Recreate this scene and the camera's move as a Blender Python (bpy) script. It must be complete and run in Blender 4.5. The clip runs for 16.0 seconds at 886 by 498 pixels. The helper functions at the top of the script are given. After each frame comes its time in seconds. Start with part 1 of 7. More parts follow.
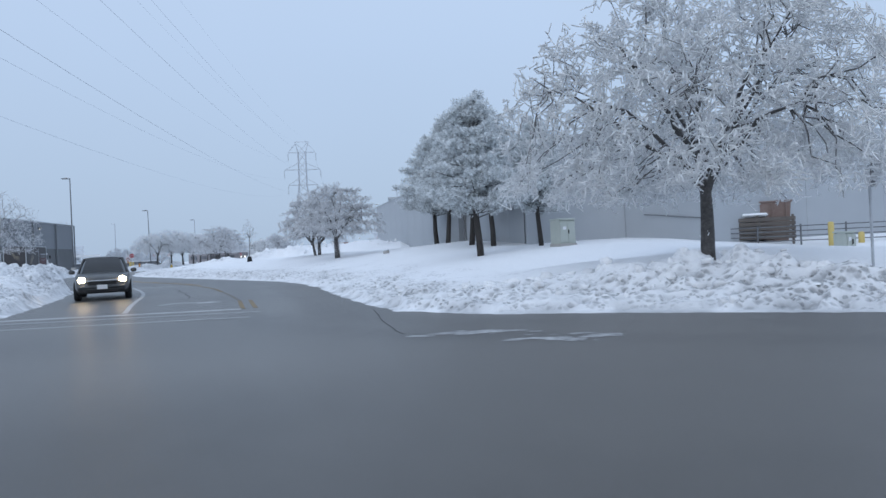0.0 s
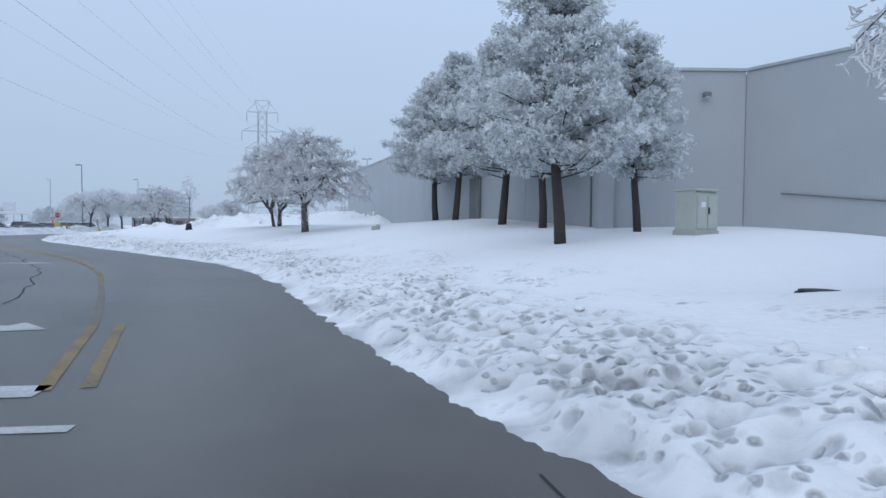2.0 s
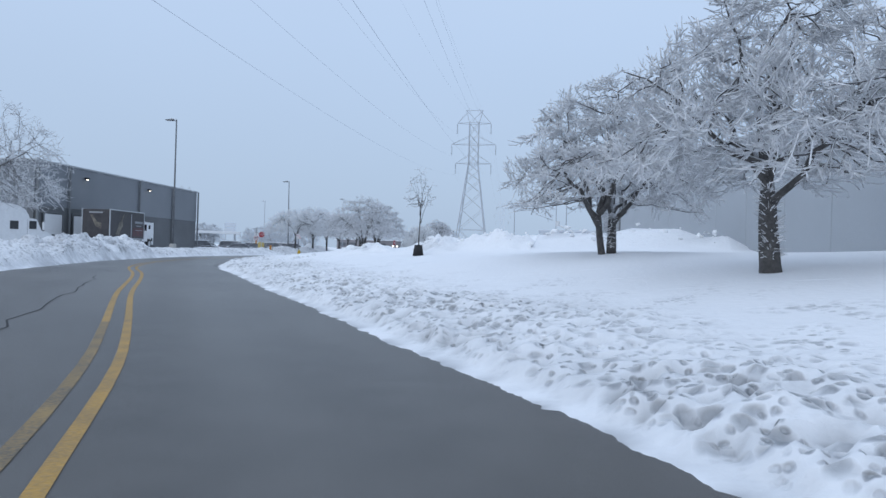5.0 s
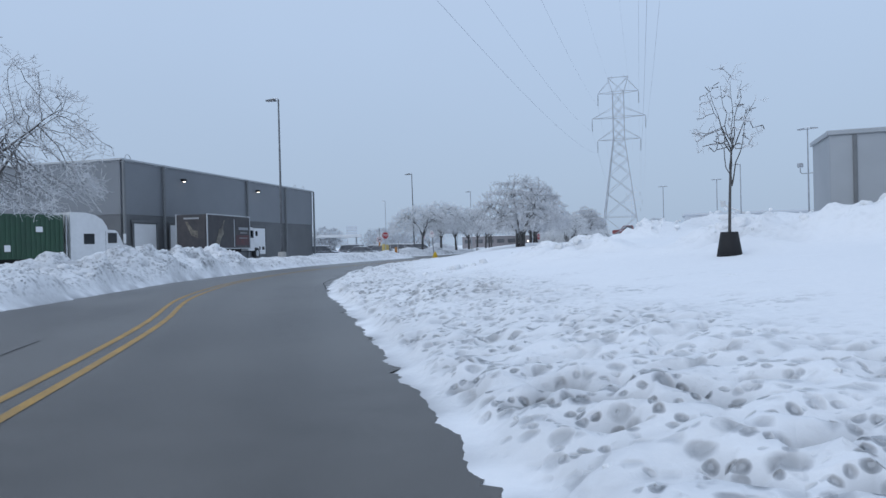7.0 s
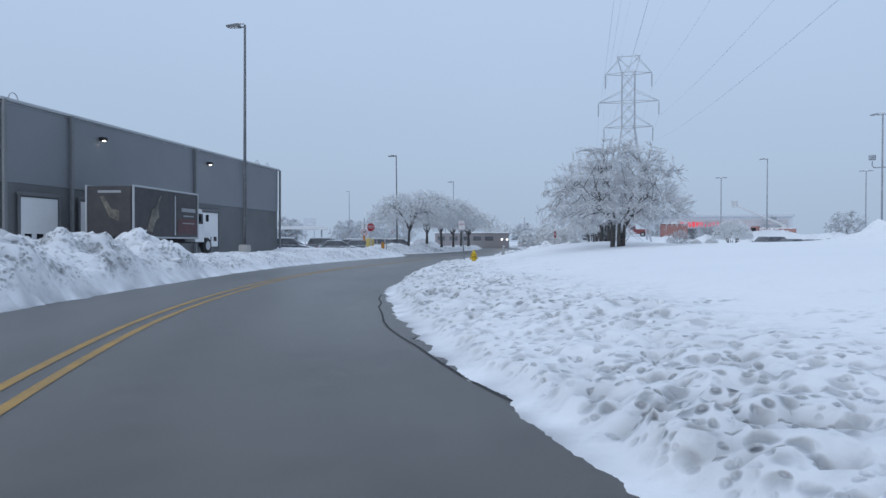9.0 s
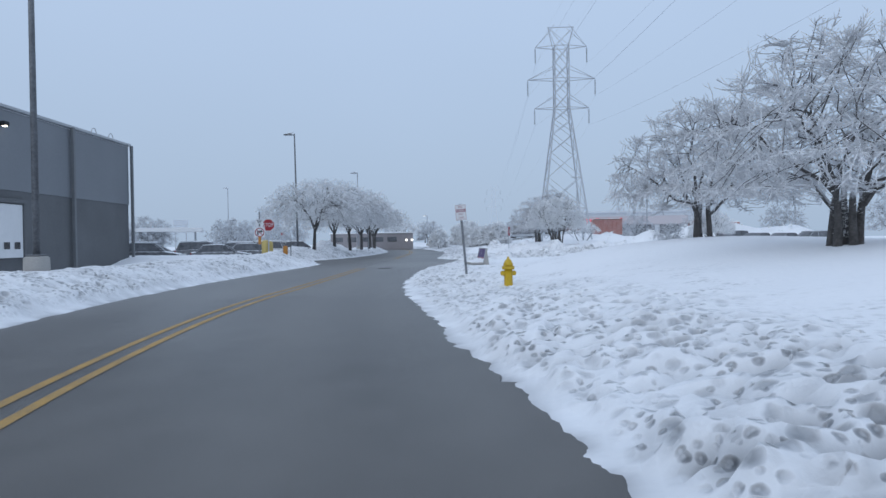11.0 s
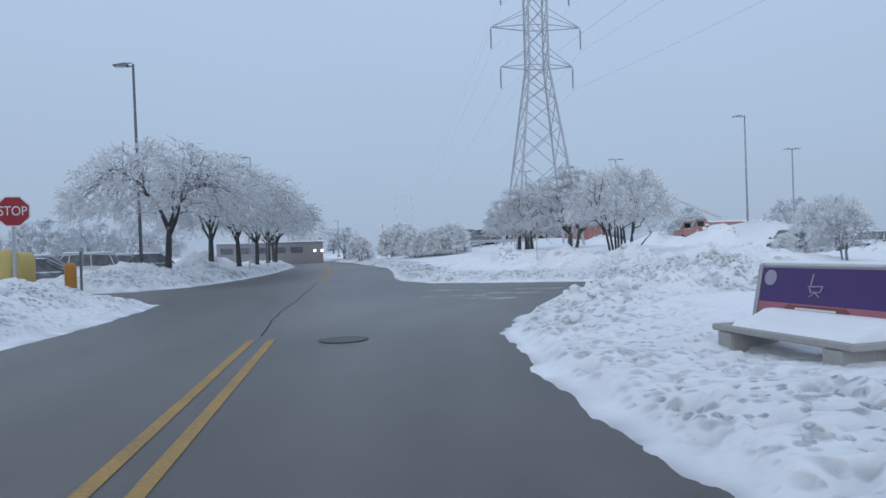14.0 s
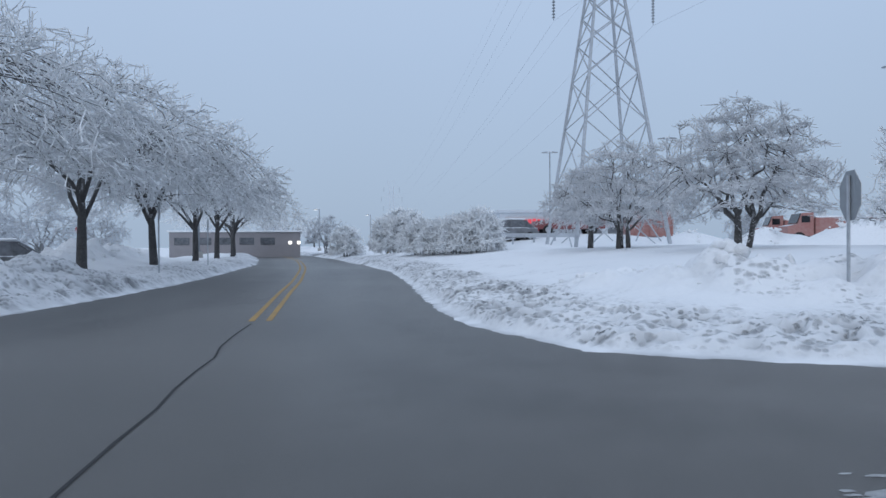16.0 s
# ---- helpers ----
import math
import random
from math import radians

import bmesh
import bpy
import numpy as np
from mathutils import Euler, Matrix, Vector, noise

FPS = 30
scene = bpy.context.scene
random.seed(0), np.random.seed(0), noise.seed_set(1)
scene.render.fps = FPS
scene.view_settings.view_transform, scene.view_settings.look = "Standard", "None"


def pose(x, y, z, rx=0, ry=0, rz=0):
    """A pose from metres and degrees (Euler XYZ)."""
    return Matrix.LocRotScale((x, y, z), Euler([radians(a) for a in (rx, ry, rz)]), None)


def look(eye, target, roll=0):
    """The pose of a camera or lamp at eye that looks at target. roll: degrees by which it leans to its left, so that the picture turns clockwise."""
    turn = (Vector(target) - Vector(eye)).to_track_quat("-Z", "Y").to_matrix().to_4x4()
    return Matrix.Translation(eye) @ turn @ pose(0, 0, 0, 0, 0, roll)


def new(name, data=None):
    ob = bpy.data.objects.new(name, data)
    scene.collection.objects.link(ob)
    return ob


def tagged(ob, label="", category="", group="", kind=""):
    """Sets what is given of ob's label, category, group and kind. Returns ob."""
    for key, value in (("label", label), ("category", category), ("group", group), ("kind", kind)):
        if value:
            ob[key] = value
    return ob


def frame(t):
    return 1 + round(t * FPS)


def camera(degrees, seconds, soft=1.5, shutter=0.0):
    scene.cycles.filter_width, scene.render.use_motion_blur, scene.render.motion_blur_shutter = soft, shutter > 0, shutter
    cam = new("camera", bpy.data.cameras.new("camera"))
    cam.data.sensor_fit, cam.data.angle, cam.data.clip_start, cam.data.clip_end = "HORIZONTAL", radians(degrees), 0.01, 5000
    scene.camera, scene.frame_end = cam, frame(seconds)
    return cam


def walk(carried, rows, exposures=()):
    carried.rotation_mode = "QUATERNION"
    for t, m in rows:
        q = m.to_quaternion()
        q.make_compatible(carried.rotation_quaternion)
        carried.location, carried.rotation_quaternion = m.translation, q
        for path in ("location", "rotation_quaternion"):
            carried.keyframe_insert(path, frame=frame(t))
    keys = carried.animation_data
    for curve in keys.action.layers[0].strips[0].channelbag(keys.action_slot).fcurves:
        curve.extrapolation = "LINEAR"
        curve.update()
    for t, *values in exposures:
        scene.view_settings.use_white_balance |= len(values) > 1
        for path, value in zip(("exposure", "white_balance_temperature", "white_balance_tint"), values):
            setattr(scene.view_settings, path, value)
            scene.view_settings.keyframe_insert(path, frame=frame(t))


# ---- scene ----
cam = camera(68.0, 16.0)
PATH = [
    (0, (2.604, -2.162, 1.219), (2.514, -0.164, 1.221), -2.6),
    (0.5, (2.027, 0.344, 1.278), (1.992, 2.343, 1.32), -1.6),
    (1, (1.396, 3.056, 1.316), (1.459, 5.054, 1.375), -0.6),
    (1.5, (0.647, 5.852, 1.289), (0.732, 7.85, 1.303), 0.5),
    (2, (-0.144, 8.635, 1.234), (-0.107, 10.633, 1.171), 0.6),
    (2.5, (-1.157, 11.338, 1.247), (-1.169, 13.335, 1.149), 0.0),
    (3, (-2.131, 14.404, 1.225), (-2.255, 16.397, 1.123), -0.2),
    (3.5, (-3.433, 17.547, 1.224), (-3.664, 19.531, 1.125), -0.3),
    (4, (-4.911, 20.805, 1.202), (-5.227, 22.778, 1.115), -0.1),
    (4.5, (-6.644, 23.846, 1.237), (-7.042, 25.805, 1.192), 0.8),
    (5, (-8.435, 27.414, 1.2), (-8.958, 29.344, 1.204), 1.7),
    (5.2, (-9.217, 28.715, 1.256), (-9.791, 30.631, 1.262), 1.3),
    (7.3, (-17.605, 41.356, 1.266), (-18.472, 43.158, 1.252), -1.5),
    (7.5, (-18.643, 42.34, 1.269), (-19.51, 44.143, 1.251), -1.6),
    (8, (-21.275, 45.168, 1.287), (-22.13, 46.976, 1.264), -1.9),
    (8.5, (-23.866, 48.054, 1.251), (-24.679, 49.881, 1.227), -2.2),
    (8.6, (-24.311, 48.575, 1.241), (-25.109, 50.409, 1.219), -1.6),
    (10.8, (-33.683, 62.783, 1.265), (-34.097, 64.739, 1.243), -0.8),
    (11, (-34.364, 64.118, 1.259), (-34.743, 66.082, 1.239), -0.9),
    (11.5, (-36.032, 67.434, 1.223), (-36.317, 69.413, 1.235), -0.9),
    (12, (-37.556, 71.195, 1.218), (-37.762, 73.183, 1.283), -1.2),
    (12.5, (-38.969, 75.048, 1.255), (-39.128, 77.04, 1.326), -1.9),
    (13, (-39.746, 78.546, 1.278), (-39.881, 80.54, 1.329), -2.2),
    (13.5, (-40.788, 82.579, 1.253), (-40.89, 84.576, 1.282), -2.1),
    (14, (-41.685, 86.675, 1.235), (-41.761, 88.674, 1.24), -1.7),
    (14.5, (-42.524, 90.917, 1.248), (-42.576, 92.917, 1.232), -1.1),
    (15, (-43.303, 95.205, 1.213), (-43.34, 97.204, 1.189), -0.7),
    (15.5, (-44.072, 99.522, 1.291), (-44.1, 101.522, 1.258), -0.6),
    (16, (-44.805, 103.777, 1.299), (-44.829, 105.776, 1.29), -0.3),
]
walk(cam, [(t, look(eye, target, roll)) for t, eye, target, roll in PATH], [(0.0, 0.16), (5.0, 0.18), (7.5, 0.03), (11.0, 0.05), (13.0, -0.04), (16.0, -0.04)])
import collections



# ---- light and air ----
world = bpy.data.worlds.new("overcast")
scene.world = world
world.use_nodes = True
wn, wl = world.node_tree.nodes, world.node_tree.links
wn.clear()
w_out = wn.new("ShaderNodeOutputWorld")
w_bg = wn.new("ShaderNodeBackground")
w_sky = wn.new("ShaderNodeTexSky")
w_sky.sky_type = "NISHITA"
w_sky.sun_disc = False
w_sky.sun_elevation = radians(16)
w_sky.sun_rotation = radians(200)
w_sky.air_density, w_sky.dust_density, w_sky.ozone_density = 1.0, 4.0, 2.0
w_dim = wn.new("ShaderNodeVectorMath")
w_dim.operation = "SCALE"
w_dim.inputs["Scale"].default_value = 0.10
w_co = wn.new("ShaderNodeTexCoord")
w_sep = wn.new("ShaderNodeSeparateXYZ")
w_ramp = wn.new("ShaderNodeValToRGB")
w_ramp.color_ramp.elements[0].position, w_ramp.color_ramp.elements[0].color = 0.0, (0.392, 0.505, 0.665, 1)
w_ramp.color_ramp.elements[1].position, w_ramp.color_ramp.elements[1].color = 0.30, (0.460, 0.590, 0.795, 1)
e = w_ramp.color_ramp.elements.new(1.0)
e.color = (0.587, 0.716, 0.93, 1)
w_noise = wn.new("ShaderNodeTexNoise")
w_noise.inputs["Scale"].default_value = 1.6
w_noise.inputs["Detail"].default_value = 3.0
w_cloud = wn.new("ShaderNodeMapRange")
w_cloud.inputs["To Min"].default_value = 0.95
w_cloud.inputs["To Max"].default_value = 1.05
w_mul = wn.new("ShaderNodeVectorMath")
w_mul.operation = "SCALE"
w_mix = wn.new("ShaderNodeMix")
w_mix.data_type = "RGBA"
w_mix.inputs["Factor"].default_value = 0.93
wl.new(w_co.outputs["Generated"], w_sep.inputs[0])
wl.new(w_sep.outputs["Z"], w_ramp.inputs[0])
wl.new(w_co.outputs["Generated"], w_noise.inputs["Vector"])
wl.new(w_noise.outputs[0], w_cloud.inputs["Value"])
wl.new(w_ramp.outputs[0], w_mul.inputs[0])
wl.new(w_cloud.outputs[0], w_mul.inputs["Scale"])
wl.new(w_sky.outputs[0], w_dim.inputs[0])
wl.new(w_dim.outputs[0], w_mix.inputs["A"])
wl.new(w_mul.outputs[0], w_mix.inputs["B"])
wl.new(w_mix.outputs["Result"], w_bg.inputs["Color"])
w_bg.inputs["Strength"].default_value = 1.0
wl.new(w_bg.outputs[0], w_out.inputs[0])

sun_data = bpy.data.lights.new("sun", "SUN")
sun_data.energy, sun_data.angle, sun_data.color = 0.50, radians(60), (0.93, 0.965, 1.0)
sun = new("sun", sun_data)
sun.matrix_world = look((0, 0, 60), (28, 70, 0))


# ---- materials ----
def material(name, base, rough=0.6, metal=0.0, other=None, grain=20.0, stain=1.2, amount=0.5, bump=0.2, bump_scale=None,
             frost=0.0, soil_shade_tint=None, churn=0.0, island=0.0, emit=None, power=0.0, spec=0.4):
    """Base colour broken up at two scales; frost: settled snow on upward faces; dirt: colour of an own vertex layer."""
    m = bpy.data.materials.new(name)
    m.use_nodes = True
    n, l = m.node_tree.nodes, m.node_tree.links
    b = n["Principled BSDF"]
    b.inputs["Roughness"].default_value = rough
    b.inputs["Metallic"].default_value = metal
    b.inputs["Specular IOR Level"].default_value = spec
    co = n.new("ShaderNodeTexCoord")
    fine, broad = n.new("ShaderNodeTexNoise"), n.new("ShaderNodeTexNoise")
    for t, s in ((fine, grain), (broad, stain)):
        t.inputs["Scale"].default_value = s
        t.inputs["Detail"].default_value = 4.0
        l.new(co.outputs["Object"], t.inputs["Vector"])
    both = n.new("ShaderNodeMath")
    both.operation = "MULTIPLY_ADD"
    l.new(fine.outputs[0], both.inputs[0])
    both.inputs[1].default_value = 0.5
    half = n.new("ShaderNodeMath")
    half.operation = "MULTIPLY"
    half.inputs[1].default_value = 0.5
    l.new(broad.outputs[0], half.inputs[0])
    l.new(half.outputs[0], both.inputs[2])
    rng = n.new("ShaderNodeMapRange")
    rng.inputs["From Min"].default_value, rng.inputs["From Max"].default_value = 0.35, 0.65
    rng.inputs["To Max"].default_value = amount
    l.new(both.outputs[0], rng.inputs["Value"])
    other = other or tuple(c * 0.6 for c in base)
    mix = n.new("ShaderNodeMix")
    mix.data_type = "RGBA"
    mix.inputs["A"].default_value, mix.inputs["B"].default_value = (*base, 1), (*other, 1)
    l.new(rng.outputs[0], mix.inputs["Factor"])
    colour = mix.outputs["Result"]
    if island:
        geo, tone, mul = n.new("ShaderNodeNewGeometry"), n.new("ShaderNodeMapRange"), n.new("ShaderNodeVectorMath")
        tone.inputs["To Min"].default_value, tone.inputs["To Max"].default_value = 1 - island, 1 + island
        mul.operation = "SCALE"
        l.new(geo.outputs["Random Per Island"], tone.inputs["Value"])
        l.new(colour, mul.inputs[0])
        l.new(tone.outputs[0], mul.inputs["Scale"])
        colour = mul.outputs[0]
    if soil_shade_tint:
        att, soil_shade = n.new("ShaderNodeAttribute"), n.new("ShaderNodeMix")
        att.attribute_name = "soil_shade"
        soil_shade.data_type = "RGBA"
        soil_shade.inputs["B"].default_value = (*soil_shade_tint, 1)
        l.new(att.outputs["Fac"], soil_shade.inputs["Factor"])
        l.new(colour, soil_shade.inputs["A"])
        colour = soil_shade.outputs["Result"]
    pit = None
    # churned snow: shade in the pits is painted in, mixed into the colour
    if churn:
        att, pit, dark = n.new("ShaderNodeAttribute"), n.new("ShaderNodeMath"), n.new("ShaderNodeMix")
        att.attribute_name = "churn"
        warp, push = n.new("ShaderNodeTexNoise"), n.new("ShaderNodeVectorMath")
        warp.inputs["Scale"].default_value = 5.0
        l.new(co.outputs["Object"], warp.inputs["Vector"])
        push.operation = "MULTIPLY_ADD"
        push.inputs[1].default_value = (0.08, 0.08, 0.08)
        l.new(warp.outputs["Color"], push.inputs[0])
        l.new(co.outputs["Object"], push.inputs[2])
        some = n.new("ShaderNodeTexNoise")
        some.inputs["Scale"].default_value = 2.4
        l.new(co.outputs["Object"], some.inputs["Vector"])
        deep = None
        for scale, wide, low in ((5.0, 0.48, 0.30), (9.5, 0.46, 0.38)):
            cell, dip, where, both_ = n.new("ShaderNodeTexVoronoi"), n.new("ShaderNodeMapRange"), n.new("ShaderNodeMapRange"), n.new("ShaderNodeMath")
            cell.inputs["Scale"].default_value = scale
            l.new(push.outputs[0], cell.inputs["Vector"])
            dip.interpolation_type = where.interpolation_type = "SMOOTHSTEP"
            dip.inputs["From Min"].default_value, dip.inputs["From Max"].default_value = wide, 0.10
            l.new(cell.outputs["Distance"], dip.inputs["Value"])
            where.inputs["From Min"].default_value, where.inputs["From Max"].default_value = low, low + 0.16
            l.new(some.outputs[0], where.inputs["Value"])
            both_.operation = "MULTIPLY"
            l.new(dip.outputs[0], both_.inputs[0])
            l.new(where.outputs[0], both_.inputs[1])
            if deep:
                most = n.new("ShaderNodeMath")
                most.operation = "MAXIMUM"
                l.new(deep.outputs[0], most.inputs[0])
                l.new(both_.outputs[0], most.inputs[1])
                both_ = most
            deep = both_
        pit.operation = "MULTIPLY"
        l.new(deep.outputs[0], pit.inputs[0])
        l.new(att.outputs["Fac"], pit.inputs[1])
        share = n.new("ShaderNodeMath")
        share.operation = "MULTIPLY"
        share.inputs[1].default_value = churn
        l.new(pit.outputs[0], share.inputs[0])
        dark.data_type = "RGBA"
        dark.inputs["B"].default_value = (*soil_shade_tint, 1)
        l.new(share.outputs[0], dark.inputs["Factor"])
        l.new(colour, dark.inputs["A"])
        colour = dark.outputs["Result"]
    if frost:
        geo, sep, edge, top = n.new("ShaderNodeNewGeometry"), n.new("ShaderNodeSeparateXYZ"), n.new("ShaderNodeMapRange"), n.new("ShaderNodeMix")
        l.new(geo.outputs["Normal"], sep.inputs[0])
        add = n.new("ShaderNodeMath")
        add.operation = "MULTIPLY_ADD"
        add.inputs[1].default_value = 1.2
        l.new(both.outputs[0], add.inputs[0])
        l.new(sep.outputs["Z"], add.inputs[2])
        edge.inputs["From Min"].default_value, edge.inputs["From Max"].default_value = 1.55 - frost, 1.95 - frost
        l.new(add.outputs[0], edge.inputs["Value"])
        top.data_type = "RGBA"
        top.inputs["B"].default_value = (0.80, 0.83, 0.87, 1)
        l.new(edge.outputs[0], top.inputs["Factor"])
        l.new(colour, top.inputs["A"])
        colour = top.outputs["Result"]
    l.new(colour, b.inputs["Base Color"])
    if bump:
        bp, bt = n.new("ShaderNodeBump"), fine
        if bump_scale:
            bt = n.new("ShaderNodeTexNoise")
            bt.inputs["Scale"].default_value = bump_scale
            bt.inputs["Detail"].default_value = 6.0
            l.new(co.outputs["Object"], bt.inputs["Vector"])
        bp.inputs["Strength"].default_value = bump
        bp.inputs["Distance"].default_value = 0.05
        l.new(bt.outputs[0], bp.inputs["Height"])
        if pit:
            dip = n.new("ShaderNodeBump")
            dip.invert = True
            dip.inputs["Strength"].default_value, dip.inputs["Distance"].default_value = 0.8, 0.06
            l.new(pit.outputs[0], dip.inputs["Height"])
            l.new(bp.outputs[0], dip.inputs["Normal"])
            bp = dip
        l.new(bp.outputs[0], b.inputs["Normal"])
    if emit:
        b.inputs["Emission Color"].default_value = (*emit, 1)
        b.inputs["Emission Strength"].default_value = power
    return m


# the second colour is grime, and shade painted into the hollows
SNOW = material("snow", (0.90, 0.91, 0.93), 0.75, other=(0.84, 0.86, 0.89), grain=9, stain=0.5, bump=0.35, bump_scale=9.0, soil_shade_tint=(0.25, 0.26, 0.275), churn=0.70, spec=0.3)
CLOD = material("snow lumps", (0.88, 0.89, 0.91), 0.75, other=(0.78, 0.785, 0.79), grain=14, stain=3, amount=0.6, bump=0.5, bump_scale=18, island=0.10)
ASPHALT = material("damp asphalt", (0.098, 0.093, 0.088), 0.34, other=(0.058, 0.055, 0.052), grain=70, stain=1.6, amount=1.0, bump=0.30, bump_scale=160, soil_shade_tint=(0.165, 0.157, 0.148), spec=0.38)
SLUSH = material("slush", (0.52, 0.53, 0.54), 0.5, other=(0.22, 0.22, 0.23), grain=10, stain=2.5, amount=0.9, bump=0.5, bump_scale=30)
IRON = material("worn iron cover", (0.066, 0.063, 0.060), 0.5, other=(0.090, 0.086, 0.081), grain=40, stain=3, amount=0.9, bump=0.3, bump_scale=60)
TAR = material("road crack", (0.030, 0.030, 0.032), 0.7, grain=30)
# far lamp poles: haze put into the paint as a paler grey
POLE_HAZED = material("lamp pole grey paled by haze", (0.27, 0.29, 0.32), 0.7, 0.0, other=(0.46, 0.49, 0.53), grain=9, stain=1.5, amount=0.8, bump=0.05)
FADED = material("nearly worn off yellow paint", (0.17, 0.135, 0.09), 0.5, other=(0.10, 0.095, 0.09), grain=24, stain=0.8, amount=1.0)
YELLOW = material("worn yellow road paint", (0.50, 0.29, 0.065), 0.6, other=(0.19, 0.145, 0.09), grain=30, stain=2.2, amount=0.7)
YELLOW_WORN = material("faded yellow road paint", (0.36, 0.235, 0.085), 0.6, other=(0.11, 0.10, 0.085), grain=30, stain=1.4, amount=1.0)
WHITE_PAINT = material("worn white road paint", (0.60, 0.61, 0.62), 0.6, other=(0.25, 0.25, 0.25), grain=24, stain=1.6, amount=0.7)
BARK = material("dark bark", (0.135, 0.130, 0.128), 0.9, other=(0.060, 0.057, 0.056), grain=16, stain=5, amount=0.9, bump=0.9, bump_scale=22, frost=0.60)
PINE_BARK = material("pine bark", (0.060, 0.055, 0.052), 0.9, other=(0.034, 0.031, 0.030), grain=22, stain=5, bump=0.8, bump_scale=16)
BARK_DARK = material("dark bark with little rime", (0.105, 0.102, 0.102), 0.9, other=(0.050, 0.048, 0.048), grain=18, stain=5, amount=0.9, bump=0.8, bump_scale=24, frost=0.42)
# far trunks: bark lifted to grey for painted haze as well as rime
BARK_FAR = material("bark grey with rime and haze", (0.26, 0.265, 0.275), 0.9, other=(0.16, 0.16, 0.165), grain=22, stain=5, bump=0.5, bump_scale=30, frost=0.5)
RIME = material("hoar frost on twigs", (0.92, 0.93, 0.94), 0.8, other=(0.72, 0.74, 0.76), grain=5, stain=1.1, amount=0.8, bump=0.0, island=0.06)
RIME_THIN = material("thin frost on twigs", (0.82, 0.83, 0.85), 0.8, other=(0.52, 0.53, 0.55), grain=5, stain=1.1, amount=0.9, bump=0.0, island=0.14)
RIME_MID = material("frost on arching twigs", (0.92, 0.93, 0.95), 0.8, other=(0.75, 0.77, 0.79), grain=5, stain=1.1, amount=0.9, bump=0.0, island=0.10)
# frost toned down on distant twigs to paint the haze before them
RIME_FAR = material("frost on distant twigs dulled by haze", (0.62, 0.64, 0.67), 0.8, other=(0.50, 0.52, 0.55), grain=5, stain=1.1, amount=0.9, bump=0.0, island=0.08)
# inner needles bear less frost; the crown's shade is in their colour too
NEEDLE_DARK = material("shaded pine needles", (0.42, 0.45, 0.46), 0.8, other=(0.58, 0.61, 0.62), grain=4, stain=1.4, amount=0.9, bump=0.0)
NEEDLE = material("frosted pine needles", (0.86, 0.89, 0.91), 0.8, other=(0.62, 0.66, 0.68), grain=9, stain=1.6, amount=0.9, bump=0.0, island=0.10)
PANEL = material("grey concrete wall panel", (0.43, 0.455, 0.48), 0.8, other=(0.36, 0.38, 0.405), grain=30, stain=0.35, amount=0.7, bump=0.1)
PANEL_DARK = material("dark steel door", (0.20, 0.21, 0.22), 0.6, grain=20)
# distance haze is put into the two store colours
STORE_WALL = material("store wall paled by haze", (0.60, 0.63, 0.67), 0.8, other=(0.54, 0.57, 0.61), grain=3, stain=0.3, amount=0.6, bump=0.05)
STORE_BAND = material("red store band paled by haze", (0.53, 0.49, 0.51), 0.8, other=(0.50, 0.47, 0.49), grain=3, stain=0.3, amount=0.6, bump=0.05)
CLAD = material("grey metal cladding", (0.215, 0.230, 0.250), 0.6, 0.0, other=(0.18, 0.193, 0.21), grain=12, stain=0.4, amount=0.7, bump=0.05)
CLAD_LOW = material("charcoal masonry", (0.155, 0.162, 0.17), 0.8, other=(0.10, 0.105, 0.11), grain=16, stain=0.5, amount=0.7, bump=0.25)
TRIM = material("pale metal trim", (0.45, 0.47, 0.49), 0.45, 0.3, grain=12, amount=0.3)
DOCK = material("white dock door", (0.72, 0.73, 0.74), 0.5, other=(0.62, 0.63, 0.64), grain=8, amount=0.5, bump=0.05)
RUBBER = material("black rubber", (0.025, 0.025, 0.027), 0.75, grain=30, amount=0.4)
STEEL = material("galvanised steel with rime", (0.38, 0.40, 0.43), 0.6, 0.1, other=(0.58, 0.61, 0.65), grain=6, stain=0.8, amount=0.8, bump=0.05)
# far pylon: the same steel, whitened to paint in the haze
STEEL_HAZED = material("galvanised steel paled by haze", (0.62, 0.65, 0.69), 0.7, 0.0, other=(0.70, 0.73, 0.77), grain=6, stain=0.8, amount=0.8, bump=0.0)
POLE = material("dark painted lamp pole", (0.10, 0.105, 0.115), 0.5, 0.2, other=(0.30, 0.32, 0.34), grain=14, stain=2, amount=0.5, bump=0.05)
CONCRETE = material("concrete", (0.42, 0.41, 0.39), 0.85, other=(0.33, 0.32, 0.31), grain=26, stain=2, amount=0.7, bump=0.35)
HYDRANT = material("yellow hydrant paint", (0.62, 0.42, 0.03), 0.4, other=(0.48, 0.30, 0.03), grain=16, stain=4, amount=0.5, bump=0.1, frost=0.05)
YELLOW_PLASTIC = material("yellow plastic sleeve", (0.60, 0.47, 0.17), 0.5, other=(0.50, 0.38, 0.14), grain=9, amount=0.5, bump=0.05)
ORANGE = material("orange plastic sleeve", (0.55, 0.24, 0.05), 0.45, grain=9, amount=0.4, bump=0.05)
SIGN_WHITE = material("white sign face", (0.74, 0.75, 0.76), 0.4, other=(0.66, 0.67, 0.68), grain=8, amount=0.5, bump=0.0)
SIGN_RED = material("red sign face", (0.36, 0.035, 0.045), 0.4, other=(0.30, 0.03, 0.04), grain=8, amount=0.5, bump=0.0)
SIGN_BLACK = material("black sign paint", (0.03, 0.03, 0.035), 0.5, grain=10, bump=0.0)
SIGN_BACK = material("bare aluminium sign back", (0.34, 0.36, 0.38), 0.5, 0.5, grain=10, amount=0.4, bump=0.0)
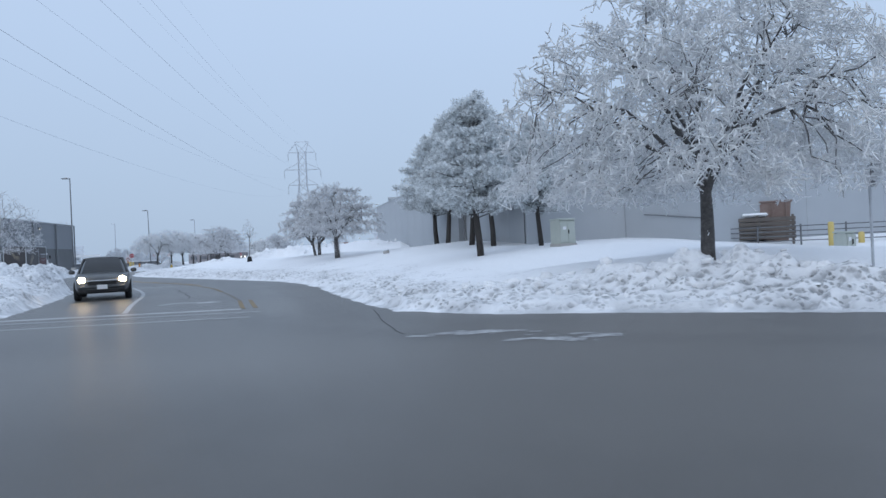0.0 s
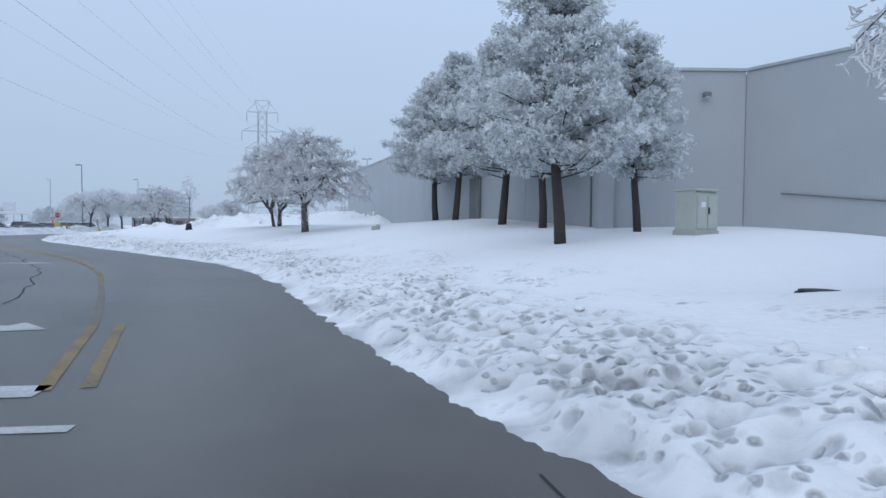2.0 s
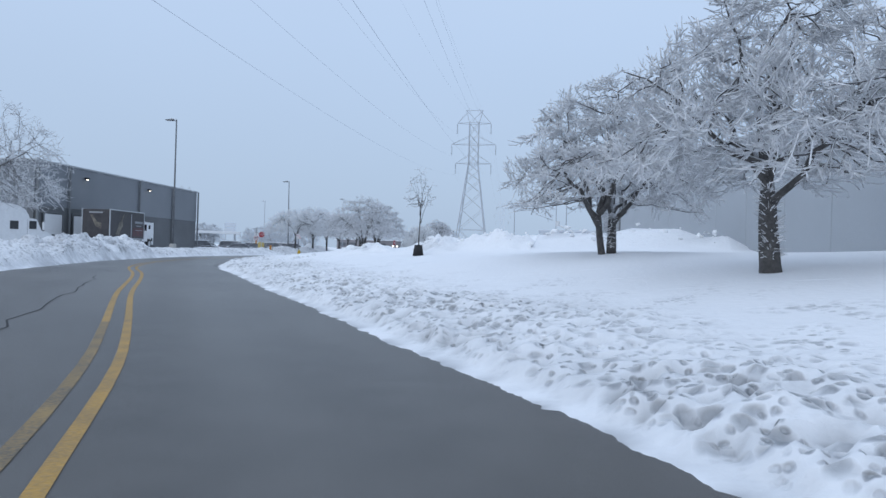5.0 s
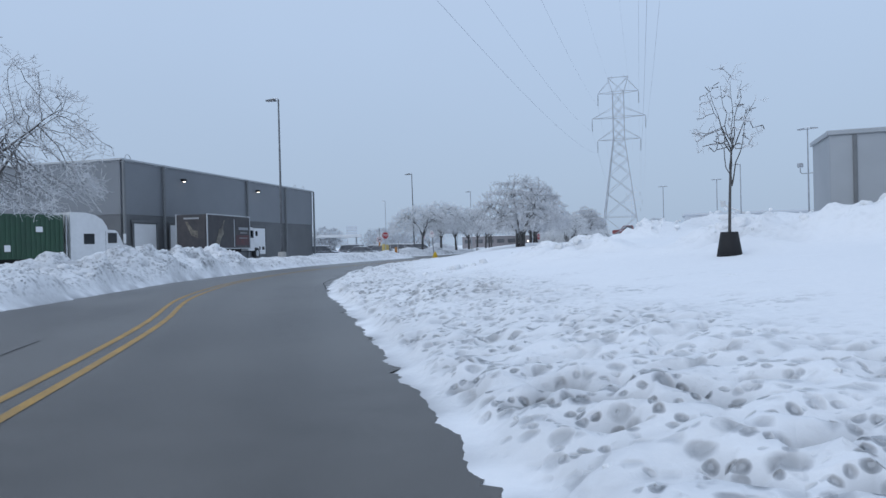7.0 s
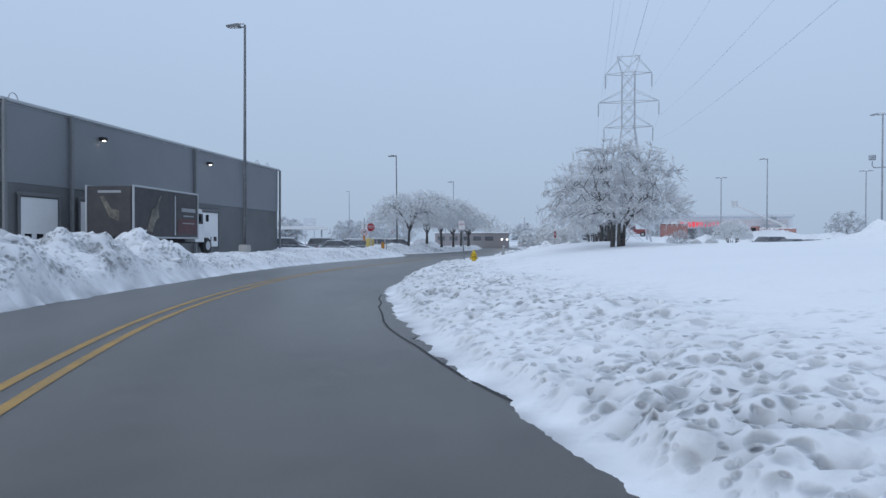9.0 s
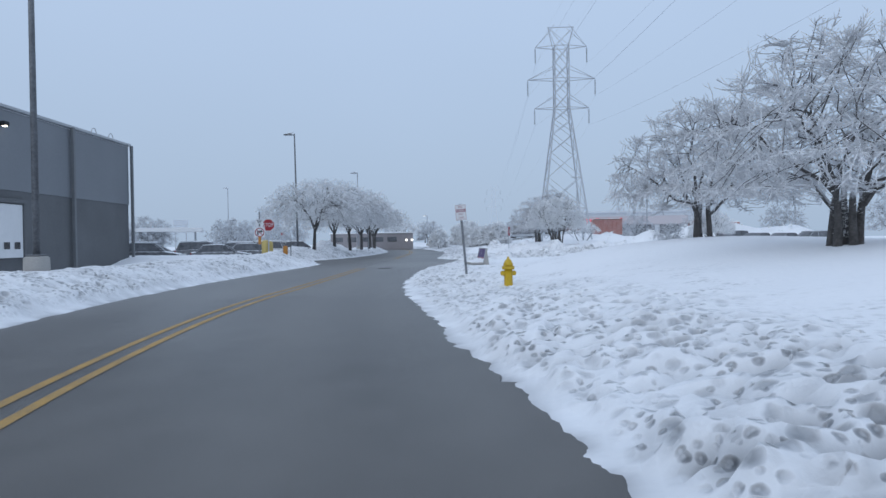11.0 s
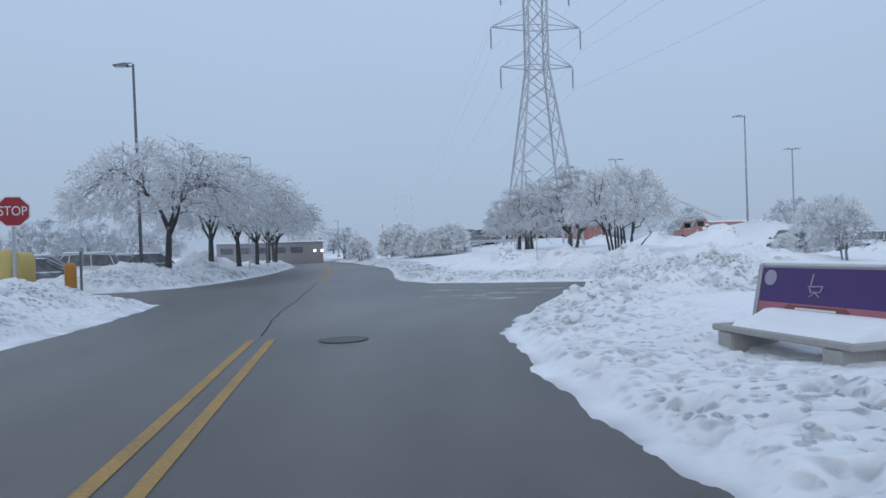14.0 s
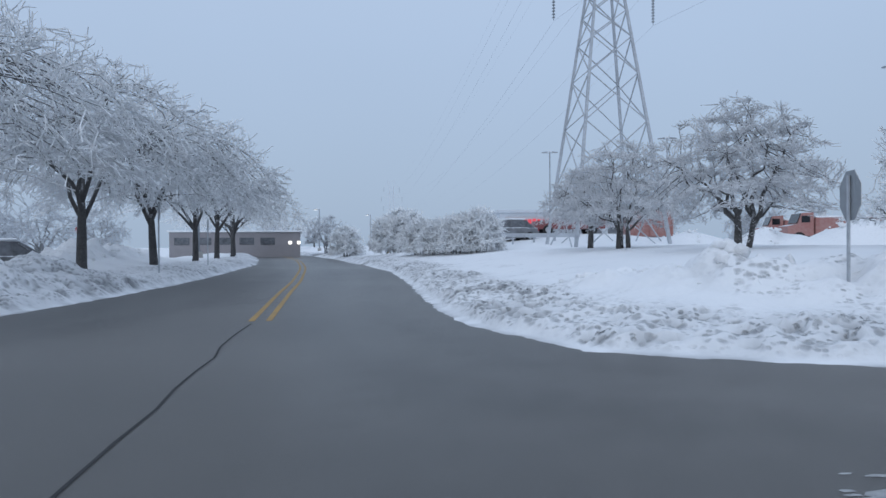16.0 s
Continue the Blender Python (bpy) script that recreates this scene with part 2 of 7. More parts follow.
CABINET = material("pale green utility cabinet paint", (0.44, 0.47, 0.43), 0.5, other=(0.36, 0.40, 0.37), grain=9, stain=2, amount=0.6, bump=0.06)
PRINT_DULL = material("faded red sign print under frost", (0.30, 0.13, 0.17), 0.5, other=(0.42, 0.28, 0.31), grain=30, stain=6, amount=0.9, bump=0.0)
SIGN_POST = material("perforated steel post with rime", (0.16, 0.17, 0.19), 0.55, 0.2, other=(0.34, 0.36, 0.39), grain=20, stain=4, amount=0.7, bump=0.05)
PURPLE = material("purple poster", (0.085, 0.045, 0.17), 0.4, other=(0.07, 0.04, 0.14), grain=6, amount=0.5, bump=0.0)
PRINT_PALE = material("pale lilac print", (0.40, 0.37, 0.46), 0.5, other=(0.30, 0.27, 0.36), grain=30, amount=0.6, bump=0.0)
PINK = material("dull pink print", (0.42, 0.16, 0.20), 0.4, grain=6, amount=0.4, bump=0.0)
GLASS = material("dark window glass", (0.02, 0.023, 0.027), 0.08, grain=4, amount=0.3, bump=0.0, spec=0.6)
# frost on parked cars and haze before far windows, both in this colour
GLASS_PALE = material("window glass paled by frost and haze", (0.07, 0.075, 0.085), 0.35, other=(0.22, 0.23, 0.25), grain=5, stain=1.5, amount=0.8, bump=0.0)
CHROME = material("chrome", (0.60, 0.61, 0.62), 0.2, 0.9, grain=8, amount=0.2, bump=0.0)
HEADLIGHT = material("lit headlamp", (0.9, 0.8, 0.6), 0.3, emit=(1.0, 0.72, 0.38), power=26.0, bump=0.0)
WALL_LAMP = material("lit wall lamp lens", (0.9, 0.85, 0.8), 0.3, emit=(1.0, 0.90, 0.72), power=6.0, bump=0.0)
STREET_LIT = material("lit street lamp lens", (0.9, 0.9, 0.9), 0.3, emit=(1.0, 0.97, 0.9), power=1.6, bump=0.0)
NEON = material("lit red sign letters", (0.7, 0.1, 0.1), 0.4, emit=(1.0, 0.07, 0.12), power=0.38, bump=0.0)
CAR_DARK = material("dark grey car paint", (0.045, 0.05, 0.055), 0.3, 0.3, other=(0.20, 0.20, 0.20), grain=5, stain=1.2, amount=0.35, bump=0.0, spec=0.6)
CAR_BLACK = material("black car paint with frost and road salt", (0.075, 0.08, 0.085), 0.5, 0.0, other=(0.24, 0.25, 0.27), grain=5, stain=1.2, amount=0.7, bump=0.0, frost=0.45)
CAR_GREY = material("grey car paint with frost", (0.12, 0.125, 0.135), 0.5, 0.0, other=(0.28, 0.29, 0.31), grain=5, stain=1.2, amount=0.7, bump=0.0, frost=0.45)
CAR_SILVER = material("silver car paint", (0.40, 0.42, 0.44), 0.35, 0.4, other=(0.30, 0.31, 0.33), grain=5, amount=0.5, bump=0.0, frost=0.12)
CAR_WHITE = material("white car paint", (0.68, 0.69, 0.70), 0.35, 0.0, other=(0.50, 0.51, 0.52), grain=5, amount=0.4, bump=0.0)
CAR_RED = material("dull red vehicle paint", (0.25, 0.075, 0.075), 0.4, 0.0, other=(0.22, 0.08, 0.08), grain=5, amount=0.5, bump=0.0, frost=0.12)
# frost settles on top; distance haze is mixed into the duller orange
TRUCK_ORANGE = material("orange truck paint dulled by frost and haze", (0.36, 0.155, 0.135), 0.6, other=(0.44, 0.29, 0.27), grain=5, amount=0.7, bump=0.0, frost=0.32)
GREEN_BOX = material("green container steel", (0.035, 0.09, 0.055), 0.55, other=(0.03, 0.06, 0.045), grain=6, amount=0.6, bump=0.1)
TRUCK_RED = material("dark red print", (0.11, 0.035, 0.040), 0.45, other=(0.05, 0.03, 0.035), grain=3, stain=1.0, amount=0.9, bump=0.0)
TRUCK_SIDE = material("dark printed truck body", (0.035, 0.034, 0.040), 0.45, other=(0.08, 0.075, 0.075), grain=3, stain=1.0, amount=0.5, bump=0.0)
PRINT = material("pale printed picture", (0.22, 0.20, 0.16), 0.45, other=(0.06, 0.055, 0.05), grain=5, stain=2.0, amount=1.0, bump=0.0)
WOOD = material("weathered timber", (0.155, 0.135, 0.12), 0.85, other=(0.095, 0.085, 0.08), grain=14, stain=2, amount=0.7, bump=0.4, frost=0.1)
RUST = material("rust brown steel", (0.20, 0.135, 0.115), 0.75, other=(0.28, 0.23, 0.21), grain=8, amount=0.6, bump=0.2, frost=0.1)
# brick greyed so that the haze before it sits in its colour
BRICK_FAR = material("dull brick wall greyed by haze", (0.33, 0.31, 0.32), 0.85, other=(0.27, 0.255, 0.265), grain=12, amount=0.6, bump=0.1)
# rime, then a further paling for haze, both put into the colour
CABLE = material("aluminium cable pale with rime and haze", (0.50, 0.54, 0.60), 0.7, 0.0, grain=3, amount=0.2, bump=0.0)
INSULATOR = material("grey glass insulator", (0.30, 0.33, 0.36), 0.4, grain=12, amount=0.4, bump=0.0)


# ---- mesh builder ----
class Shape:
    """Collects vertices and faces of one part."""

    def __init__(self):
        self.v, self.f = [], []

    def add(self, verts, faces):
        k = len(self.v)
        self.v.extend(tuple(p) for p in verts)
        self.f.extend(tuple(i + k for i in f) for f in faces)
        return self

    def box(self, c, s, rz=0.0, bevel=0.02, m=None):
        """A box with chamfered edges, centre c, size s."""
        hx, hy, hz = (a / 2 for a in s)
        b = min(bevel, hx * 0.9, hy * 0.9, hz * 0.9)
        verts, key = [], {}
        for sx in (-1, 1):
            for sy in (-1, 1):
                for sz in (-1, 1):
                    for ax in range(3):
                        p = [sx * (hx - b), sy * (hy - b), sz * (hz - b)]
                        p[ax] = (sx * hx, sy * hy, sz * hz)[ax]
                        key[sx, sy, sz, ax] = len(verts)
                        verts.append(p)
        faces = []
        for ax in range(3):
            o = [i for i in range(3) if i != ax]
            for s1 in (-1, 1):
                quad = []
                for a, b2 in ((-1, -1), (1, -1), (1, 1), (-1, 1)):
                    q = [0, 0, 0]
                    q[ax], q[o[0]], q[o[1]] = s1, a, b2
                    quad.append(key[q[0], q[1], q[2], ax])
                flip = (s1 > 0) != (ax != 1)
                faces.append(quad[::-1] if flip else quad)
        for ax in range(3):
            o = [i for i in range(3) if i != ax]
            for a in (-1, 1):
                for b2 in (-1, 1):
                    q0, q1 = [0, 0, 0], [0, 0, 0]
                    q0[ax], q1[ax] = -1, 1
                    q0[o[0]] = q1[o[0]] = a
                    q0[o[1]] = q1[o[1]] = b2
                    faces.append((key[(*q0, o[0])], key[(*q0, o[1])], key[(*q1, o[1])], key[(*q1, o[0])]))
        for sx in (-1, 1):
            for sy in (-1, 1):
                for sz in (-1, 1):
                    faces.append(tuple(key[sx, sy, sz, ax] for ax in range(3)))
        t = Matrix.Translation(c) @ Matrix.Rotation(rz, 4, "Z")
        if m is not None:
            t = m @ t
        return self.add([t @ Vector(p) for p in verts], faces)

    def tube(self, points, radii, n=8, cap=True):
        """A round tube along points."""
        pts = [Vector(p) for p in points]
        rings = []
        side = None
        for i, p in enumerate(pts):
            d = (pts[min(i + 1, len(pts) - 1)] - pts[max(i - 1, 0)]).normalized()
            if side is None:
                side = d.orthogonal().normalized()
            side = (side - d * side.dot(d)).normalized()
            up = d.cross(side)
            r = radii[i] if hasattr(radii, "__len__") else radii
            rings.append([p + (side * math.cos(a) + up * math.sin(a)) * r for a in (2 * math.pi * k / n for k in range(n))])
        verts = [p for ring in rings for p in ring]
        faces = [(i * n + k, i * n + (k + 1) % n, (i + 1) * n + (k + 1) % n, (i + 1) * n + k) for i in range(len(pts) - 1) for k in range(n)]
        if cap:
            faces += [tuple(range(n))[::-1], tuple(range((len(pts) - 1) * n, len(pts) * n))]
        return self.add(verts, faces)

    def bar(self, a, b, w):
        return self.tube([a, b], w, 4)

    def prism(self, outline, y0, y1, m=None):
        """An outline in x and z, swept from y0 to y1."""
        n = len(outline)
        t = m or Matrix()
        verts = [t @ Vector((x, y0, z)) for x, z in outline] + [t @ Vector((x, y1, z)) for x, z in outline]
        faces = [(i, (i + 1) % n, n + (i + 1) % n, n + i) for i in range(n)] + [tuple(range(n))[::-1], tuple(range(n, 2 * n))]
        return self.add(verts, faces)

    def disc(self, c, r, n=20, axis=(0, 1, 0), thick=0.01):
        c, a = Vector(c), Vector(axis).normalized()
        return self.tube([c - a * thick / 2, c + a * thick / 2], r, n)


def mesh_of(name, shape, mat, smooth=False):
    me = bpy.data.meshes.new(name)
    me.from_pydata(shape.v, [], shape.f)
    bm = bmesh.new()
    bm.from_mesh(me)
    bmesh.ops.recalc_face_normals(bm, faces=bm.faces)
    bm.to_mesh(me)
    bm.free()
    me.materials.append(mat)
    if smooth:
        me.shade_smooth()
    return me


def part(name, shape, mat, parent, label="", smooth=False):
    ob = new(name, mesh_of(name, shape, mat, smooth))
    ob.parent = parent
    return tagged(ob, label)


def thing(name, label, category, m=None, group="", kind=""):
    ob = new(name)
    ob.empty_display_size = 0.2
    if m is not None:
        ob.matrix_world = m
    return tagged(ob, label, category, group, kind)


def fast_mesh(name, verts, faces, mat, smooth=False):
    """A mesh from numpy arrays; all faces have the same number of corners."""
    me = bpy.data.meshes.new(name)
    k = faces.shape[1]
    me.vertices.add(len(verts))
    me.vertices.foreach_set("co", verts.astype(np.float32).ravel())
    me.loops.add(faces.size)
    me.loops.foreach_set("vertex_index", faces.astype(np.int32).ravel())
    me.polygons.add(len(faces))
    me.polygons.foreach_set("loop_start", np.arange(0, faces.size, k, dtype=np.int32))
    me.update(calc_edges=True)
    me.materials.append(mat)
    if smooth:
        me.shade_smooth()
    return me


# ---- the lie of the land ----
KERB_RIGHT = [(8.6, 7.8), (5.1, 9.2), (2.9, 9.9), (1.0, 11.2), (0.0, 13.2), (-1.0, 16.0), (-2.0, 18.6), (-3.2, 22.2), (-4.9, 26.1),
              (-6.9, 29.8), (-9.6, 33.3), (-12.8, 37.3), (-18.6, 44.5), (-21.0, 47.6), (-23.4, 50.5), (-26.0, 53.75), (-28.85, 57.6), (-31.05, 61.2),
              (-33.5, 65.8), (-35.2, 70.6), (-36.6, 74.6), (-37.9, 78.4), (-39.0, 82.0), (-39.8, 85.6), (-40.5, 90.0), (-41.1, 93.6)]
MOUTH_RIGHT = [(-41.2, 96.2), (-40.9, 98.6), (-39.8, 100.5), (-37.5, 101.2), (-30.0, 99.6), (-15.0, 95.6), (10.0, 89.0), (10.0, 97.0), (-15.0, 103.6),
               (-34.3, 109.0), (-40.7, 110.8), (-43.2, 111.8), (-44.5, 114.4)]
KERB_FAR = [(-45.3, 118.3), (-46.6, 128.7), (-47.9, 137.0), (-51.0, 150.0), (-57.0, 172.0), (-66.0, 200.0), (-80.0, 232.0), (-97.0, 262.0)]
KERB_BACK = [(-104.0, 258.0), (-87.0, 228.0), (-73.5, 198.0), (-64.5, 170.0), (-58.3, 148.0), (-55.7, 135.0), (-54.2, 126.0), (-53.5, 119.0), (-53.4, 114.0),
             (-54.4, 111.2), (-57.0, 110.4), (-75.0, 114.0), (-95.0, 119.0), (-95.0, 112.0), (-75.0, 107.8), (-57.0, 105.2), (-52.0, 104.9), (-50.0, 104.0)]
KERB_LEFT = [(-49.4, 102.0), (-48.5, 97.0), (-47.6, 91.0), (-46.3, 84.0), (-44.8, 77.6), (-43.3, 73.0), (-41.0, 67.0), (-38.1, 60.2), (-35.6, 55.6),
             (-32.5, 50.4), (-30.0, 46.4), (-25.0, 39.8), (-20.0, 33.3), (-16.0, 27.5), (-13.0, 22.0), (-10.6, 16.9), (-9.2, 13.8)]
SOUTH = [(-11.0, 11.6), (-20.0, 12.0), (-60.0, 20.0), (-60.0, 7.0), (-10.0, -7.0), (-5.0, -14.0), (-4.5, -60.0), (8.0, -60.0), (9.0, -14.0), (15.0, -8.5),
         (60.0, -24.0), (60.0, -13.0), (25.0, 1.2)]
ROAD = np.array(KERB_RIGHT + MOUTH_RIGHT + KERB_FAR + KERB_BACK + KERB_LEFT + SOUTH)


def lattice(ix, iy, seed):
    h = np.sin(ix * 127.1 + iy * 311.7 + seed * 74.7) * 43758.5453
    return h - np.floor(h)


def ripple(x, y, size, seed=0):
    """Smooth noise from -1 to 1 with waves of that size."""
    u, v = x / size, y / size
    i, j = np.floor(u), np.floor(v)
    a, b = u - i, v - j
    a, b = a * a * (3 - 2 * a), b * b * (3 - 2 * b)
    low = lattice(i, j, seed) * (1 - a) + lattice(i + 1, j, seed) * a
    high = lattice(i, j + 1, seed) * (1 - a) + lattice(i + 1, j + 1, seed) * a
    return 2 * (low * (1 - b) + high * b) - 1


def cells(x, y, size, seed=0):
    """How far each place is from the nearest of scattered points, one to a square of that size, and a number from 0 to 1 of that point's own."""
    u, v = x / size, y / size
    i, j = np.floor(u), np.floor(v)
    best, own = np.full(np.shape(u), 9.0), np.zeros(np.shape(u))
    for a in (-1, 0, 1):
        for b in (-1, 0, 1):
            du, dv = i + a + lattice(i + a, j + b, seed) - u, j + b + lattice(i + a, j + b, seed + 1) - v
            gap = du * du + dv * dv
            own = np.where(gap < best, lattice(i + a, j + b, seed + 2), own)
            best = np.minimum(best, gap)
    return np.sqrt(best), own


def off_road(x, y):
    """Metres from the road's edge: outside positive, on the road negative."""
    p = np.stack([x, y], -1)
    best = np.full(x.shape, 1e18)
    inside = np.zeros(x.shape, bool)
    for a, b in zip(ROAD, np.roll(ROAD, -1, 0)):
        d = b - a
        k = np.clip(((p - a) @ d) / (d @ d), 0, 1)
        best = np.minimum(best, ((p - a - k[..., None] * d) ** 2).sum(-1))
        if a[1] != b[1]:
            cross = ((a[1] > y) != (b[1] > y)) & (x < (b[0] - a[0]) * (y - a[1]) / (b[1] - a[1]) + a[0])
            inside ^= cross
    best = np.sqrt(best)
    return np.where(inside, -best, best)


# piles and mounds of snow: place, height, half widths along and across, turn in degrees
MOUNDS = [(6.0, 44.0, 0.55, 8, 11, 0), (5.6, 11.6, 0.24, 1.3, 0.8, -25), (7.6, 11.0, 0.40, 1.5, 0.9, -22), (9.0, 9.7, 0.22, 1.2, 0.8, -22), (10.9, 10.9, -0.30, 1.8, 1.6, 0), (15.6, 21.5, -0.85, 4.6, 6.5, 0), (3.2, 12.3, 0.05, 1.2, 0.8, -45),
          (5.6, 18.5, -0.55, 3.0, 2.5, 0), (-4.9, 58.3, 0.85, 2.2, 1.0, -8), (-7.9, 57.7, 1.0, 2.1, 1.0, -12), (-10.9, 56.9, 0.95, 2.1, 1.1, -18), (-13.6, 55.6, 0.85, 1.8, 1.0, -25), (-16.5, 55.6, 0.50, 1.3, 0.9, 0), (-20.6, 57.6, 0.45, 1.7, 1.1, -20), (-17.6, 75.2, 1.15, 2.8, 1.7, 60), (-20.4, 72.0, 0.70, 1.9, 1.2, 55), (-14.2, 78.2, 1.1, 3.0, 2.0, 40),
          (-36.2, 54.2, 0.55, 2.2, 1.2, 60), (-39.4, 59.3, 0.75, 2.6, 1.4, 65), (-41.2, 63.5, 0.70, 2.4, 1.4, 65), (-43.0, 67.5, 0.8, 1.6, 1.3, 65), (-34.0, 50.0, 0.35, 3.0, 1.5, 60),
          (-13.0, 16.0, 0.45, 3.0, 2.0, 60), (-17.0, 24.0, 0.6, 3.5, 1.6, 60), (-21.0, 30.0, 0.5, 3.5, 1.6, 60), (-25.5, 36.0, 0.45, 4, 1.6, 55),
          (-31.0, 113.5, 0.35, 3.5, 1.6, -15), (-29.5, 145.0, 0.95, 2.4, 1.6, 0), (-24.6, 145.5, 1.7, 2.4, 1.8, 0), (-17.6, 142.0, 2.5, 3.6, 2.2, 0), (-10.5, 141.5, 2.2, 4.0, 2.2, 0), (-21.2, 143.4, 1.5, 2.0, 1.6, 0), (-23.0, 156.0, 1.25, 20, 6.5, 0), (-21.0, 116.5, 0.5, 4, 1.6, 0), (-13.0, 126.0, -0.45, 9, 7.0, 0),
          (-41.7, 116.7, 0.26, 0.9, 0.7, -50), (-40.2, 115.2, 0.46, 1.1, 0.8, -40), (-37.9, 113.9, 0.56, 1.5, 0.9, -25), (-35.4, 112.5, 0.50, 1.5, 0.9, -16), (-33.0, 110.9, 0.40, 2.0, 0.9, -16), (-56.5, 114.5, 0.45, 2.5, 1.6, 80), (-58.9, 127.6, 0.50, 1.7, 1.1, 75), (-60.3, 131.0, 0.95, 1.9, 1.4, 75), (-61.3, 134.6, 0.85, 2.0, 1.3, 75), (-62.3, 138.6, 0.75, 2.0, 1.3, 75), (-55.3, 118.4, 0.42, 1.5, 1.0, 80), (-55.9, 121.5, 0.50, 1.4, 1.1, 78),
          (-51.5, 101.0, 0.15, 2.0, 1.2, 70), (-53.8, 79.0, 0.26, 3.0, 6.0, 0), (-39.4, 98.7, 0.22, 1.0, 0.6, 30), (-37.9, 99.8, 0.42, 1.2, 0.6, 10), (-35.6, 99.5, 0.38, 1.6, 0.6, -10), (-32.0, 98.7, 0.35, 2.6, 0.7, -15), (-15.0, 88.0, 0.5, 5, 1.8, 0), (-6.0, 84.0, 0.8, 5, 2.5, 0), (-30.0, 85.0, 0.35, 4.5, 4.5, 0), (-28.0, 91.0, -0.28, 7, 5, -15), (-9.0, 46.5, 0.15, 4, 4, 0), (-37.2, 83.0, -0.06, 1.8, 3.2, 0), (-23.9, 56.4, 0.10, 1.4, 0.22, 60), (-22.4, 61.0, 0.12, 3.4, 0.22, 72), (-38.6, 93.1, -0.13, 1.3, 1.0, 110), (-35.8, 80.0, -0.24, 2.0, 2.6, 0), (-27.0, 91.3, 0.12, 8, 3.2, -15), (-13.0, 87.5, 0.10, 8, 3.2, -15)]


def land(x, y):
    """Height of the snow cover, how dirty it is and how dark with painted shade, how churned; below the road's level on
    the road.
    """
    x, y = np.asarray(x, float), np.asarray(y, float)
    d = off_road(x, y) + 0.05 * ripple(x, y, 1.6, 3) + 0.06 * ripple(x, y, 0.4, 4) + 0.05 * ripple(x, y, 0.17, 40)
    out = np.clip(d, 0, None)
    far = np.clip((out - 16) / 18, 0, 1)
    base = 0.03 + 1.36 * (1 - np.exp(-(out / 6.3) ** 1.35)) - 0.55 * far * far * (3 - 2 * far)
    base = base * (1 - 0.42 * np.exp(-((y - 92.5) / 6.5) ** 2 - ((x + 38) / 7.0) ** 2))
    # the lawn flattens towards the side street, and the field beyond it lies low
    base = base * (1 - 0.40 * np.clip((x + 33) / 6, 0, 1) * np.clip((y - 78) / 10, 0, 1) - 0.15 * np.clip((x + 32) / 5, 0, 1) * np.clip((y - 100) / 6, 0, 1))
    # to the west of the road lie ploughed yards and car parks behind a low bank
    edge = np.interp(y, [12, 27.5, 46.4, 60.2, 73, 84, 97, 110, 126, 150, 200, 260], [-9, -16, -30, -38, -43.3, -46.3, -48.5, -54, -54.2, -58.3, -73, -104])
    west = np.clip((edge - x) / 1.5, 0, 1)
    yard = 0.25 + 0.40 * np.exp(-((out - 3.0) / 2.6) ** 2) - 0.50 * np.clip((out - 5) / 4, 0, 1) * np.clip((y - 84) / 10, 0, 1)
    lawn = np.clip((y - 108) / 8, 0, 1) * np.clip((7.5 - out) / 3, 0, 1)
    yard = yard * (1 - lawn) + (0.25 + 0.48 * (1 - np.exp(-out / 4.0))) * lawn
    h = base * (1 - west) + yard * west
    lump = np.zeros_like(h)
    for px, py, top, wide, deep, turn in MOUNDS:
        c, s = math.cos(math.radians(turn)), math.sin(math.radians(turn))
        u, v = ((x - px) * c + (y - py) * s) / wide, (-(x - px) * s + (y - py) * c) / deep
        g = np.exp(-(u * u + v * v))
        h = h + top * g
        if deep < 3 and top > 0:
            lump = np.maximum(lump, g * min(1.0, top / 0.5))
    # the strip churned by the plough begins a little way in from the smooth edge
    wide = np.interp(y, [20, 45, 100, 112], [2.5, 3.0, 3.0, 2.4]) + 0.4 * ripple(x, y, 3.1, 15) + 0.25 * ripple(x, y, 0.9, 16)
    bank = np.clip((out - np.where(y < 18, 0.08, 0.20)) / 0.22, 0, 1) * np.exp(-(np.clip(out, 0, 9) / wide) ** 6)
    wx, wy = x + 0.06 * ripple(x, y, 0.3, 31), y + 0.06 * ripple(x, y, 0.3, 32)
    patch = np.clip(0.85 + 0.5 * ripple(x, y, 1.3, 17), 0.5, 1.1) * np.where(west > 0.3, 1.0, np.interp(y, [60, 78, 96, 106, 113, 118], [1.0, 0.85, 0.80, 0.70, 1.1, 1.4]))
    # boot and plough marks: hollows of two sizes among low lumps
    gap, own = cells(wx * 0.85, wy * 1.1, 0.33, 5)
    near, some = cells(wx, wy, 0.19, 61)
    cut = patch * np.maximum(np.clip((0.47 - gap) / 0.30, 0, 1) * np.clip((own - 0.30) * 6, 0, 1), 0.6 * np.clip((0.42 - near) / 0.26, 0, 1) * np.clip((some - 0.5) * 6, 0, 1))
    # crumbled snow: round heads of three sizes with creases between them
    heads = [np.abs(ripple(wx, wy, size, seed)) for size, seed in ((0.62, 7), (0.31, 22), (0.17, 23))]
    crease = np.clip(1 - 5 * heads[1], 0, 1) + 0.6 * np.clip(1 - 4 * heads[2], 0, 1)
    dents = patch * (0.08 * heads[0] + 0.09 * heads[1] + 0.05 * heads[2] + 0.01) - 0.13 * cut
    h = h + bank * dents + 0.05 * ripple(x, y, 6.0, 9) * np.clip(out / 3, 0, 1) + 0.008 * ripple(x, y, 0.9, 10)
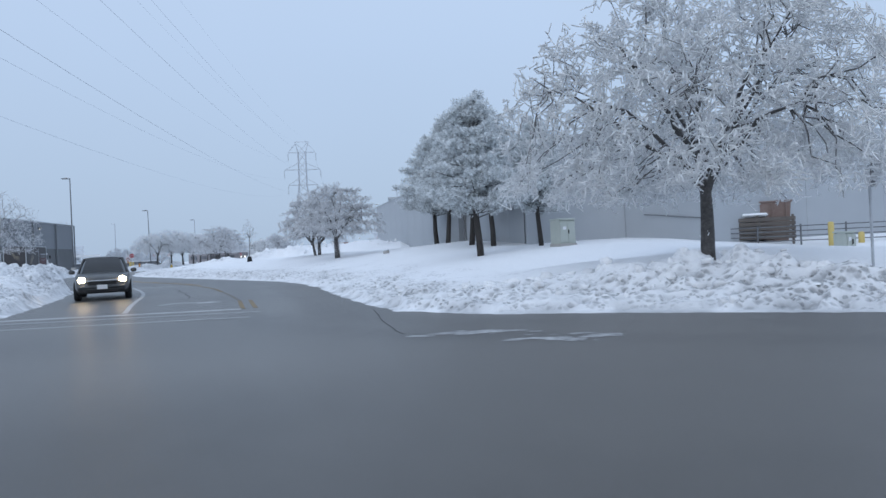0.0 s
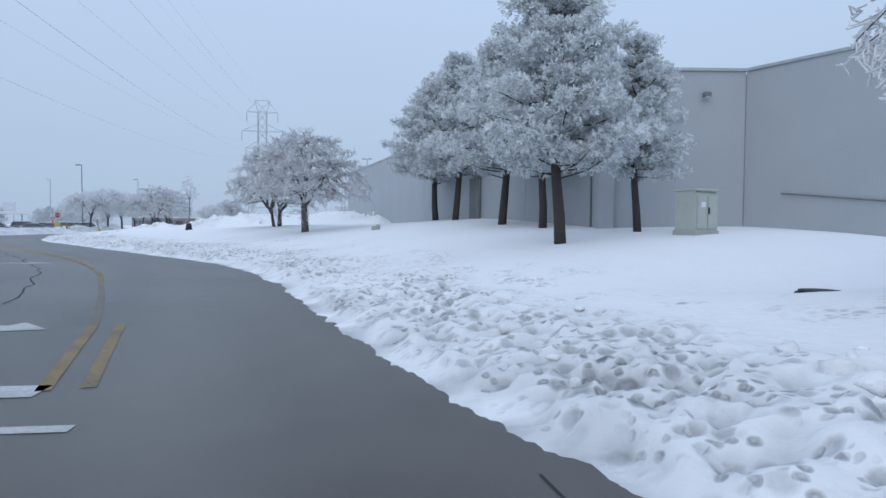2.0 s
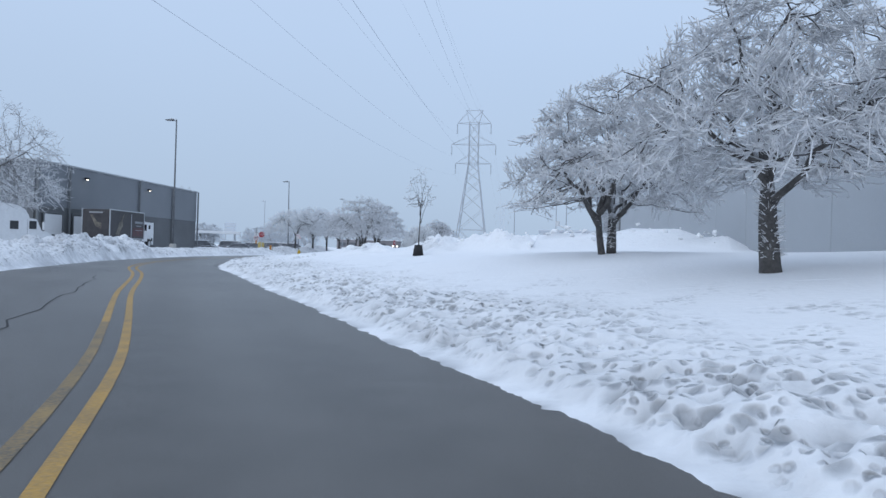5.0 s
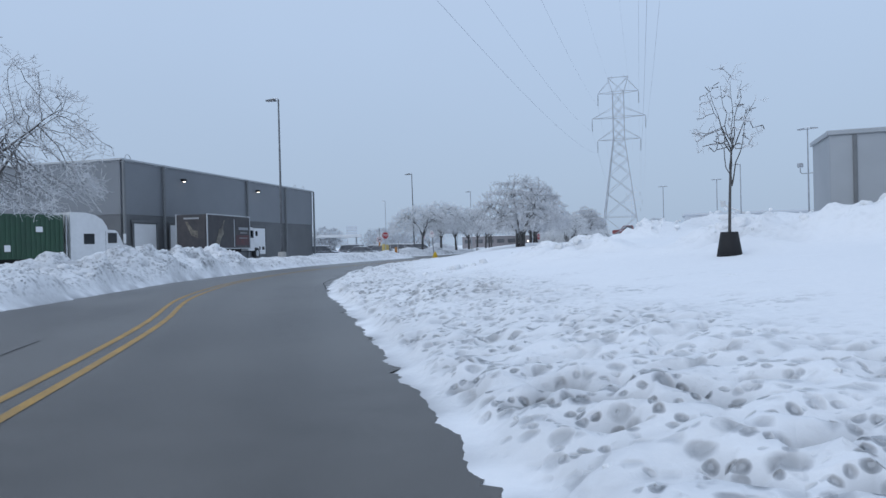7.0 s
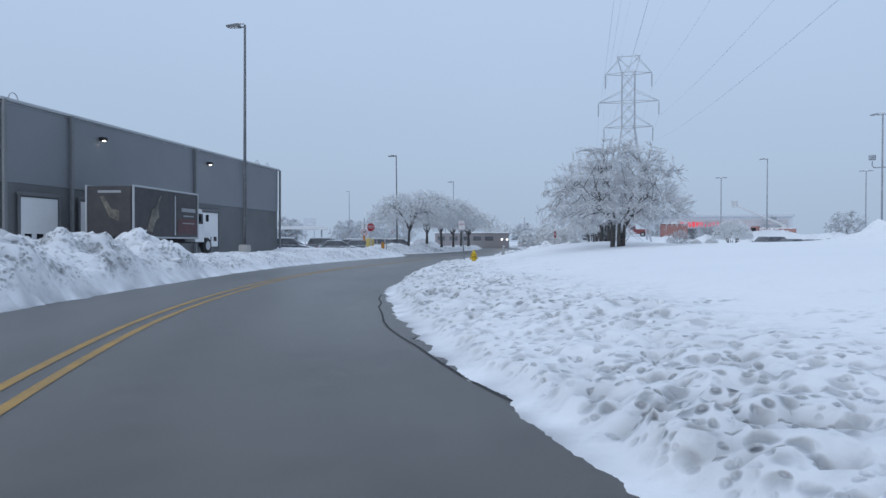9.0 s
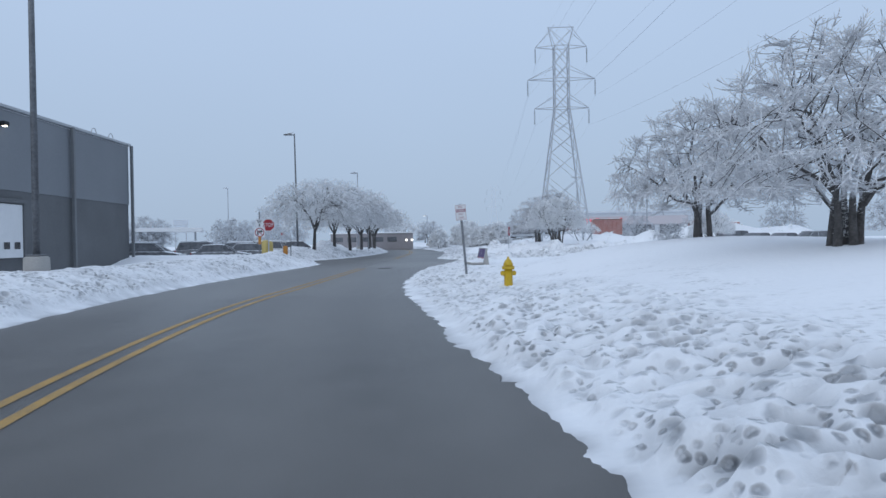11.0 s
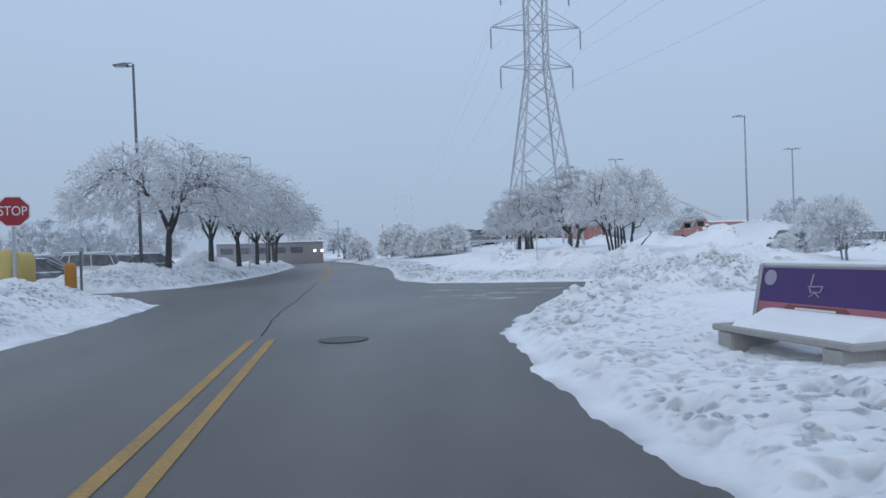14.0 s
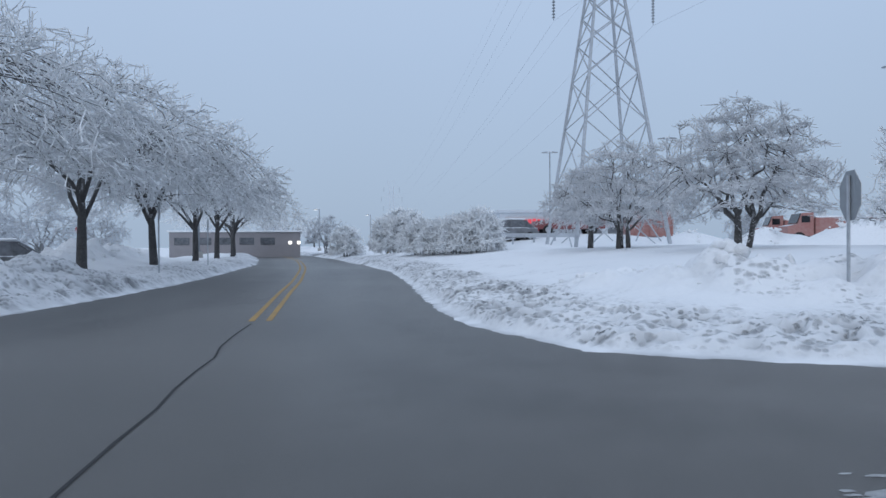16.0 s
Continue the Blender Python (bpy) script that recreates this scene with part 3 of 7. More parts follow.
    # thrown-up piles are made of blocks
    crag = 0.50 * (0.45 - cells(wx, wy, 0.95, 11)[0]) + 0.34 * (0.45 - cells(wx, wy, 0.46, 13)[0]) + 0.12 * np.abs(ripple(wx, wy, 0.27, 18)) - 0.02
    h = h + np.clip(lump * 1.25, 0, 1) * crag
    h = np.maximum(h + 0.04 * bank, 0.03) * np.clip(out / 0.35, 0, 1) ** 0.8
    # grime at the edge and in blotches; painted shade in pits and creases
    soil_shade = 0.62 * np.exp(-out / (0.16 + 0.16 * (y < 20))) * np.clip(0.7 + ripple(x, y, 0.35, 33), 0, 1) + bank * patch * (0.62 * cut ** 1.3 + 0.12 * crease + 0.04 + 0.12 * np.clip(ripple(x, y, 2.2, 14) + 0.5, 0, 1)) + lump * 0.34 * np.clip(-crag * 5, 0, 1)
    soil_shade = soil_shade + 0.10 * lump * np.clip(ripple(x, y, 0.9, 12), 0, 1)
    soil_shade = soil_shade + 0.75 * bank * (west < 0.3) * np.clip((y - 114) / 4, 0, 1) * np.clip((cells(wx, wy, 0.36, 71)[1] - 0.72) * 8, 0, 1) * np.clip((0.33 - cells(wx, wy, 0.36, 71)[0]) * 6, 0, 1)
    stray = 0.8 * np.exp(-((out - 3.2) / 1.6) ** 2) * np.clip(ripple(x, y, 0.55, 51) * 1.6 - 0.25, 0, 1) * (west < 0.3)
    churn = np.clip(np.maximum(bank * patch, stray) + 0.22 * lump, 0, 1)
    return np.where(d > 0, h, np.maximum(0.35 * d, -0.06)), np.clip(soil_shade, 0, 0.9), churn


def ground_z(x, y):
    return float(land(np.array([x]), np.array([y]))[0][0])


def build_ground():
    """Snow cover from the road's edge to the horizon, in squares that grow with the distance."""
    groups = collections.defaultdict(list)
    level, size = np.array([[-20.0, 70.0]]), 4096.0
    piles = np.array([m[:2] for m in MOUNDS if m[4] < 3])
    spread = np.array([0.9 * m[3] + 0.7 for m in MOUNDS if m[4] < 3])
    while len(level):
        cx, cy = level[:, 0], level[:, 1]
        d = off_road(cx, cy)
        seen = (cy > 2) & (cy < 150) & (cx < 16) & ~((cy < 22) & (cx < -22)) & ~((cy > 86) & (cx > -20)) & (cx > -66)
        pile = (np.sqrt(((level[:, None] - piles[None]) ** 2).sum(-1)) < spread + 0.5 * size).any(1)
        near = (d > -0.6 * size - 0.2) & (d < 3.2 + 0.5 * size)
        if size > 4:
            more = (np.abs(d) < size * 2.0) & (seen | (size > 16) | ((np.abs(d) < size) & (cy > -70) & (cy < 270)))
        elif size > 2:
            more = (near | pile) & seen
        elif size > 1:
            more = near & seen & ~off_left(cx, cy) & (cy < 122) & (cx < 14)
        else:
            more = np.zeros(len(level), bool)
        keep = ~more & (d < 3000) & (d > -0.75 * size - 0.3)
        for x, y, p in zip(cx[keep], cy[keep], (near | pile)[keep]):
            groups[size, {1.0: 12, 2.0: 13 if p else 6, 4.0: 6}.get(size, 8)].append((x, y))
        q = size / 4
        level = (level[more][:, None] + np.array([(-q, -q), (-q, q), (q, -q), (q, q)])[None]).reshape(-1, 2)
        size /= 2
    verts, faces, soil_shades, churns, base = [], [], [], [], 0
    for (size, n), spots in groups.items():
        g = np.linspace(-size / 2, size / 2, n + 1)
        ox, oy = np.meshgrid(g, g, indexing="ij")
        spots = np.array(spots)
        gx, gy = spots[:, 0, None, None] + ox, spots[:, 1, None, None] + oy
        z, soil_shade, churn = land(gx, gy)
        i, j = np.meshgrid(np.arange(n), np.arange(n), indexing="ij")
        a = (i * (n + 1) + j).ravel()
        f = np.stack([a, a + n + 1, a + n + 2, a + 1], -1)
        rim = np.concatenate([np.arange(n + 1) * (n + 1), n * (n + 1) + np.arange(1, n + 1), (np.arange(n - 1, -1, -1)) * (n + 1) + n, np.arange(n - 1, 0, -1)])
        k = (n + 1) ** 2 + np.arange(len(rim))
        m = k + len(rim)
        f = np.concatenate([f, np.stack([k, np.roll(k, -1), np.roll(m, -1), m], -1)])
        v = np.stack([gx, gy, z], -1).reshape(len(spots), -1, 3)
        s = soil_shade.reshape(len(spots), -1)
        v = np.concatenate([v, v[:, rim], v[:, rim] - (0, 0, 0.04 + size * 0.03)], 1)
        s = np.concatenate([s, s[:, rim], s[:, rim]], 1)
        c = churn.reshape(len(spots), -1)
        churns.append(np.concatenate([c, c[:, rim], c[:, rim]], 1).ravel())
        verts.append(v.reshape(-1, 3))
        soil_shades.append(s.ravel())
        faces.append((f[None] + (base + np.arange(len(spots)) * v.shape[1])[:, None, None]).reshape(-1, 4))
        base += v.shape[0] * v.shape[1]
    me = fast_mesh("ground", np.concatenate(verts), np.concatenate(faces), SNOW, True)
    layer = me.attributes.new("soil_shade", "FLOAT", "POINT")
    layer.data.foreach_set("value", np.concatenate(soil_shades).astype(np.float32))
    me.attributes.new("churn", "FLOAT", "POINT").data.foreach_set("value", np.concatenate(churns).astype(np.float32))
    tagged(new("ground", me), "snow-covered verges and lawns with rough ploughed banks along the road", "snow", kind="structure")


def off_left(x, y):
    return x < np.interp(y, [12, 27.5, 46.4, 60.2, 73, 84, 97], [-9, -16, -30, -38, -43.3, -46.3, -48.5])


build_ground()

def build_road():
    """The road: one flat sheet that runs a little way under the snow, with tracks worn along its edges."""
    gx, gy = np.meshgrid(np.arange(-104, 60, 0.5), np.arange(-60, 262, 0.5), indexing="ij")
    d = np.full(gx.shape, 9.0)
    for a in range(0, gx.shape[0], 41):
        d[a:a + 41] = off_road(gx[a:a + 41], gy[a:a + 41])
    solid = (d[:-1, :-1] < 0.6) & (d[1:, 1:] < 0.6) & (d[1:, :-1] < 0.6) & (d[:-1, 1:] < 0.6)
    index = np.arange(gx.size).reshape(gx.shape)
    faces = np.stack([index[:-1, :-1], index[1:, :-1], index[1:, 1:], index[:-1, 1:]], -1)[solid]
    used, inv = np.unique(faces, return_inverse=True)
    x, y, e = gx.ravel()[used], gy.ravel()[used], -d.ravel()[used]
    e = e + 0.25 * ripple(x, y, 7.0, 41)
    track = np.exp(-((e - 1.15) / 0.42) ** 2) + np.exp(-((e - 2.75) / 0.42) ** 2)
    wear = 0.50 + 0.32 * ripple(x, y, 9.0, 42) + 0.28 * ripple(x, y, 2.6, 43) - 0.34 * np.clip(track, 0, 1) - 0.40 * np.exp(-np.clip(e, 0, None) / 0.35)
    me = fast_mesh("road", np.stack([x, y, np.zeros_like(x)], -1), inv.reshape(-1, 4), ASPHALT)
    me.attributes.new("soil_shade", "FLOAT", "POINT").data.foreach_set("value", np.clip(wear, 0, 1).astype(np.float32))
    tagged(new("road", me), "damp grey asphalt road, salted and partly worn", "road", kind="structure")


build_road()


def curve_points(points, step=0.8):
    """A smooth line through points, at even steps."""
    p = np.array([points[0]] + list(points) + [points[-1]], float)
    p[0], p[-1] = 2 * p[1] - p[2], 2 * p[-2] - p[-3]
    out = []
    for k in range(1, len(p) - 2):
        n = max(2, int(np.hypot(*(p[k + 1] - p[k])) / step))
        for t in np.arange(n) / n:
            out.append(0.5 * (2 * p[k] + (p[k + 1] - p[k - 1]) * t + (2 * p[k - 1] - 5 * p[k] + 4 * p[k + 1] - p[k + 2]) * t * t
                              + (3 * p[k] - p[k - 1] - 3 * p[k + 1] + p[k + 2]) * t ** 3))
    return np.array(out + [p[-2]])


def ribbon(name, points, width, mat, label, z=0.005, shift=0.0, ragged=0.0, category="road marking"):
    p = curve_points(points)
    d = np.gradient(p, axis=0)
    side = np.stack([d[:, 1], -d[:, 0]], -1) / np.hypot(d[:, 0], d[:, 1])[:, None]
    wob = ragged * ripple(p[:, 0], p[:, 1], 0.9, 21)[:, None] if ragged else 0.0
    a, b = p + side * (shift - width / 2 + wob), p + side * (shift + width / 2 + wob)
    n = len(p)
    verts = np.zeros((2 * n, 3))
    verts[:n, :2], verts[n:, :2], verts[:, 2] = a, b, z
    k = np.arange(n - 1)
    faces = np.stack([k, n + k, n + k + 1, k + 1], -1)
    me = fast_mesh(name, verts, faces, mat)
    return tagged(new(name, me), label, category, kind="structure")


CENTRE = [(-3.0, 13.5), (-4.1, 16.4), (-5.6, 19.6), (-7.0, 22.4), (-8.6, 25.5), (-11.0, 29.3), (-13.3, 32.5), (-15.68, 35.4), (-19.55, 40.0), (-23.4, 44.9),
          (-26.2, 48.3), (-29.9, 52.4), (-33.2, 57.0), (-35.4, 60.8), (-37.2, 64.6), (-39.0, 68.9), (-40.5, 73.5), (-41.6, 78.0), (-42.36, 82.5), (-43.38, 88.0), (-44.9, 96.2)]
CENTRE_FAR = [(-48.3, 115.2), (-49.6, 122.0), (-51.3, 131.0), (-55.0, 148.0), (-61.0, 171.0), (-70.0, 199.0)]
for shift in (0.0, 0.30):
    ribbon("centre_line", [(-3.0, 13.5), (-3.55, 14.9), (-4.25, 16.7)], 0.11, YELLOW_WORN, "faded yellow centre line on asphalt", shift=shift)
ribbon("centre_line", [(-4.25, 16.7), (-5.6, 19.6), (-7.0, 22.4)], 0.11, FADED, "yellow centre line worn almost away")
ribbon("centre_line", CENTRE[3:8], 0.11, YELLOW_WORN, "faded yellow centre line on asphalt")
for shift, first in ((0.0, 7), (0.30, 5)):
    ribbon("centre_line", CENTRE[first:], 0.11, YELLOW, "worn yellow double centre line on asphalt", shift=shift)
    ribbon("centre_line", CENTRE_FAR, 0.11, YELLOW, "worn yellow double centre line on asphalt", shift=shift)
ribbon("stop_line", [(-8.8, 12.75), (-6.0, 13.1), (-3.0, 13.5)], 0.36, WHITE_PAINT, "wide white stop line across the lane")
ribbon("crosswalk_line", [(-8.8, 11.8), (-5.5, 12.2), (-2.3, 12.6)], 0.14, WHITE_PAINT, "thin white crossing line on asphalt")
ribbon("crosswalk_line", [(-8.6, 10.3), (-5.5, 10.8), (-2.1, 11.3)], 0.14, WHITE_PAINT, "thin white crossing line on asphalt")
ribbon("lane_line", [(-6.0, 13.6), (-7.6, 17.0), (-9.6, 21.5), (-11.6, 25.3), (-14.5, 30.0)], 0.13, WHITE_PAINT, "white lane line bending with the road")
ribbon("road_crack", [(0.45, 11.9), (0.75, 10.6), (1.05, 9.4), (1.35, 8.3), (1.5, 7.5)], 0.018, TAR, "jagged dark crack in asphalt", z=0.004, ragged=0.12, category="crack")
ribbon("road_crack", [(-44.9, 96.6), (-45.6, 100.0), (-46.3, 104.0), (-47.2, 109.0), (-48.2, 114.8)], 0.03, TAR, "dark seam where the centre joint has opened", z=0.004, ragged=0.06, category="crack")
ribbon("road_crack", [(-25.6, 46.0), (-21.0, 40.3), (-17.5, 35.7), (-14.4, 31.8), (-11.7, 28.0), (-10.6, 26.3), (-9.2, 23.8), (-7.9, 21.4), (-6.7, 18.8)], 0.03, TAR, "long dark crack running down the lane", z=0.004, ragged=0.15, category="crack")
ribbon("road_crack", [(-33.0, 64.6), (-31.7, 62.0), (-30.65, 60.0), (-29.2, 57.95), (-28.05, 56.5), (-27.0, 55.3)], 0.035, TAR, "dark joint along the gutter", z=0.004, ragged=0.05, category="crack")


def turn_arrow(x, y, turn, long=1.0):
    s = Shape()
    out = [(-1.15, -0.75), (-0.93, -0.75), (-0.93, -0.1), (0.1, -0.1), (0.1, -0.38), (0.95, 0.02), (0.1, 0.42), (0.1, 0.14), (-1.15, 0.14)]
    m = Matrix.Translation((x, y, 0.005)) @ Matrix.Rotation(radians(turn), 4, "Z")
    s.add([m @ Vector((u * long, v, 0)) for u, v in out], [tuple(range(len(out)))])
    tagged(new("turn_arrow", mesh_of("turn_arrow", s, WHITE_PAINT)), "white turn arrow painted in the lane", "road marking", "turn arrows", "structure")


turn_arrow(-5.35, 16.5, -12, 0.78)
turn_arrow(-13.0, 29.5, 8)

manhole = thing("manhole_cover", "round dark iron manhole cover in the asphalt", "manhole cover", pose(-43.5, 96.0, 0.0))
part("cover", Shape().disc((0, 0, 0.006), 0.33, 28, (0, 0, 1), 0.012), IRON, manhole)
part("rim", Shape().tube([(0.36 * math.cos(a), 0.37 * math.sin(a), 0.002) for a in np.linspace(0, 2 * math.pi, 25)], 0.006, 6), IRON, manhole)

drain = thing("lawn_drain_cover", "round dark drain cover bare of snow on the lawn", "drain cover", pose(5.3, 17.7, ground_z(5.3, 17.7) + 0.015))
part("cover", Shape().disc((0, 0, 0), 0.27, 28, (0, 0, 1), 0.07), TAR, drain)
part("rim", Shape().tube([(0.29 * math.cos(a), 0.29 * math.sin(a), -0.02) for a in np.linspace(0, 2 * math.pi, 25)], 0.03, 6), TAR, drain)

# slush left on the tarmac, broken up by tyres
for k, (sx, sy, sw, sd) in enumerate([(-41.9, 104.2, 1.3, 0.55), (-40.3, 105.0, 1.1, 0.4), (-42.4, 107.0, 0.9, 0.4), (-39.0, 106.6, 1.2, 0.4), (-41.0, 103.2, 0.9, 0.3), (2.6, 7.3, 0.8, 0.25), (3.8, 6.5, 0.9, 0.3)]):
    rng = random.Random(60 + k)
    s = Shape()
    for _ in range(34):
        px, py, size = sx + sw * rng.gauss(0, 0.45), sy + sd * rng.gauss(0, 0.5), 0.03 + 0.15 * rng.random() ** 2
        n = 9
        ring = [(px + size * 1.7 * math.cos(a) * rng.uniform(0.5, 1.2), py + size * 0.6 * math.sin(a) * rng.uniform(0.5, 1.2)) for a in np.linspace(0, 2 * math.pi, n + 1)[:-1]]
        s.add([(x, y, 0.003) for x, y in ring] + [(px + (x - px) * 0.7, py + (y - py) * 0.7, 0.004 + 0.06 * size) for x, y in ring],
              [(i, (i + 1) % n, n + (i + 1) % n, n + i) for i in range(n)] + [tuple(range(n, 2 * n))])
    tagged(new("slush_patch", mesh_of("slush_patch", s, SLUSH, True)), "thin broken patch of grey slush on the asphalt", "slush", "slush patches", "stuff")


# ---- lumps of ploughed snow ----
def build_clods():
    rng = np.random.default_rng(5)
    bm = bmesh.new()
    bmesh.ops.create_icosphere(bm, subdivisions=2, radius=1.0)
    unit = np.array([v.co for v in bm.verts])
    tri = np.array([[v.index for v in f.verts] for f in bm.faces])
    bm.free()
    spots = []
    line = curve_points([(14.0, 5.7)] + KERB_RIGHT, 0.30)
    for p in line[:60]:
        spots.append((p, rng.uniform(0.4, 2.6), 0.04 + 0.10 * rng.random() ** 3))
    for p in line[60:]:
        if rng.random() < 0.35:
            spots.append((p, rng.uniform(0.3, 2.8), rng.uniform(0.025, 0.06)))
    for px, py, top, wide, deep, turn in MOUNDS:
        if deep < 3 and top > 0:
            for _ in range(int(8 + 7 * wide)):
                u, v = rng.normal() * wide * 0.45, rng.normal() * deep * 0.45
                c, s = math.cos(math.radians(turn)), math.sin(math.radians(turn))
                spots.append((np.array([px + u * c - v * s, py + u * s + v * c]), 0.0, 0.04 + 0.13 * rng.random() ** 2))
    verts, faces, base = [], [], 0
    for k, (p, gap, size) in enumerate(spots):
        near = np.argmin(((line - p) ** 2).sum(1))
        q = line[min(near + 1, len(line) - 1)] - line[max(near - 1, 0)]
        side = np.array([q[1], -q[0]]) / (np.hypot(*q) + 1e-9)
        x, y = p + side * gap + rng.normal(size=2) * 0.15
        if off_road(np.array([x]), np.array([y]))[0] < 0.25:
            continue
        z = ground_z(x, y)
        # broken block: a ball cut by a few random planes, then roughened
        u = unit.copy()
        for _ in range(7):
            axis = rng.normal(size=3)
            axis /= np.linalg.norm(axis)
            over = np.clip(u @ axis - rng.uniform(0.45, 0.75), 0, None)
            u = u - over[:, None] * axis
        u = u * (1 + 0.10 * rng.normal(size=(len(u), 1)))
        u = u * (size * rng.uniform(0.8, 1.5), size * rng.uniform(0.8, 1.3), size * rng.uniform(0.6, 1.0))
        a = rng.uniform(0, 6.28)
        c, s = math.cos(a), math.sin(a)
        u = np.stack([u[:, 0] * c - u[:, 1] * s, u[:, 0] * s + u[:, 1] * c, u[:, 2]], -1)
        verts.append(u + (x, y, z + size * 0.05))
        faces.append(tri + base)
        base += len(unit)
    me = fast_mesh("snow_lumps", np.concatenate(verts), np.concatenate(faces), CLOD, True)
    tagged(new("snow_lumps", me), "lumps of ploughed snow lying on the road banks", "snow lumps", kind="stuff")


build_clods()


# ---- trees ----
def prisms(p0, p1, r0, r1, sides=3):
    """Thin tapered prisms from arrays of ends and radii."""
    d = p1 - p0
    d = d / (np.linalg.norm(d, axis=1, keepdims=True) + 1e-9)
    ref = np.where(np.abs(d[:, 2:3]) > 0.9, np.array([[1.0, 0, 0]]), np.array([[0, 0, 1.0]]))
    s = np.cross(d, ref)
    s /= np.linalg.norm(s, axis=1, keepdims=True) + 1e-9
    u = np.cross(s, d)
    if sides == 2:
        a = 2.4 * np.arange(len(p0))[:, None]
        s = s * np.cos(a) + u * np.sin(a)
        verts = np.stack([p0 - s * r0[:, None], p0 + s * r0[:, None], p1 + s * r1[:, None], p1 - s * r1[:, None]], 1).reshape(-1, 3)
        return verts, np.arange(len(verts)).reshape(-1, 4)
    verts = np.zeros((len(p0), 2 * sides, 3))
    for k in range(sides):
        a = 2 * math.pi * k / sides + 0.5
        w = s * math.cos(a) + u * math.sin(a)
        verts[:, k] = p0 + w * r0[:, None]
        verts[:, sides + k] = p1 + w * r1[:, None]
    base = np.arange(len(p0))[:, None] * 2 * sides
    faces = np.stack([base + np.array([[k, (k + 1) % sides, sides + (k + 1) % sides, sides + k]]) for k in range(sides)], 1).reshape(-1, 4)
    return verts.reshape(-1, 3), faces


def bend(a, c, b, n):
    """Points of a bow from a to b that leans towards c."""
    t = np.linspace(0, 1, n + 1)[:, None]
    return a * (1 - t) ** 2 + c * (2 * t * (1 - t)) + b * t ** 2


def tree_meshes(seed, stems, width, height, clear, trunk_r, low=0.24, power=2.2, limbs=9, branches=110, sprays=900, twigs=5200, twig_r=0.012, spurs=2,
                arch=0.12, flat=0.5, rime=None, twig_len=(0.16, 0.40), fork=None, droop=0.0, sides=3, tiers=0, crook=0.6, spray=1.3, spur_len=(0.03, 0.08), bark=None, shag=0, core=0.45, round_twigs=False, rise=0.42):
    """Trunk and crown of a bare tree under hoar frost. stems: how far each stem leans; low: the crown's lower rim as a part of the
    height; power: how square the dome is; flat: how level the twigs lie; droop: how far the outer boughs hang; shag: sprouts on the trunk."""
    g = np.random.default_rng(seed)
    fork = clear if fork is None else fork

    def dome(n, inner):
        """Points in the crown, most of them near its outer skin."""
        out = []
        while len(out) < n:
            a, rho, zeta = g.uniform(0, 2 * math.pi), math.sqrt(g.uniform(0, 1)), g.uniform(-0.02, 1)
            if tiers:
                sector = math.floor(a * 9 / (2 * math.pi) + 2.2 * rho)
                phase = math.sin(sector * 12.9 + seed) * 0.5
                zeta = (math.floor(zeta * tiers + phase) - phase + 0.5 + 0.20 * g.uniform(-1, 1)) / tiers
            reach = rho ** power + max(zeta, 0) ** power
            if inner ** power < reach < 1:
                wave = 1 + 0.10 * math.sin(3 * a + seed) + 0.07 * math.sin(7 * a + 2 * seed)
                z = height * (low + (1 - low) * zeta) - droop * rho ** 3 * (1 - zeta)
                out.append((width / 2 * wave * rho * math.cos(a), width / 2 * wave * rho * math.sin(a), z))
        return np.array(out)

    trunk = Shape()
    tops = []
    for k, lean in enumerate(stems):
        a = 2 * math.pi * k / len(stems) + g.uniform(-0.4, 0.4)
        out = np.array([math.cos(a), math.sin(a), 0.0])
        foot = out * (min(0.03 + 0.07 * len(stems), 0.30) if len(stems) > 1 else 0.0) + (0, 0, -0.25)
        top = out * math.tan(radians(lean)) * fork + (0, 0, fork)
        p = bend(foot, (foot + top) / 2 + g.normal(size=3) * 0.05, top, 5)
        r = trunk_r / (1 if len(stems) == 1 else 1.3) * (0.72 if k and len(stems) == 2 else 1.0)
        trunk.tube(p, [r * 1.25, r * 1.03, r * 0.98, r * 0.90, r * 0.80, r * 0.62], 10)
        tops.append(top)
    paths = []
    goals = dome(limbs * 60, 0.55)
    goals = goals[goals[:, 2] > rise * height]
    for k in range(limbs):
        want = 2 * math.pi * (k * 0.618)
        turn = np.angle(np.exp(1j * (np.arctan2(goals[:, 1], goals[:, 0]) - want)))
        goal = goals[np.argsort(np.abs(turn))[g.integers(0, 8)]]
        near = np.argmin([np.hypot(*(t[:2] - goal[:2])) for t in tops])
        start = tops[near] - (0, 0, g.uniform(0, 0.35) * fork * (k > 2))
        mid = start + (goal - start) * (0.45, 0.45, 0.6) + (0, 0, arch * width * 0.5)
        p = bend(start, mid, goal, 8) + np.concatenate([np.zeros((1, 3)), g.normal(size=(8, 3)) * 0.075 * min(1.0, width / 5)])
        r = trunk_r * (0.40 if len(stems) == 1 else 0.44) * (1 - np.linspace(0, 1, 9)) ** 1.25 + 0.011 * min(1.0, trunk_r / 0.1)
        trunk.tube(p, r, 7, False)
        paths.append((p, r))

    def shoot(count, parents, inner, r0, lift, n, most):
        """Branches from the nearest parent bough to points of the crown."""
        mix = [0.0, 0.33, 0.67]
        base = np.concatenate([q[1:-1] * (1 - f) + q[2:] * f for q, _ in parents for f in mix])
        rad = np.concatenate([r[1:-1] * (1 - f) + r[2:] * f for _, r in parents for f in mix])
        made = []
        for goal in dome(count, inner):
            gap = goal - base
            d = np.linalg.norm(gap, axis=1) + 0.9 * np.clip(np.hypot(base[:, 0], base[:, 1]) - np.hypot(goal[0], goal[1]), 0, 9)
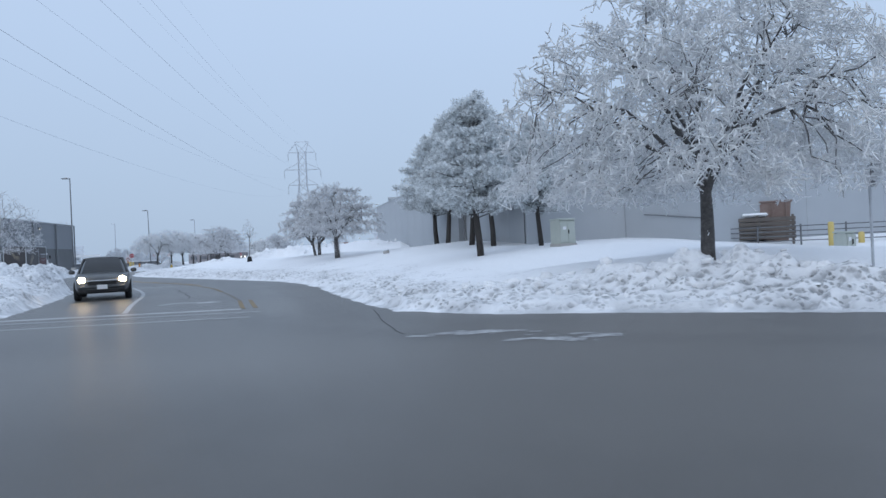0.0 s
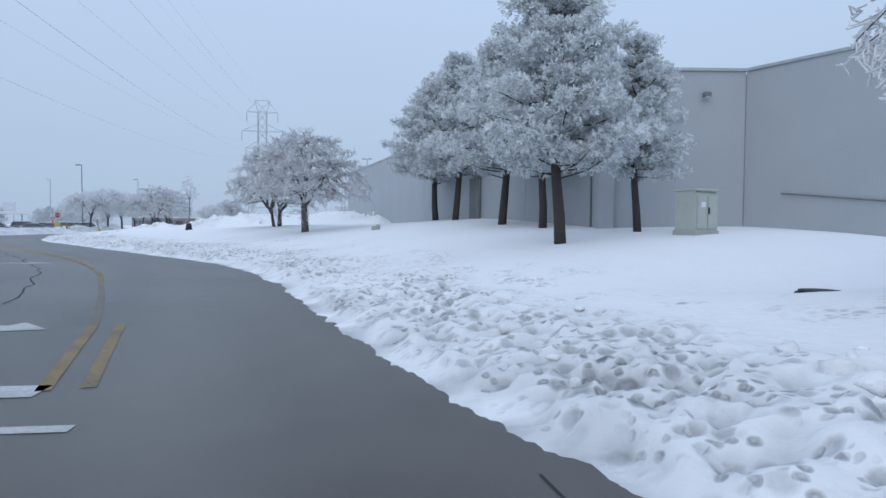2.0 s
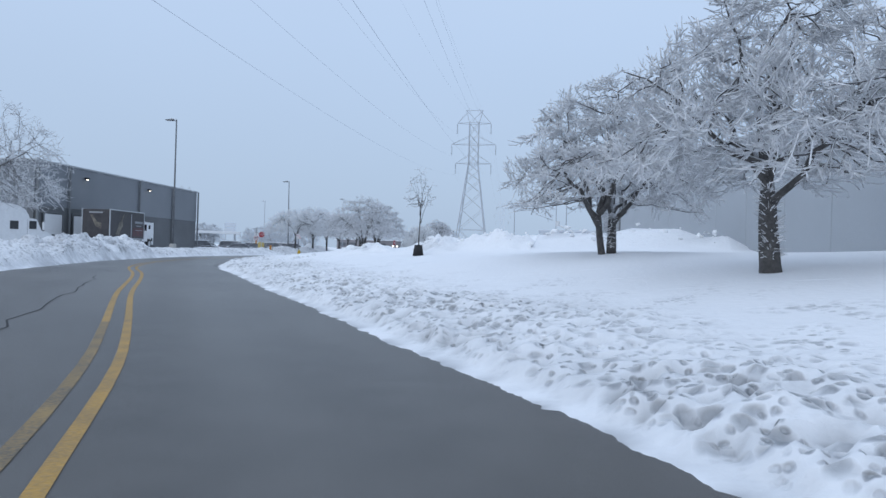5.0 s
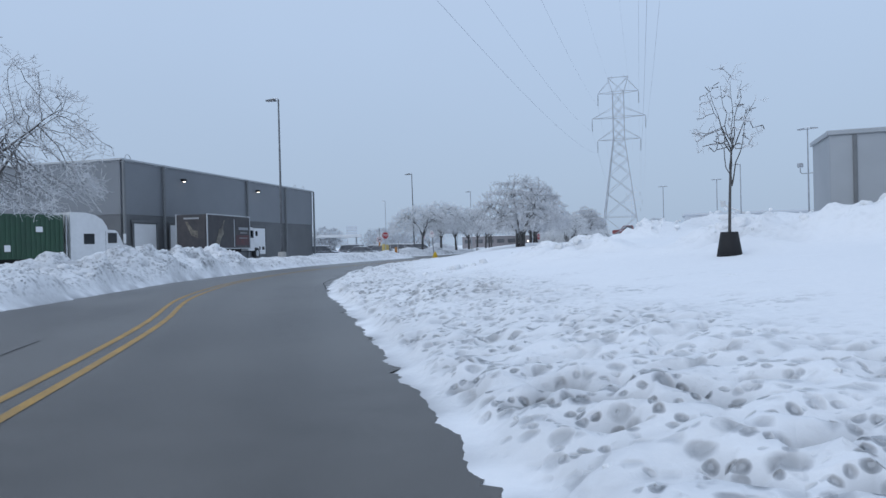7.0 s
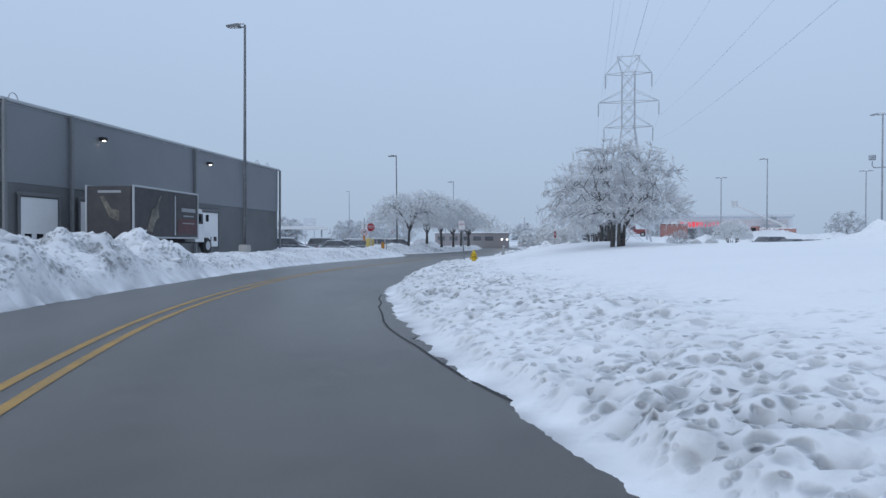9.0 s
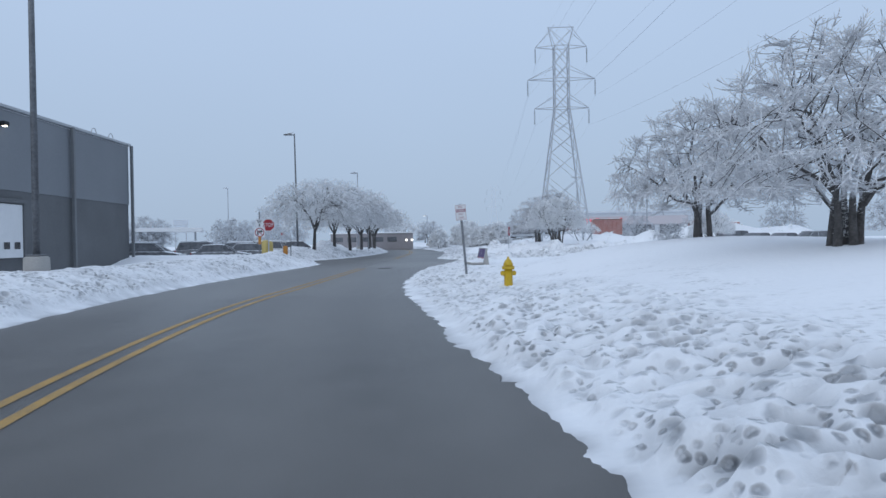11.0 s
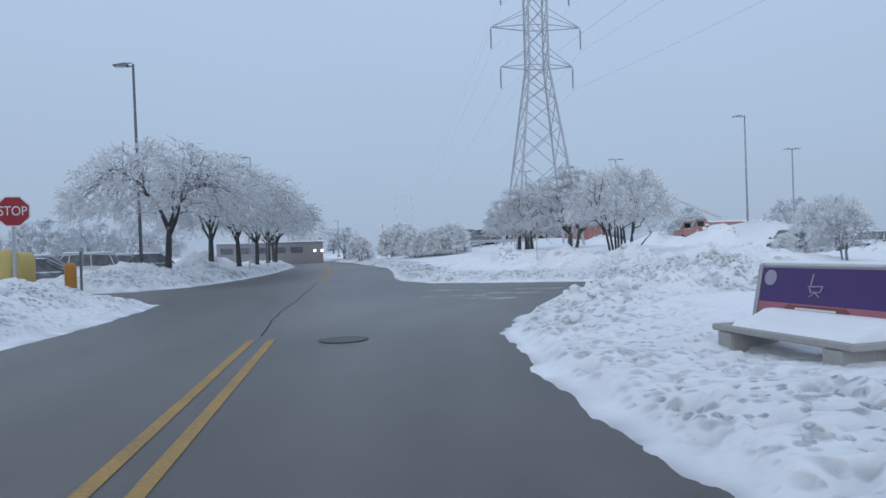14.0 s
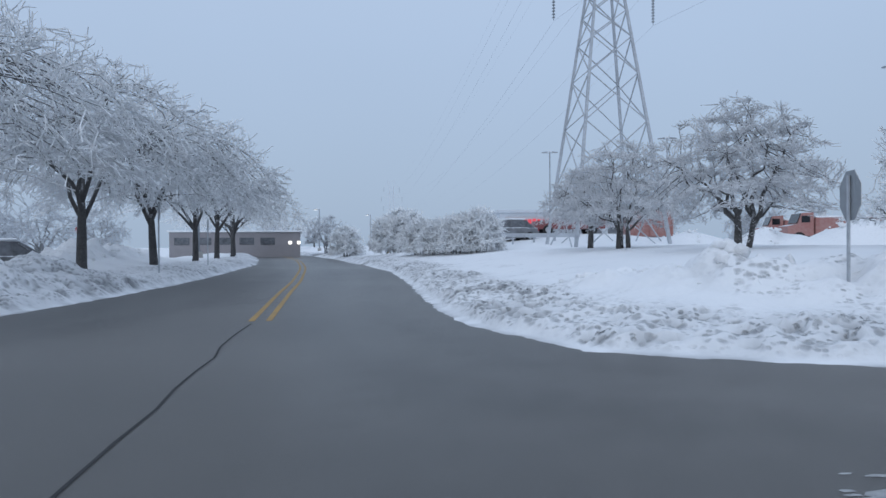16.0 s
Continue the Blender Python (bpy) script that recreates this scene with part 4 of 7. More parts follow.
            k = int(np.argmin(d * g.uniform(0.75, 1.35, len(d))))
            start = base[k]
            span = goal - start
            ln = np.linalg.norm(span)
            if ln > most:
                goal = start + span * (most / ln)
            if ln < 0.1:
                continue
            span = goal - start
            mid = start + span * 0.5 + (0, 0, lift * np.linalg.norm(span)) + g.normal(size=3) * 0.06 * np.linalg.norm(span)
            rs = np.linspace(min(r0, rad[k]), r0 * 0.4, n + 1)
            line = bend(start, mid, goal, n)
            line[1:] += g.normal(size=(n, 3)) * 0.045 * crook
            made.append((line, rs))
        return made

    second = shoot(branches, paths, 0.35, 0.024, arch, 5, 2.6)
    for p, r in second:
        trunk.tube(p, r, 5, False)
    third = shoot(sprays, paths + second, core, 0.014, arch * 0.7, 5 if round_twigs else 3, spray)
    p0 = np.concatenate([p[:-1] for p, _ in second + third])
    p1 = np.concatenate([p[1:] for p, _ in second + third])
    r0 = np.concatenate([np.clip(r[:-1], twig_r, 0.03) for _, r in second + third])
    r1 = np.concatenate([np.clip(r[1:], twig_r, 0.03) for _, r in second + third])
    # twigs off the sprays, and spurs off the twigs
    a = np.concatenate([p[:-1] for p, _ in third])
    b = np.concatenate([p[1:] for p, _ in third])
    fine = []
    for count, reach, rad in ((twigs, twig_len, twig_r), (int(twigs * spurs), spur_len, twig_r * 0.9)):
        if not count:
            continue
        k = g.integers(0, len(a), count)
        q = a[k] + (b[k] - a[k]) * g.uniform(0, 1, (count, 1))
        e = (b[k] - a[k]) / (np.linalg.norm(b[k] - a[k], axis=1, keepdims=True) + 1e-9) + g.normal(size=(count, 3)) * (0.75, 0.75, 0.75 * flat) + (0, 0, 0.12)
        e /= np.linalg.norm(e, axis=1, keepdims=True)
        e = e * g.uniform(*reach, (count, 1))
        if rad == twig_r and round_twigs:
            p0, p1 = np.concatenate([p0, q]), np.concatenate([p1, q + e])
            r0, r1 = np.concatenate([r0, np.full(count, rad)]), np.concatenate([r1, np.full(count, rad * 0.75)])
        else:
            fine.append(prisms(q, q + e, np.full(count, rad), np.full(count, rad * 0.5), 2))
        a, b = q, q + e
    if shag:
        k, h, t = g.integers(0, len(tops), shag), g.uniform(0.15, 1.0, (shag, 1)), g.uniform(0, 2 * math.pi, shag)
        out = np.stack([np.cos(t), np.sin(t), g.uniform(-0.3, 0.8, shag)], -1)
        q = np.array(tops)[k] * h + out * (1, 1, 0) * trunk_r * 0.7
        fine.append(prisms(q, q + out * g.uniform(0.05, 0.15, (shag, 1)), np.full(shag, twig_r), np.full(shag, twig_r * 0.5), 2))
    v, f = prisms(p0, p1, r0, r1, sides)
    for w, k in fine:
        v, f = np.concatenate([v, w]), np.concatenate([f, k + len(v)])
    return mesh_of("trunk", trunk, bark or BARK, True), fast_mesh("crown", v, f, rime or RIME)


def place_tree(name, meshes, x, y, label, turn=0.0, scale=1.0, group="frosted trees", sink=0.0, z=None):
    zz = (ground_z(x, y) if z is None else z) - sink
    root = thing(name, label, "tree" if "shrub" not in name and "hedge" not in name else "shrub",
                 Matrix.Translation((x, y, zz)) @ Matrix.Rotation(radians(turn), 4, "Z") @ Matrix.Scale(scale, 4), group)
    for nm, me in zip(("trunk", "crown", "inner_needles"), meshes):
        ob = new(nm, me)
        ob.parent = root
    return root


BIG = tree_meshes(11, (0.5,), 8.9, 6.6, 1.9, 0.16, 0.215, 2.3, 13, 300, 4000, 19000, 0.0140, 1.2, 0.10, 0.9, droop=0.12, fork=2.0, twig_len=(0.04, 0.11), crook=1.7, spray=0.62, spur_len=(0.03, 0.06), shag=14, round_twigs=True, rise=0.50)
FROSTY = dict(flat=0.16, rime=RIME_THIN, twig_len=(0.06, 0.24), crook=0.7, spray=0.85, spur_len=(0.03, 0.08), shag=260, core=0.18)
HAW_A = tree_meshes(21, (4,), 5.8, 4.9, 1.5, 0.165, 0.36, 1.9, 8, 150, 2300, 17000, 0.0110, 0.8, 0.02, tiers=6, droop=0.3, **FROSTY)
HAW_B = tree_meshes(22, (8, 22), 5.9, 5.0, 1.1, 0.17, 0.31, 1.9, 9, 150, 2300, 17000, 0.0110, 0.8, 0.02, tiers=6, droop=0.4, **FROSTY)
HAW_C = tree_meshes(23, (8, 14, 12, 18, 10), 7.4, 5.3, 1.2, 0.125, 0.26, 2.0, 10, 170, 2900, 17000, 0.0110, 0.8, 0.02, tiers=6, droop=0.3, **FROSTY)
ARCHED = dict(rime=RIME_MID, bark=BARK_DARK, droop=1.1, rise=0.58, twig_len=(0.08, 0.26), crook=1.4, spray=0.95, spur_len=(0.03, 0.08))
LOC_A = tree_meshes(31, (3,), 10.8, 6.0, 1.9, 0.145, 0.42, 1.8, 6, 190, 1900, 11000, 0.0135, 1.1, 0.20, 0.5, **ARCHED)
LOC_B = tree_meshes(32, (3,), 10.2, 6.4, 2.0, 0.145, 0.40, 1.8, 6, 190, 1900, 11000, 0.0135, 1.1, 0.20, 0.5, **ARCHED)
LOC_FAR = tree_meshes(33, (3,), 9.6, 6.0, 2.2, 0.14, 0.44, 1.8, 7, 70, 600, 5000, 0.015, 1, 0.16, 0.5, rime=RIME, droop=0.7, twig_len=(0.12, 0.36), sides=2, bark=BARK_DARK)
SHRUB = tree_meshes(41, (8, 14, 22, 26, 30, 18, 24), 4.3, 3.5, 1.2, 0.062, 0.36, 2.2, 14, 120, 1500, 12000, 0.0095, 1.2, 0.02, 1.0, twig_len=(0.06, 0.2), spray=0.8, spur_len=(0.03, 0.07))
LOW_BUSH = tree_meshes(43, (52, 60, 40), 3.0, 1.7, 0.55, 0.045, 0.35, 2.0, 6, 40, 300, 2200, 0.0095, 1, 0.10, 0.9, twig_len=(0.06, 0.2), spray=0.6)
SMALL = tree_meshes(51, (2,), 1.5, 3.7, 2.0, 0.028, 0.55, 2.0, 9, 40, 70, 200, 0.0045, 1, -0.06, 1.2, rime=RIME_THIN, twig_len=(0.06, 0.18), spray=0.35, rise=0.7)

place_tree("frosted_tree", BIG, 7.98, 13.2, "large bare tree thick with white hoar frost on the lawn", 351)
place_tree("frosted_tree", HAW_A, -6.0, 39.4, "spreading low-forked tree with layered frosted branches on the lawn", 150)
place_tree("frosted_tree", HAW_B, -8.8, 45.8, "spreading low-forked tree with layered frosted branches on the lawn", 60)
place_tree("frosted_tree", HAW_C, -30.4, 85.0, "many-stemmed flat-topped tree white with frost", 20, 0.80)
place_tree("frosted_tree", HAW_C, -29.1, 78.2, "many-stemmed flat-topped tree white with frost", 140, 0.84)
place_tree("frosted_tree", HAW_B, -35.7, 124.4, "spreading frosted tree on the lawn below the pylon", 200, 0.96)
place_tree("frosted_tree", HAW_C, -37.5, 131.6, "spreading frosted tree on the lawn below the pylon", 10, 0.88)
place_tree("frosted_tree", HAW_A, -37.75, 137.1, "spreading frosted tree on the lawn below the pylon", 300, 0.85)
place_tree("frosted_tree", LOC_A, -55.6, 116.6, "wide bare tree with frosted arching branches beside the car park", 15, 1.0, "roadside row")
place_tree("frosted_tree", LOC_B, -57.0, 125.3, "wide bare tree with frosted arching branches beside the car park", 120, 1.13, "roadside row")
place_tree("frosted_tree", LOC_A, -57.8, 132.4, "wide bare tree with frosted arching branches beside the car park", 200, 1.17, "roadside row")
place_tree("frosted_tree", LOC_FAR, -59.2, 140.6, "wide bare tree with frosted arching branches beside the car park", 290, 1.17, "roadside row")
place_tree("frosted_tree", LOC_FAR, -60.2, 146.8, "wide bare tree with frosted arching branches beside the car park", 80, 1.17, "roadside row")
place_tree("frosted_tree", LOC_FAR, -61.9, 155.0, "wide bare tree with frosted arching branches beside the car park", 30, 1.17, "roadside row")
place_tree("frosted_tree", LOC_FAR, -65.4, 166.0, "wide bare tree with frosted arching branches beside the car park", 170, 1.17, "roadside row")
place_tree("frosted_tree", LOC_FAR, -69.6, 178.0, "wide bare tree with frosted arching branches beside the car park", 250, 1.17, "roadside row")
place_tree("frosted_tree", LOC_FAR, -77.2, 233.0, "distant wide tree pale with frost beyond the bend", 60, 1.15, "roadside row")
place_tree("frosted_tree", LOC_FAR, -73.4, 241.0, "distant wide tree pale with frost beyond the bend", 140, 1.1, "roadside row")
place_tree("frosted_shrub", SHRUB, -35.3, 114.6, "tall vase-shaped shrub of many dark stems tipped with frost", 0, 1.1, "frosted shrubs")
place_tree("frosted_shrub", SHRUB, -22.8, 121.5, "tall vase-shaped shrub of many dark stems tipped with frost", 70, 0.9, "frosted shrubs")
place_tree("frosted_shrub", LOW_BUSH, -33.3, 120.4, "low broken shrub of crooked dark limbs in the snow", 200, 1.0, "frosted shrubs")
place_tree("young_tree", SMALL, -16.6, 53.6, "slender bare young tree with a dark guard at its foot", 0, 1.0, "young trees")
guard = Shape().tube([(-16.6, 53.6, ground_z(-16.6, 53.6) - 0.05), (-16.6, 53.6, ground_z(-16.6, 53.6) + 0.45)], [0.24, 0.16], 10)
tagged(new("tree_guard", mesh_of("tree_guard", guard, RUBBER, True)), "dark plastic guard round the foot of a young tree", "tree guard")


def pine_meshes(seed, height, width, clear, boughs=64, lumps=7):
    """A pine with a bare lower trunk: boughs end in rounded lumps of frosted needle tufts, with darker needles within."""
    rng = random.Random(seed)
    g = np.random.default_rng(seed)
    trunk = Shape()
    spine = [Vector((0.10 * math.sin(k * 0.9 + seed), 0.09 * math.cos(k * 1.1 + seed), -0.25 + (height + 0.1) * k / 7)) for k in range(8)]
    trunk.tube(spine, [0.15 * (1 - 0.85 * k / 7) + 0.015 for k in range(8)], 9)
    tufts, ways, inner = [], [], []
    for k in range(boughs):
        t = (k + rng.random()) / boughs
        z = clear * 0.95 + (height - clear * 0.95) * t
        reach = width / 2 * (1.0 - 0.78 * t ** 1.6) * (0.65 + 0.45 * min(1, t * 5)) * rng.uniform(0.55, 1.12)
        a = k * 2.4 + rng.uniform(-0.5, 0.5)
        tip = Vector((math.cos(a) * reach, math.sin(a) * reach, z + rng.uniform(-0.15, 0.35)))
        root = Vector((0, 0, z - 0.25))
        mid = root.lerp(tip, 0.5) + Vector((0, 0, -0.10))
        trunk.tube([root, mid, root.lerp(tip, 0.82)], [0.032, 0.020, 0.010], 4, False)
        across = Vector((-math.sin(a), math.cos(a), 0))
        count = max(3, int(lumps * (0.6 + 1.2 * reach / width * 2)))
        for q in range(count):
            s = 0.35 + 0.65 * (q + rng.random()) / count
            spread = rng.uniform(-1, 1) * (0.12 + 0.34 * s * reach)
            heart = root.lerp(tip, s) + across * spread + Vector((0, 0, rng.uniform(-0.08, 0.16)))
            fat = rng.uniform(0.12, 0.22)
            inner.append(heart)
            for _ in range(11):
                way = Vector((rng.gauss(0, 1), rng.gauss(0, 1), rng.gauss(0.45, 0.8))).normalized()
                tufts.append(heart + Vector((way.x * fat * 1.25, way.y * fat * 1.25, way.z * fat * 0.8)))
                ways.append(way)
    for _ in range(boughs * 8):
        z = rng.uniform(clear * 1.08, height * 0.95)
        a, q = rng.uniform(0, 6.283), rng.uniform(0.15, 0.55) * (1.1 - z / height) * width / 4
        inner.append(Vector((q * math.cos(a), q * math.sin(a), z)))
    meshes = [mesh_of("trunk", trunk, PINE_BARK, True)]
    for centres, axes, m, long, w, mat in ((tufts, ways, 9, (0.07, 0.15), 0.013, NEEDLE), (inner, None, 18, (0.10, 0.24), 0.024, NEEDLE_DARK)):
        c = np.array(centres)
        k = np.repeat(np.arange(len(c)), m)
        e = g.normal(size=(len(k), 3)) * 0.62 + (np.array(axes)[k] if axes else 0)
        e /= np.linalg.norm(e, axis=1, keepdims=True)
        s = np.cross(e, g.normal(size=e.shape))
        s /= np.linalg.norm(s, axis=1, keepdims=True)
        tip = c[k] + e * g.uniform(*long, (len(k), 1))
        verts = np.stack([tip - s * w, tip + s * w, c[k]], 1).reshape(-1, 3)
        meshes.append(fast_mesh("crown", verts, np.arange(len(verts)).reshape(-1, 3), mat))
    return meshes


PINE_A = pine_meshes(71, 6.8, 5.0, 2.0, 72, 8)
PINE_B = pine_meshes(72, 7.6, 4.3, 2.3)
for k, (px, py, meshes, sc, turn) in enumerate([(2.85, 24.2, PINE_A, 0.92, 0), (5.6, 27.0, PINE_B, 0.72, 40), (3.6, 31.0, PINE_B, 0.90, 100), (2.65, 33.8, PINE_A, 1.05, 160), (1.1, 40.6, PINE_B, 1.04, 220), (0.1, 44.4, PINE_A, 1.12, 300)]):
    place_tree("pine_tree", meshes, px, py, "frost-covered pine with a bare dark lower trunk before a grey wall", turn, sc, "pines by the wall")

# ---- far planting ----
FAR_HAW = tree_meshes(61, (6, 18), 5.2, 4.4, 0.9, 0.14, 0.25, 2.4, 8, 80, 420, 2400, 0.022, 0, 0.06, 0.5, RIME_FAR, sides=2, bark=BARK_FAR)
FAR_BUSH = tree_meshes(62, (15, 25, 35, 40, 30), 3.2, 2.6, 0.5, 0.05, 0.06, 2.4, 14, 80, 560, 4600, 0.026, 0, 0.02, 1.0, RIME, sides=2, bark=BARK_FAR)
HEDGE = [(-47.0, 150.0, 1.0), (-45.8, 147.8, 0.95), (-44.4, 146.2, 1.0), (-43.0, 145.0, 1.1), (-50.0, 160.0, 1.3), (-48.5, 157.0, 1.35), (-55.5, 171.0, 1.2)]
for k, (px, py, sc) in enumerate(HEDGE):
    place_tree("hedge_shrub", FAR_BUSH, px, py, "rounded frosted shrub in a row by the road bend", 50 * k, sc, "hedge shrubs")
FAR = [(-27.5, 112.0, 0.45), (-62.0, 194.0, 1.2), (-70.0, 196.0, 1.1), (-33.0, 170.0, 1.0), (-24.0, 172.0, 1.1), (-15.0, 168.0, 1.2), (-6.0, 160.0, 1.2), (3.0, 150.0, 1.3), (-84.0, 176.0, 1.3), (-92.0, 170.0, 1.3),
       (-80.0, 160.0, 1.2), (-100.0, 160.0, 1.3), (-76.0, 146.0, 1.1), (-88.0, 140.0, 1.2), (-106.0, 146.0, 1.3), (-118.0, 150.0, 1.4), (-130.0, 160.0, 1.4), (-72.0, 132.0, 1.0), (-82.0, 126.0, 1.0)]
for k, (px, py, sc) in enumerate(FAR):
    place_tree("far_tree", FAR_HAW, px, py, "distant bare tree pale with frost", 70 * k, sc, "distant trees")
YARD = tree_meshes(34, (3,), 10.6, 8.4, 2.6, 0.19, 0.28, 2.2, 11, 170, 1500, 7500, 0.009, 1.0, 0.06, 0.8, rime=RIME_THIN, droop=0.3, twig_len=(0.08, 0.26), crook=1.4, spray=0.9)
place_tree("yard_tree", YARD, -40.2, 52.6, "tall bare frosted tree on the bank by the lorry yard", 40, 1.0, "yard trees")
for px, py, sc in ((-26.2, 119.3, 0.42), (-24.8, 119.0, 0.46)):
    place_tree("low_shrub", FAR_BUSH, px, py, "low dense grey shrub half buried in snow", 40 * px, sc, "low shrubs")


# ---- the warehouse with the concrete panel wall ----
def wall_run(parent, a, b, top, mat, panel=3.0, thick=0.25, joint=0.02, low=-0.5, name="wall_panel"):
    """Upright panels from a to b, each its own piece, with open joints."""
    a, b = Vector((*a, 0)), Vector((*b, 0))
    d = (b - a).normalized()
    n = max(1, round((b - a).length / panel))
    w = (b - a).length / n
    turn = math.atan2(d.y, d.x)
    me = mesh_of(name, Shape().box((0, 0, (top + low) / 2), (w - joint, thick, top - low), 0, 0.015), mat)
    for k in range(n):
        ob = new(name, me)
        ob.parent = parent
        p = a + d * (w * (k + 0.5))
        ob.matrix_local = Matrix.Translation(p) @ Matrix.Rotation(turn, 4, "Z")
    return turn


warehouse = thing("warehouse", "long grey concrete-panel warehouse behind a snowy lawn", "building")
wall_run(warehouse, (5.6, 30.2), (-8.4, 75.0), 6.5, PANEL)
wall_run(warehouse, (5.75, 30.05), (10.0, 29.95), 6.4, PANEL, 4.3)
wall_run(warehouse, (10.1, 29.9), (12.55, 25.95), 6.4, PANEL, 4.7)
wall_run(warehouse, (12.7, 26.1), (40.0, 42.0), 6.4, PANEL, 6.0)
wall_run(warehouse, (-8.3, 75.1), (20.0, 84.0), 6.5, PANEL, 6.0)
part("roof", Shape().add([(5.7, 30.3, 6.2), (10.2, 30.1, 6.2), (12.7, 26.2, 6.2), (40, 42, 6.2), (20, 84, 6.2), (-8.2, 75, 6.2)], [(0, 1, 2, 3, 4, 5)]), SNOW, warehouse)
part("pilaster", Shape().box((5.5, 30.0, 3.5), (0.5, 0.6, 8.0), 0.0, 0.03), PANEL, warehouse)
cap = Shape()
for a, b, z in (((5.6, 30.1), (-8.4, 75.0), 6.54), ((5.8, 30.02), (10.0, 29.92), 6.44), ((10.1, 29.85), (12.6, 25.9), 6.44)):
    d = Vector((b[0] - a[0], b[1] - a[1], 0))
    cap.box(((a[0] + b[0]) / 2, (a[1] + b[1]) / 2, z), (d.length, 0.34, 0.10), math.atan2(d.y, d.x), 0.01)
part("roof_edge", cap, TRIM, warehouse, "pale metal roof edge")
part("corner_panel", Shape().box((10.06, 29.98, 3.0), (0.26, 0.26, 6.6), radians(-29), 0.02), PANEL, warehouse)
part("corner_panel", Shape().box((12.62, 26.06, 3.0), (0.26, 0.26, 6.6), 0, 0.02), PANEL, warehouse)
seam = mesh_of("joint_cover", Shape().box((0, 0, 3.2), (0.06, 0.06, 6.2), 0, 0.01), PANEL_DARK)
for px, py in ((5.25, 30.8), (4.35, 33.9)):
    ob = new("downpipe", seam)
    ob.parent = warehouse
    ob.matrix_local = Matrix.Translation((px, py, 0))
door = part("side_door", Shape().box((0, 0, 0), (1.0, 0.12, 2.1), 0, 0.02), DOCK, warehouse, "pale steel side door")
door.matrix_local = Matrix.Translation((2.0, 40.9, ground_z(1.6, 40.8) + 0.9)) @ Matrix.Rotation(math.atan2(44.8, -14.0), 4, "Z")
part("door_frame", Shape().box((0, 0.05, 0.0), (1.16, 0.08, 2.24), 0, 0.02), PANEL_DARK, door)
part("door_handle", Shape().box((0.38, 0.09, -0.05), (0.12, 0.06, 0.04), 0, 0.01), CHROME, door)
lamp = part("wall_light", Shape().box((0, -0.13, 0), (0.24, 0.20, 0.16), 0, 0.03), PANEL_DARK, warehouse)
lamp.matrix_local = Matrix.Translation((8.65, 29.78, 5.6))
part("lens", Shape().box((0, -0.15, -0.07), (0.18, 0.12, 0.05), 0, 0.02), SIGN_WHITE, lamp)
rail = Shape().tube([(10.62, 28.72, 2.42), (12.30, 26.02, 2.07)], 0.022, 8)
for k in range(4):
    f = 0.08 + 0.28 * k
    p = Vector((10.62, 28.72, 2.42)).lerp(Vector((12.30, 26.02, 2.07)), f)
    rail.bar(p, p + Vector((0.14, 0.09, -0.04)), 0.015)
part("handrail", rail, PANEL_DARK, warehouse, "dark sloping wall handrail")

# the yard beside it
gate = thing("yard_gate", "dark tube gate across the snowy yard entrance", "gate", pose(15.2, 25.9, ground_z(15.2, 25.9) - 0.1, 0, 0, -23))
for z in (0.22, 0.42, 0.62, 0.82):
    part("rail", Shape().tube([(-2.2, 0, z), (4.2, 0, z)], 0.022, 6), POLE, gate)
for x in (-2.2, -0.6, 1.0, 2.6, 4.2):
    part("post", Shape().tube([(x, 0, -0.3), (x, 0, 0.90)], 0.035, 8), POLE, gate)
fence = thing("yard_fence", "low dark board fence behind the yard gate", "fence", pose(13.2, 27.2, ground_z(13.2, 27.2) - 0.1, 0, 0, -23))
for k in range(5):
    part("board", Shape().box((1.75, 0.012 * (k % 2), 0.12 + 0.19 * k), (2.9, 0.035, 0.165), 0, 0.008), WOOD, fence)
for x in (0.4, 1.75, 3.1):
    part("fence_post", Shape().box((x, 0.07, 0.4), (0.10, 0.09, 1.3), 0, 0.01), WOOD, fence)
bin_ = thing("skip", "rust-brown steel skip with snow on its rim behind the fence", "skip", pose(16.0, 27.9, ground_z(16.0, 27.9) - 0.3, 0, 0, -23))
part("body", Shape().prism([(-0.55, 0.2), (0.65, 0.2), (0.80, 1.95), (-0.70, 1.95)], -0.6, 0.6), RUST, bin_)
part("rim", Shape().box((0.05, 0, 1.97), (1.62, 1.3, 0.08), 0, 0.02), RUST, bin_)
for k in (-0.5, 0.05, 0.6):
    part("rib", Shape().box((k, -0.63, 1.1), (0.07, 0.08, 1.6), 0, 0.02), RUST, bin_)
stack = thing("timber_stack", "low stack of weathered pallets capped with snow", "pallets", pose(14.7, 27.4, ground_z(14.7, 27.4) - 0.25, 0, 0, -23))
for k in range(5):
    part("pallet", Shape().box((0.03 * (k % 2), 0, 0.35 + 0.2 * k), (1.7, 1.1, 0.13), 0, 0.02), WOOD, stack)
part("snow_cap", Shape().box((0, 0, 1.34), (1.75, 1.15, 0.16), 0, 0.07), SNOW, stack)


def bollard(x, y, mat, h, r, label, z=None):
    b = thing("bollard", label, "bollard", pose(x, y, (ground_z(x, y) if z is None else z) - 0.25), "bollards")
    part("sleeve", Shape().tube([(0, 0, -0.1), (0, 0, h), (0, 0, h + r * 0.5), (0, 0, h + r * 0.62)], [r, r, r * 0.75, r * 0.2], 18), mat, b, "", True)
    part("base", Shape().tube([(0, 0, -0.1), (0, 0, 0.06)], r * 1.15, 18), RUBBER, b)
    return b


bollard(16.8, 24.5, YELLOW_PLASTIC, 1.15, 0.11, "tall yellow steel bollard by the yard gate")
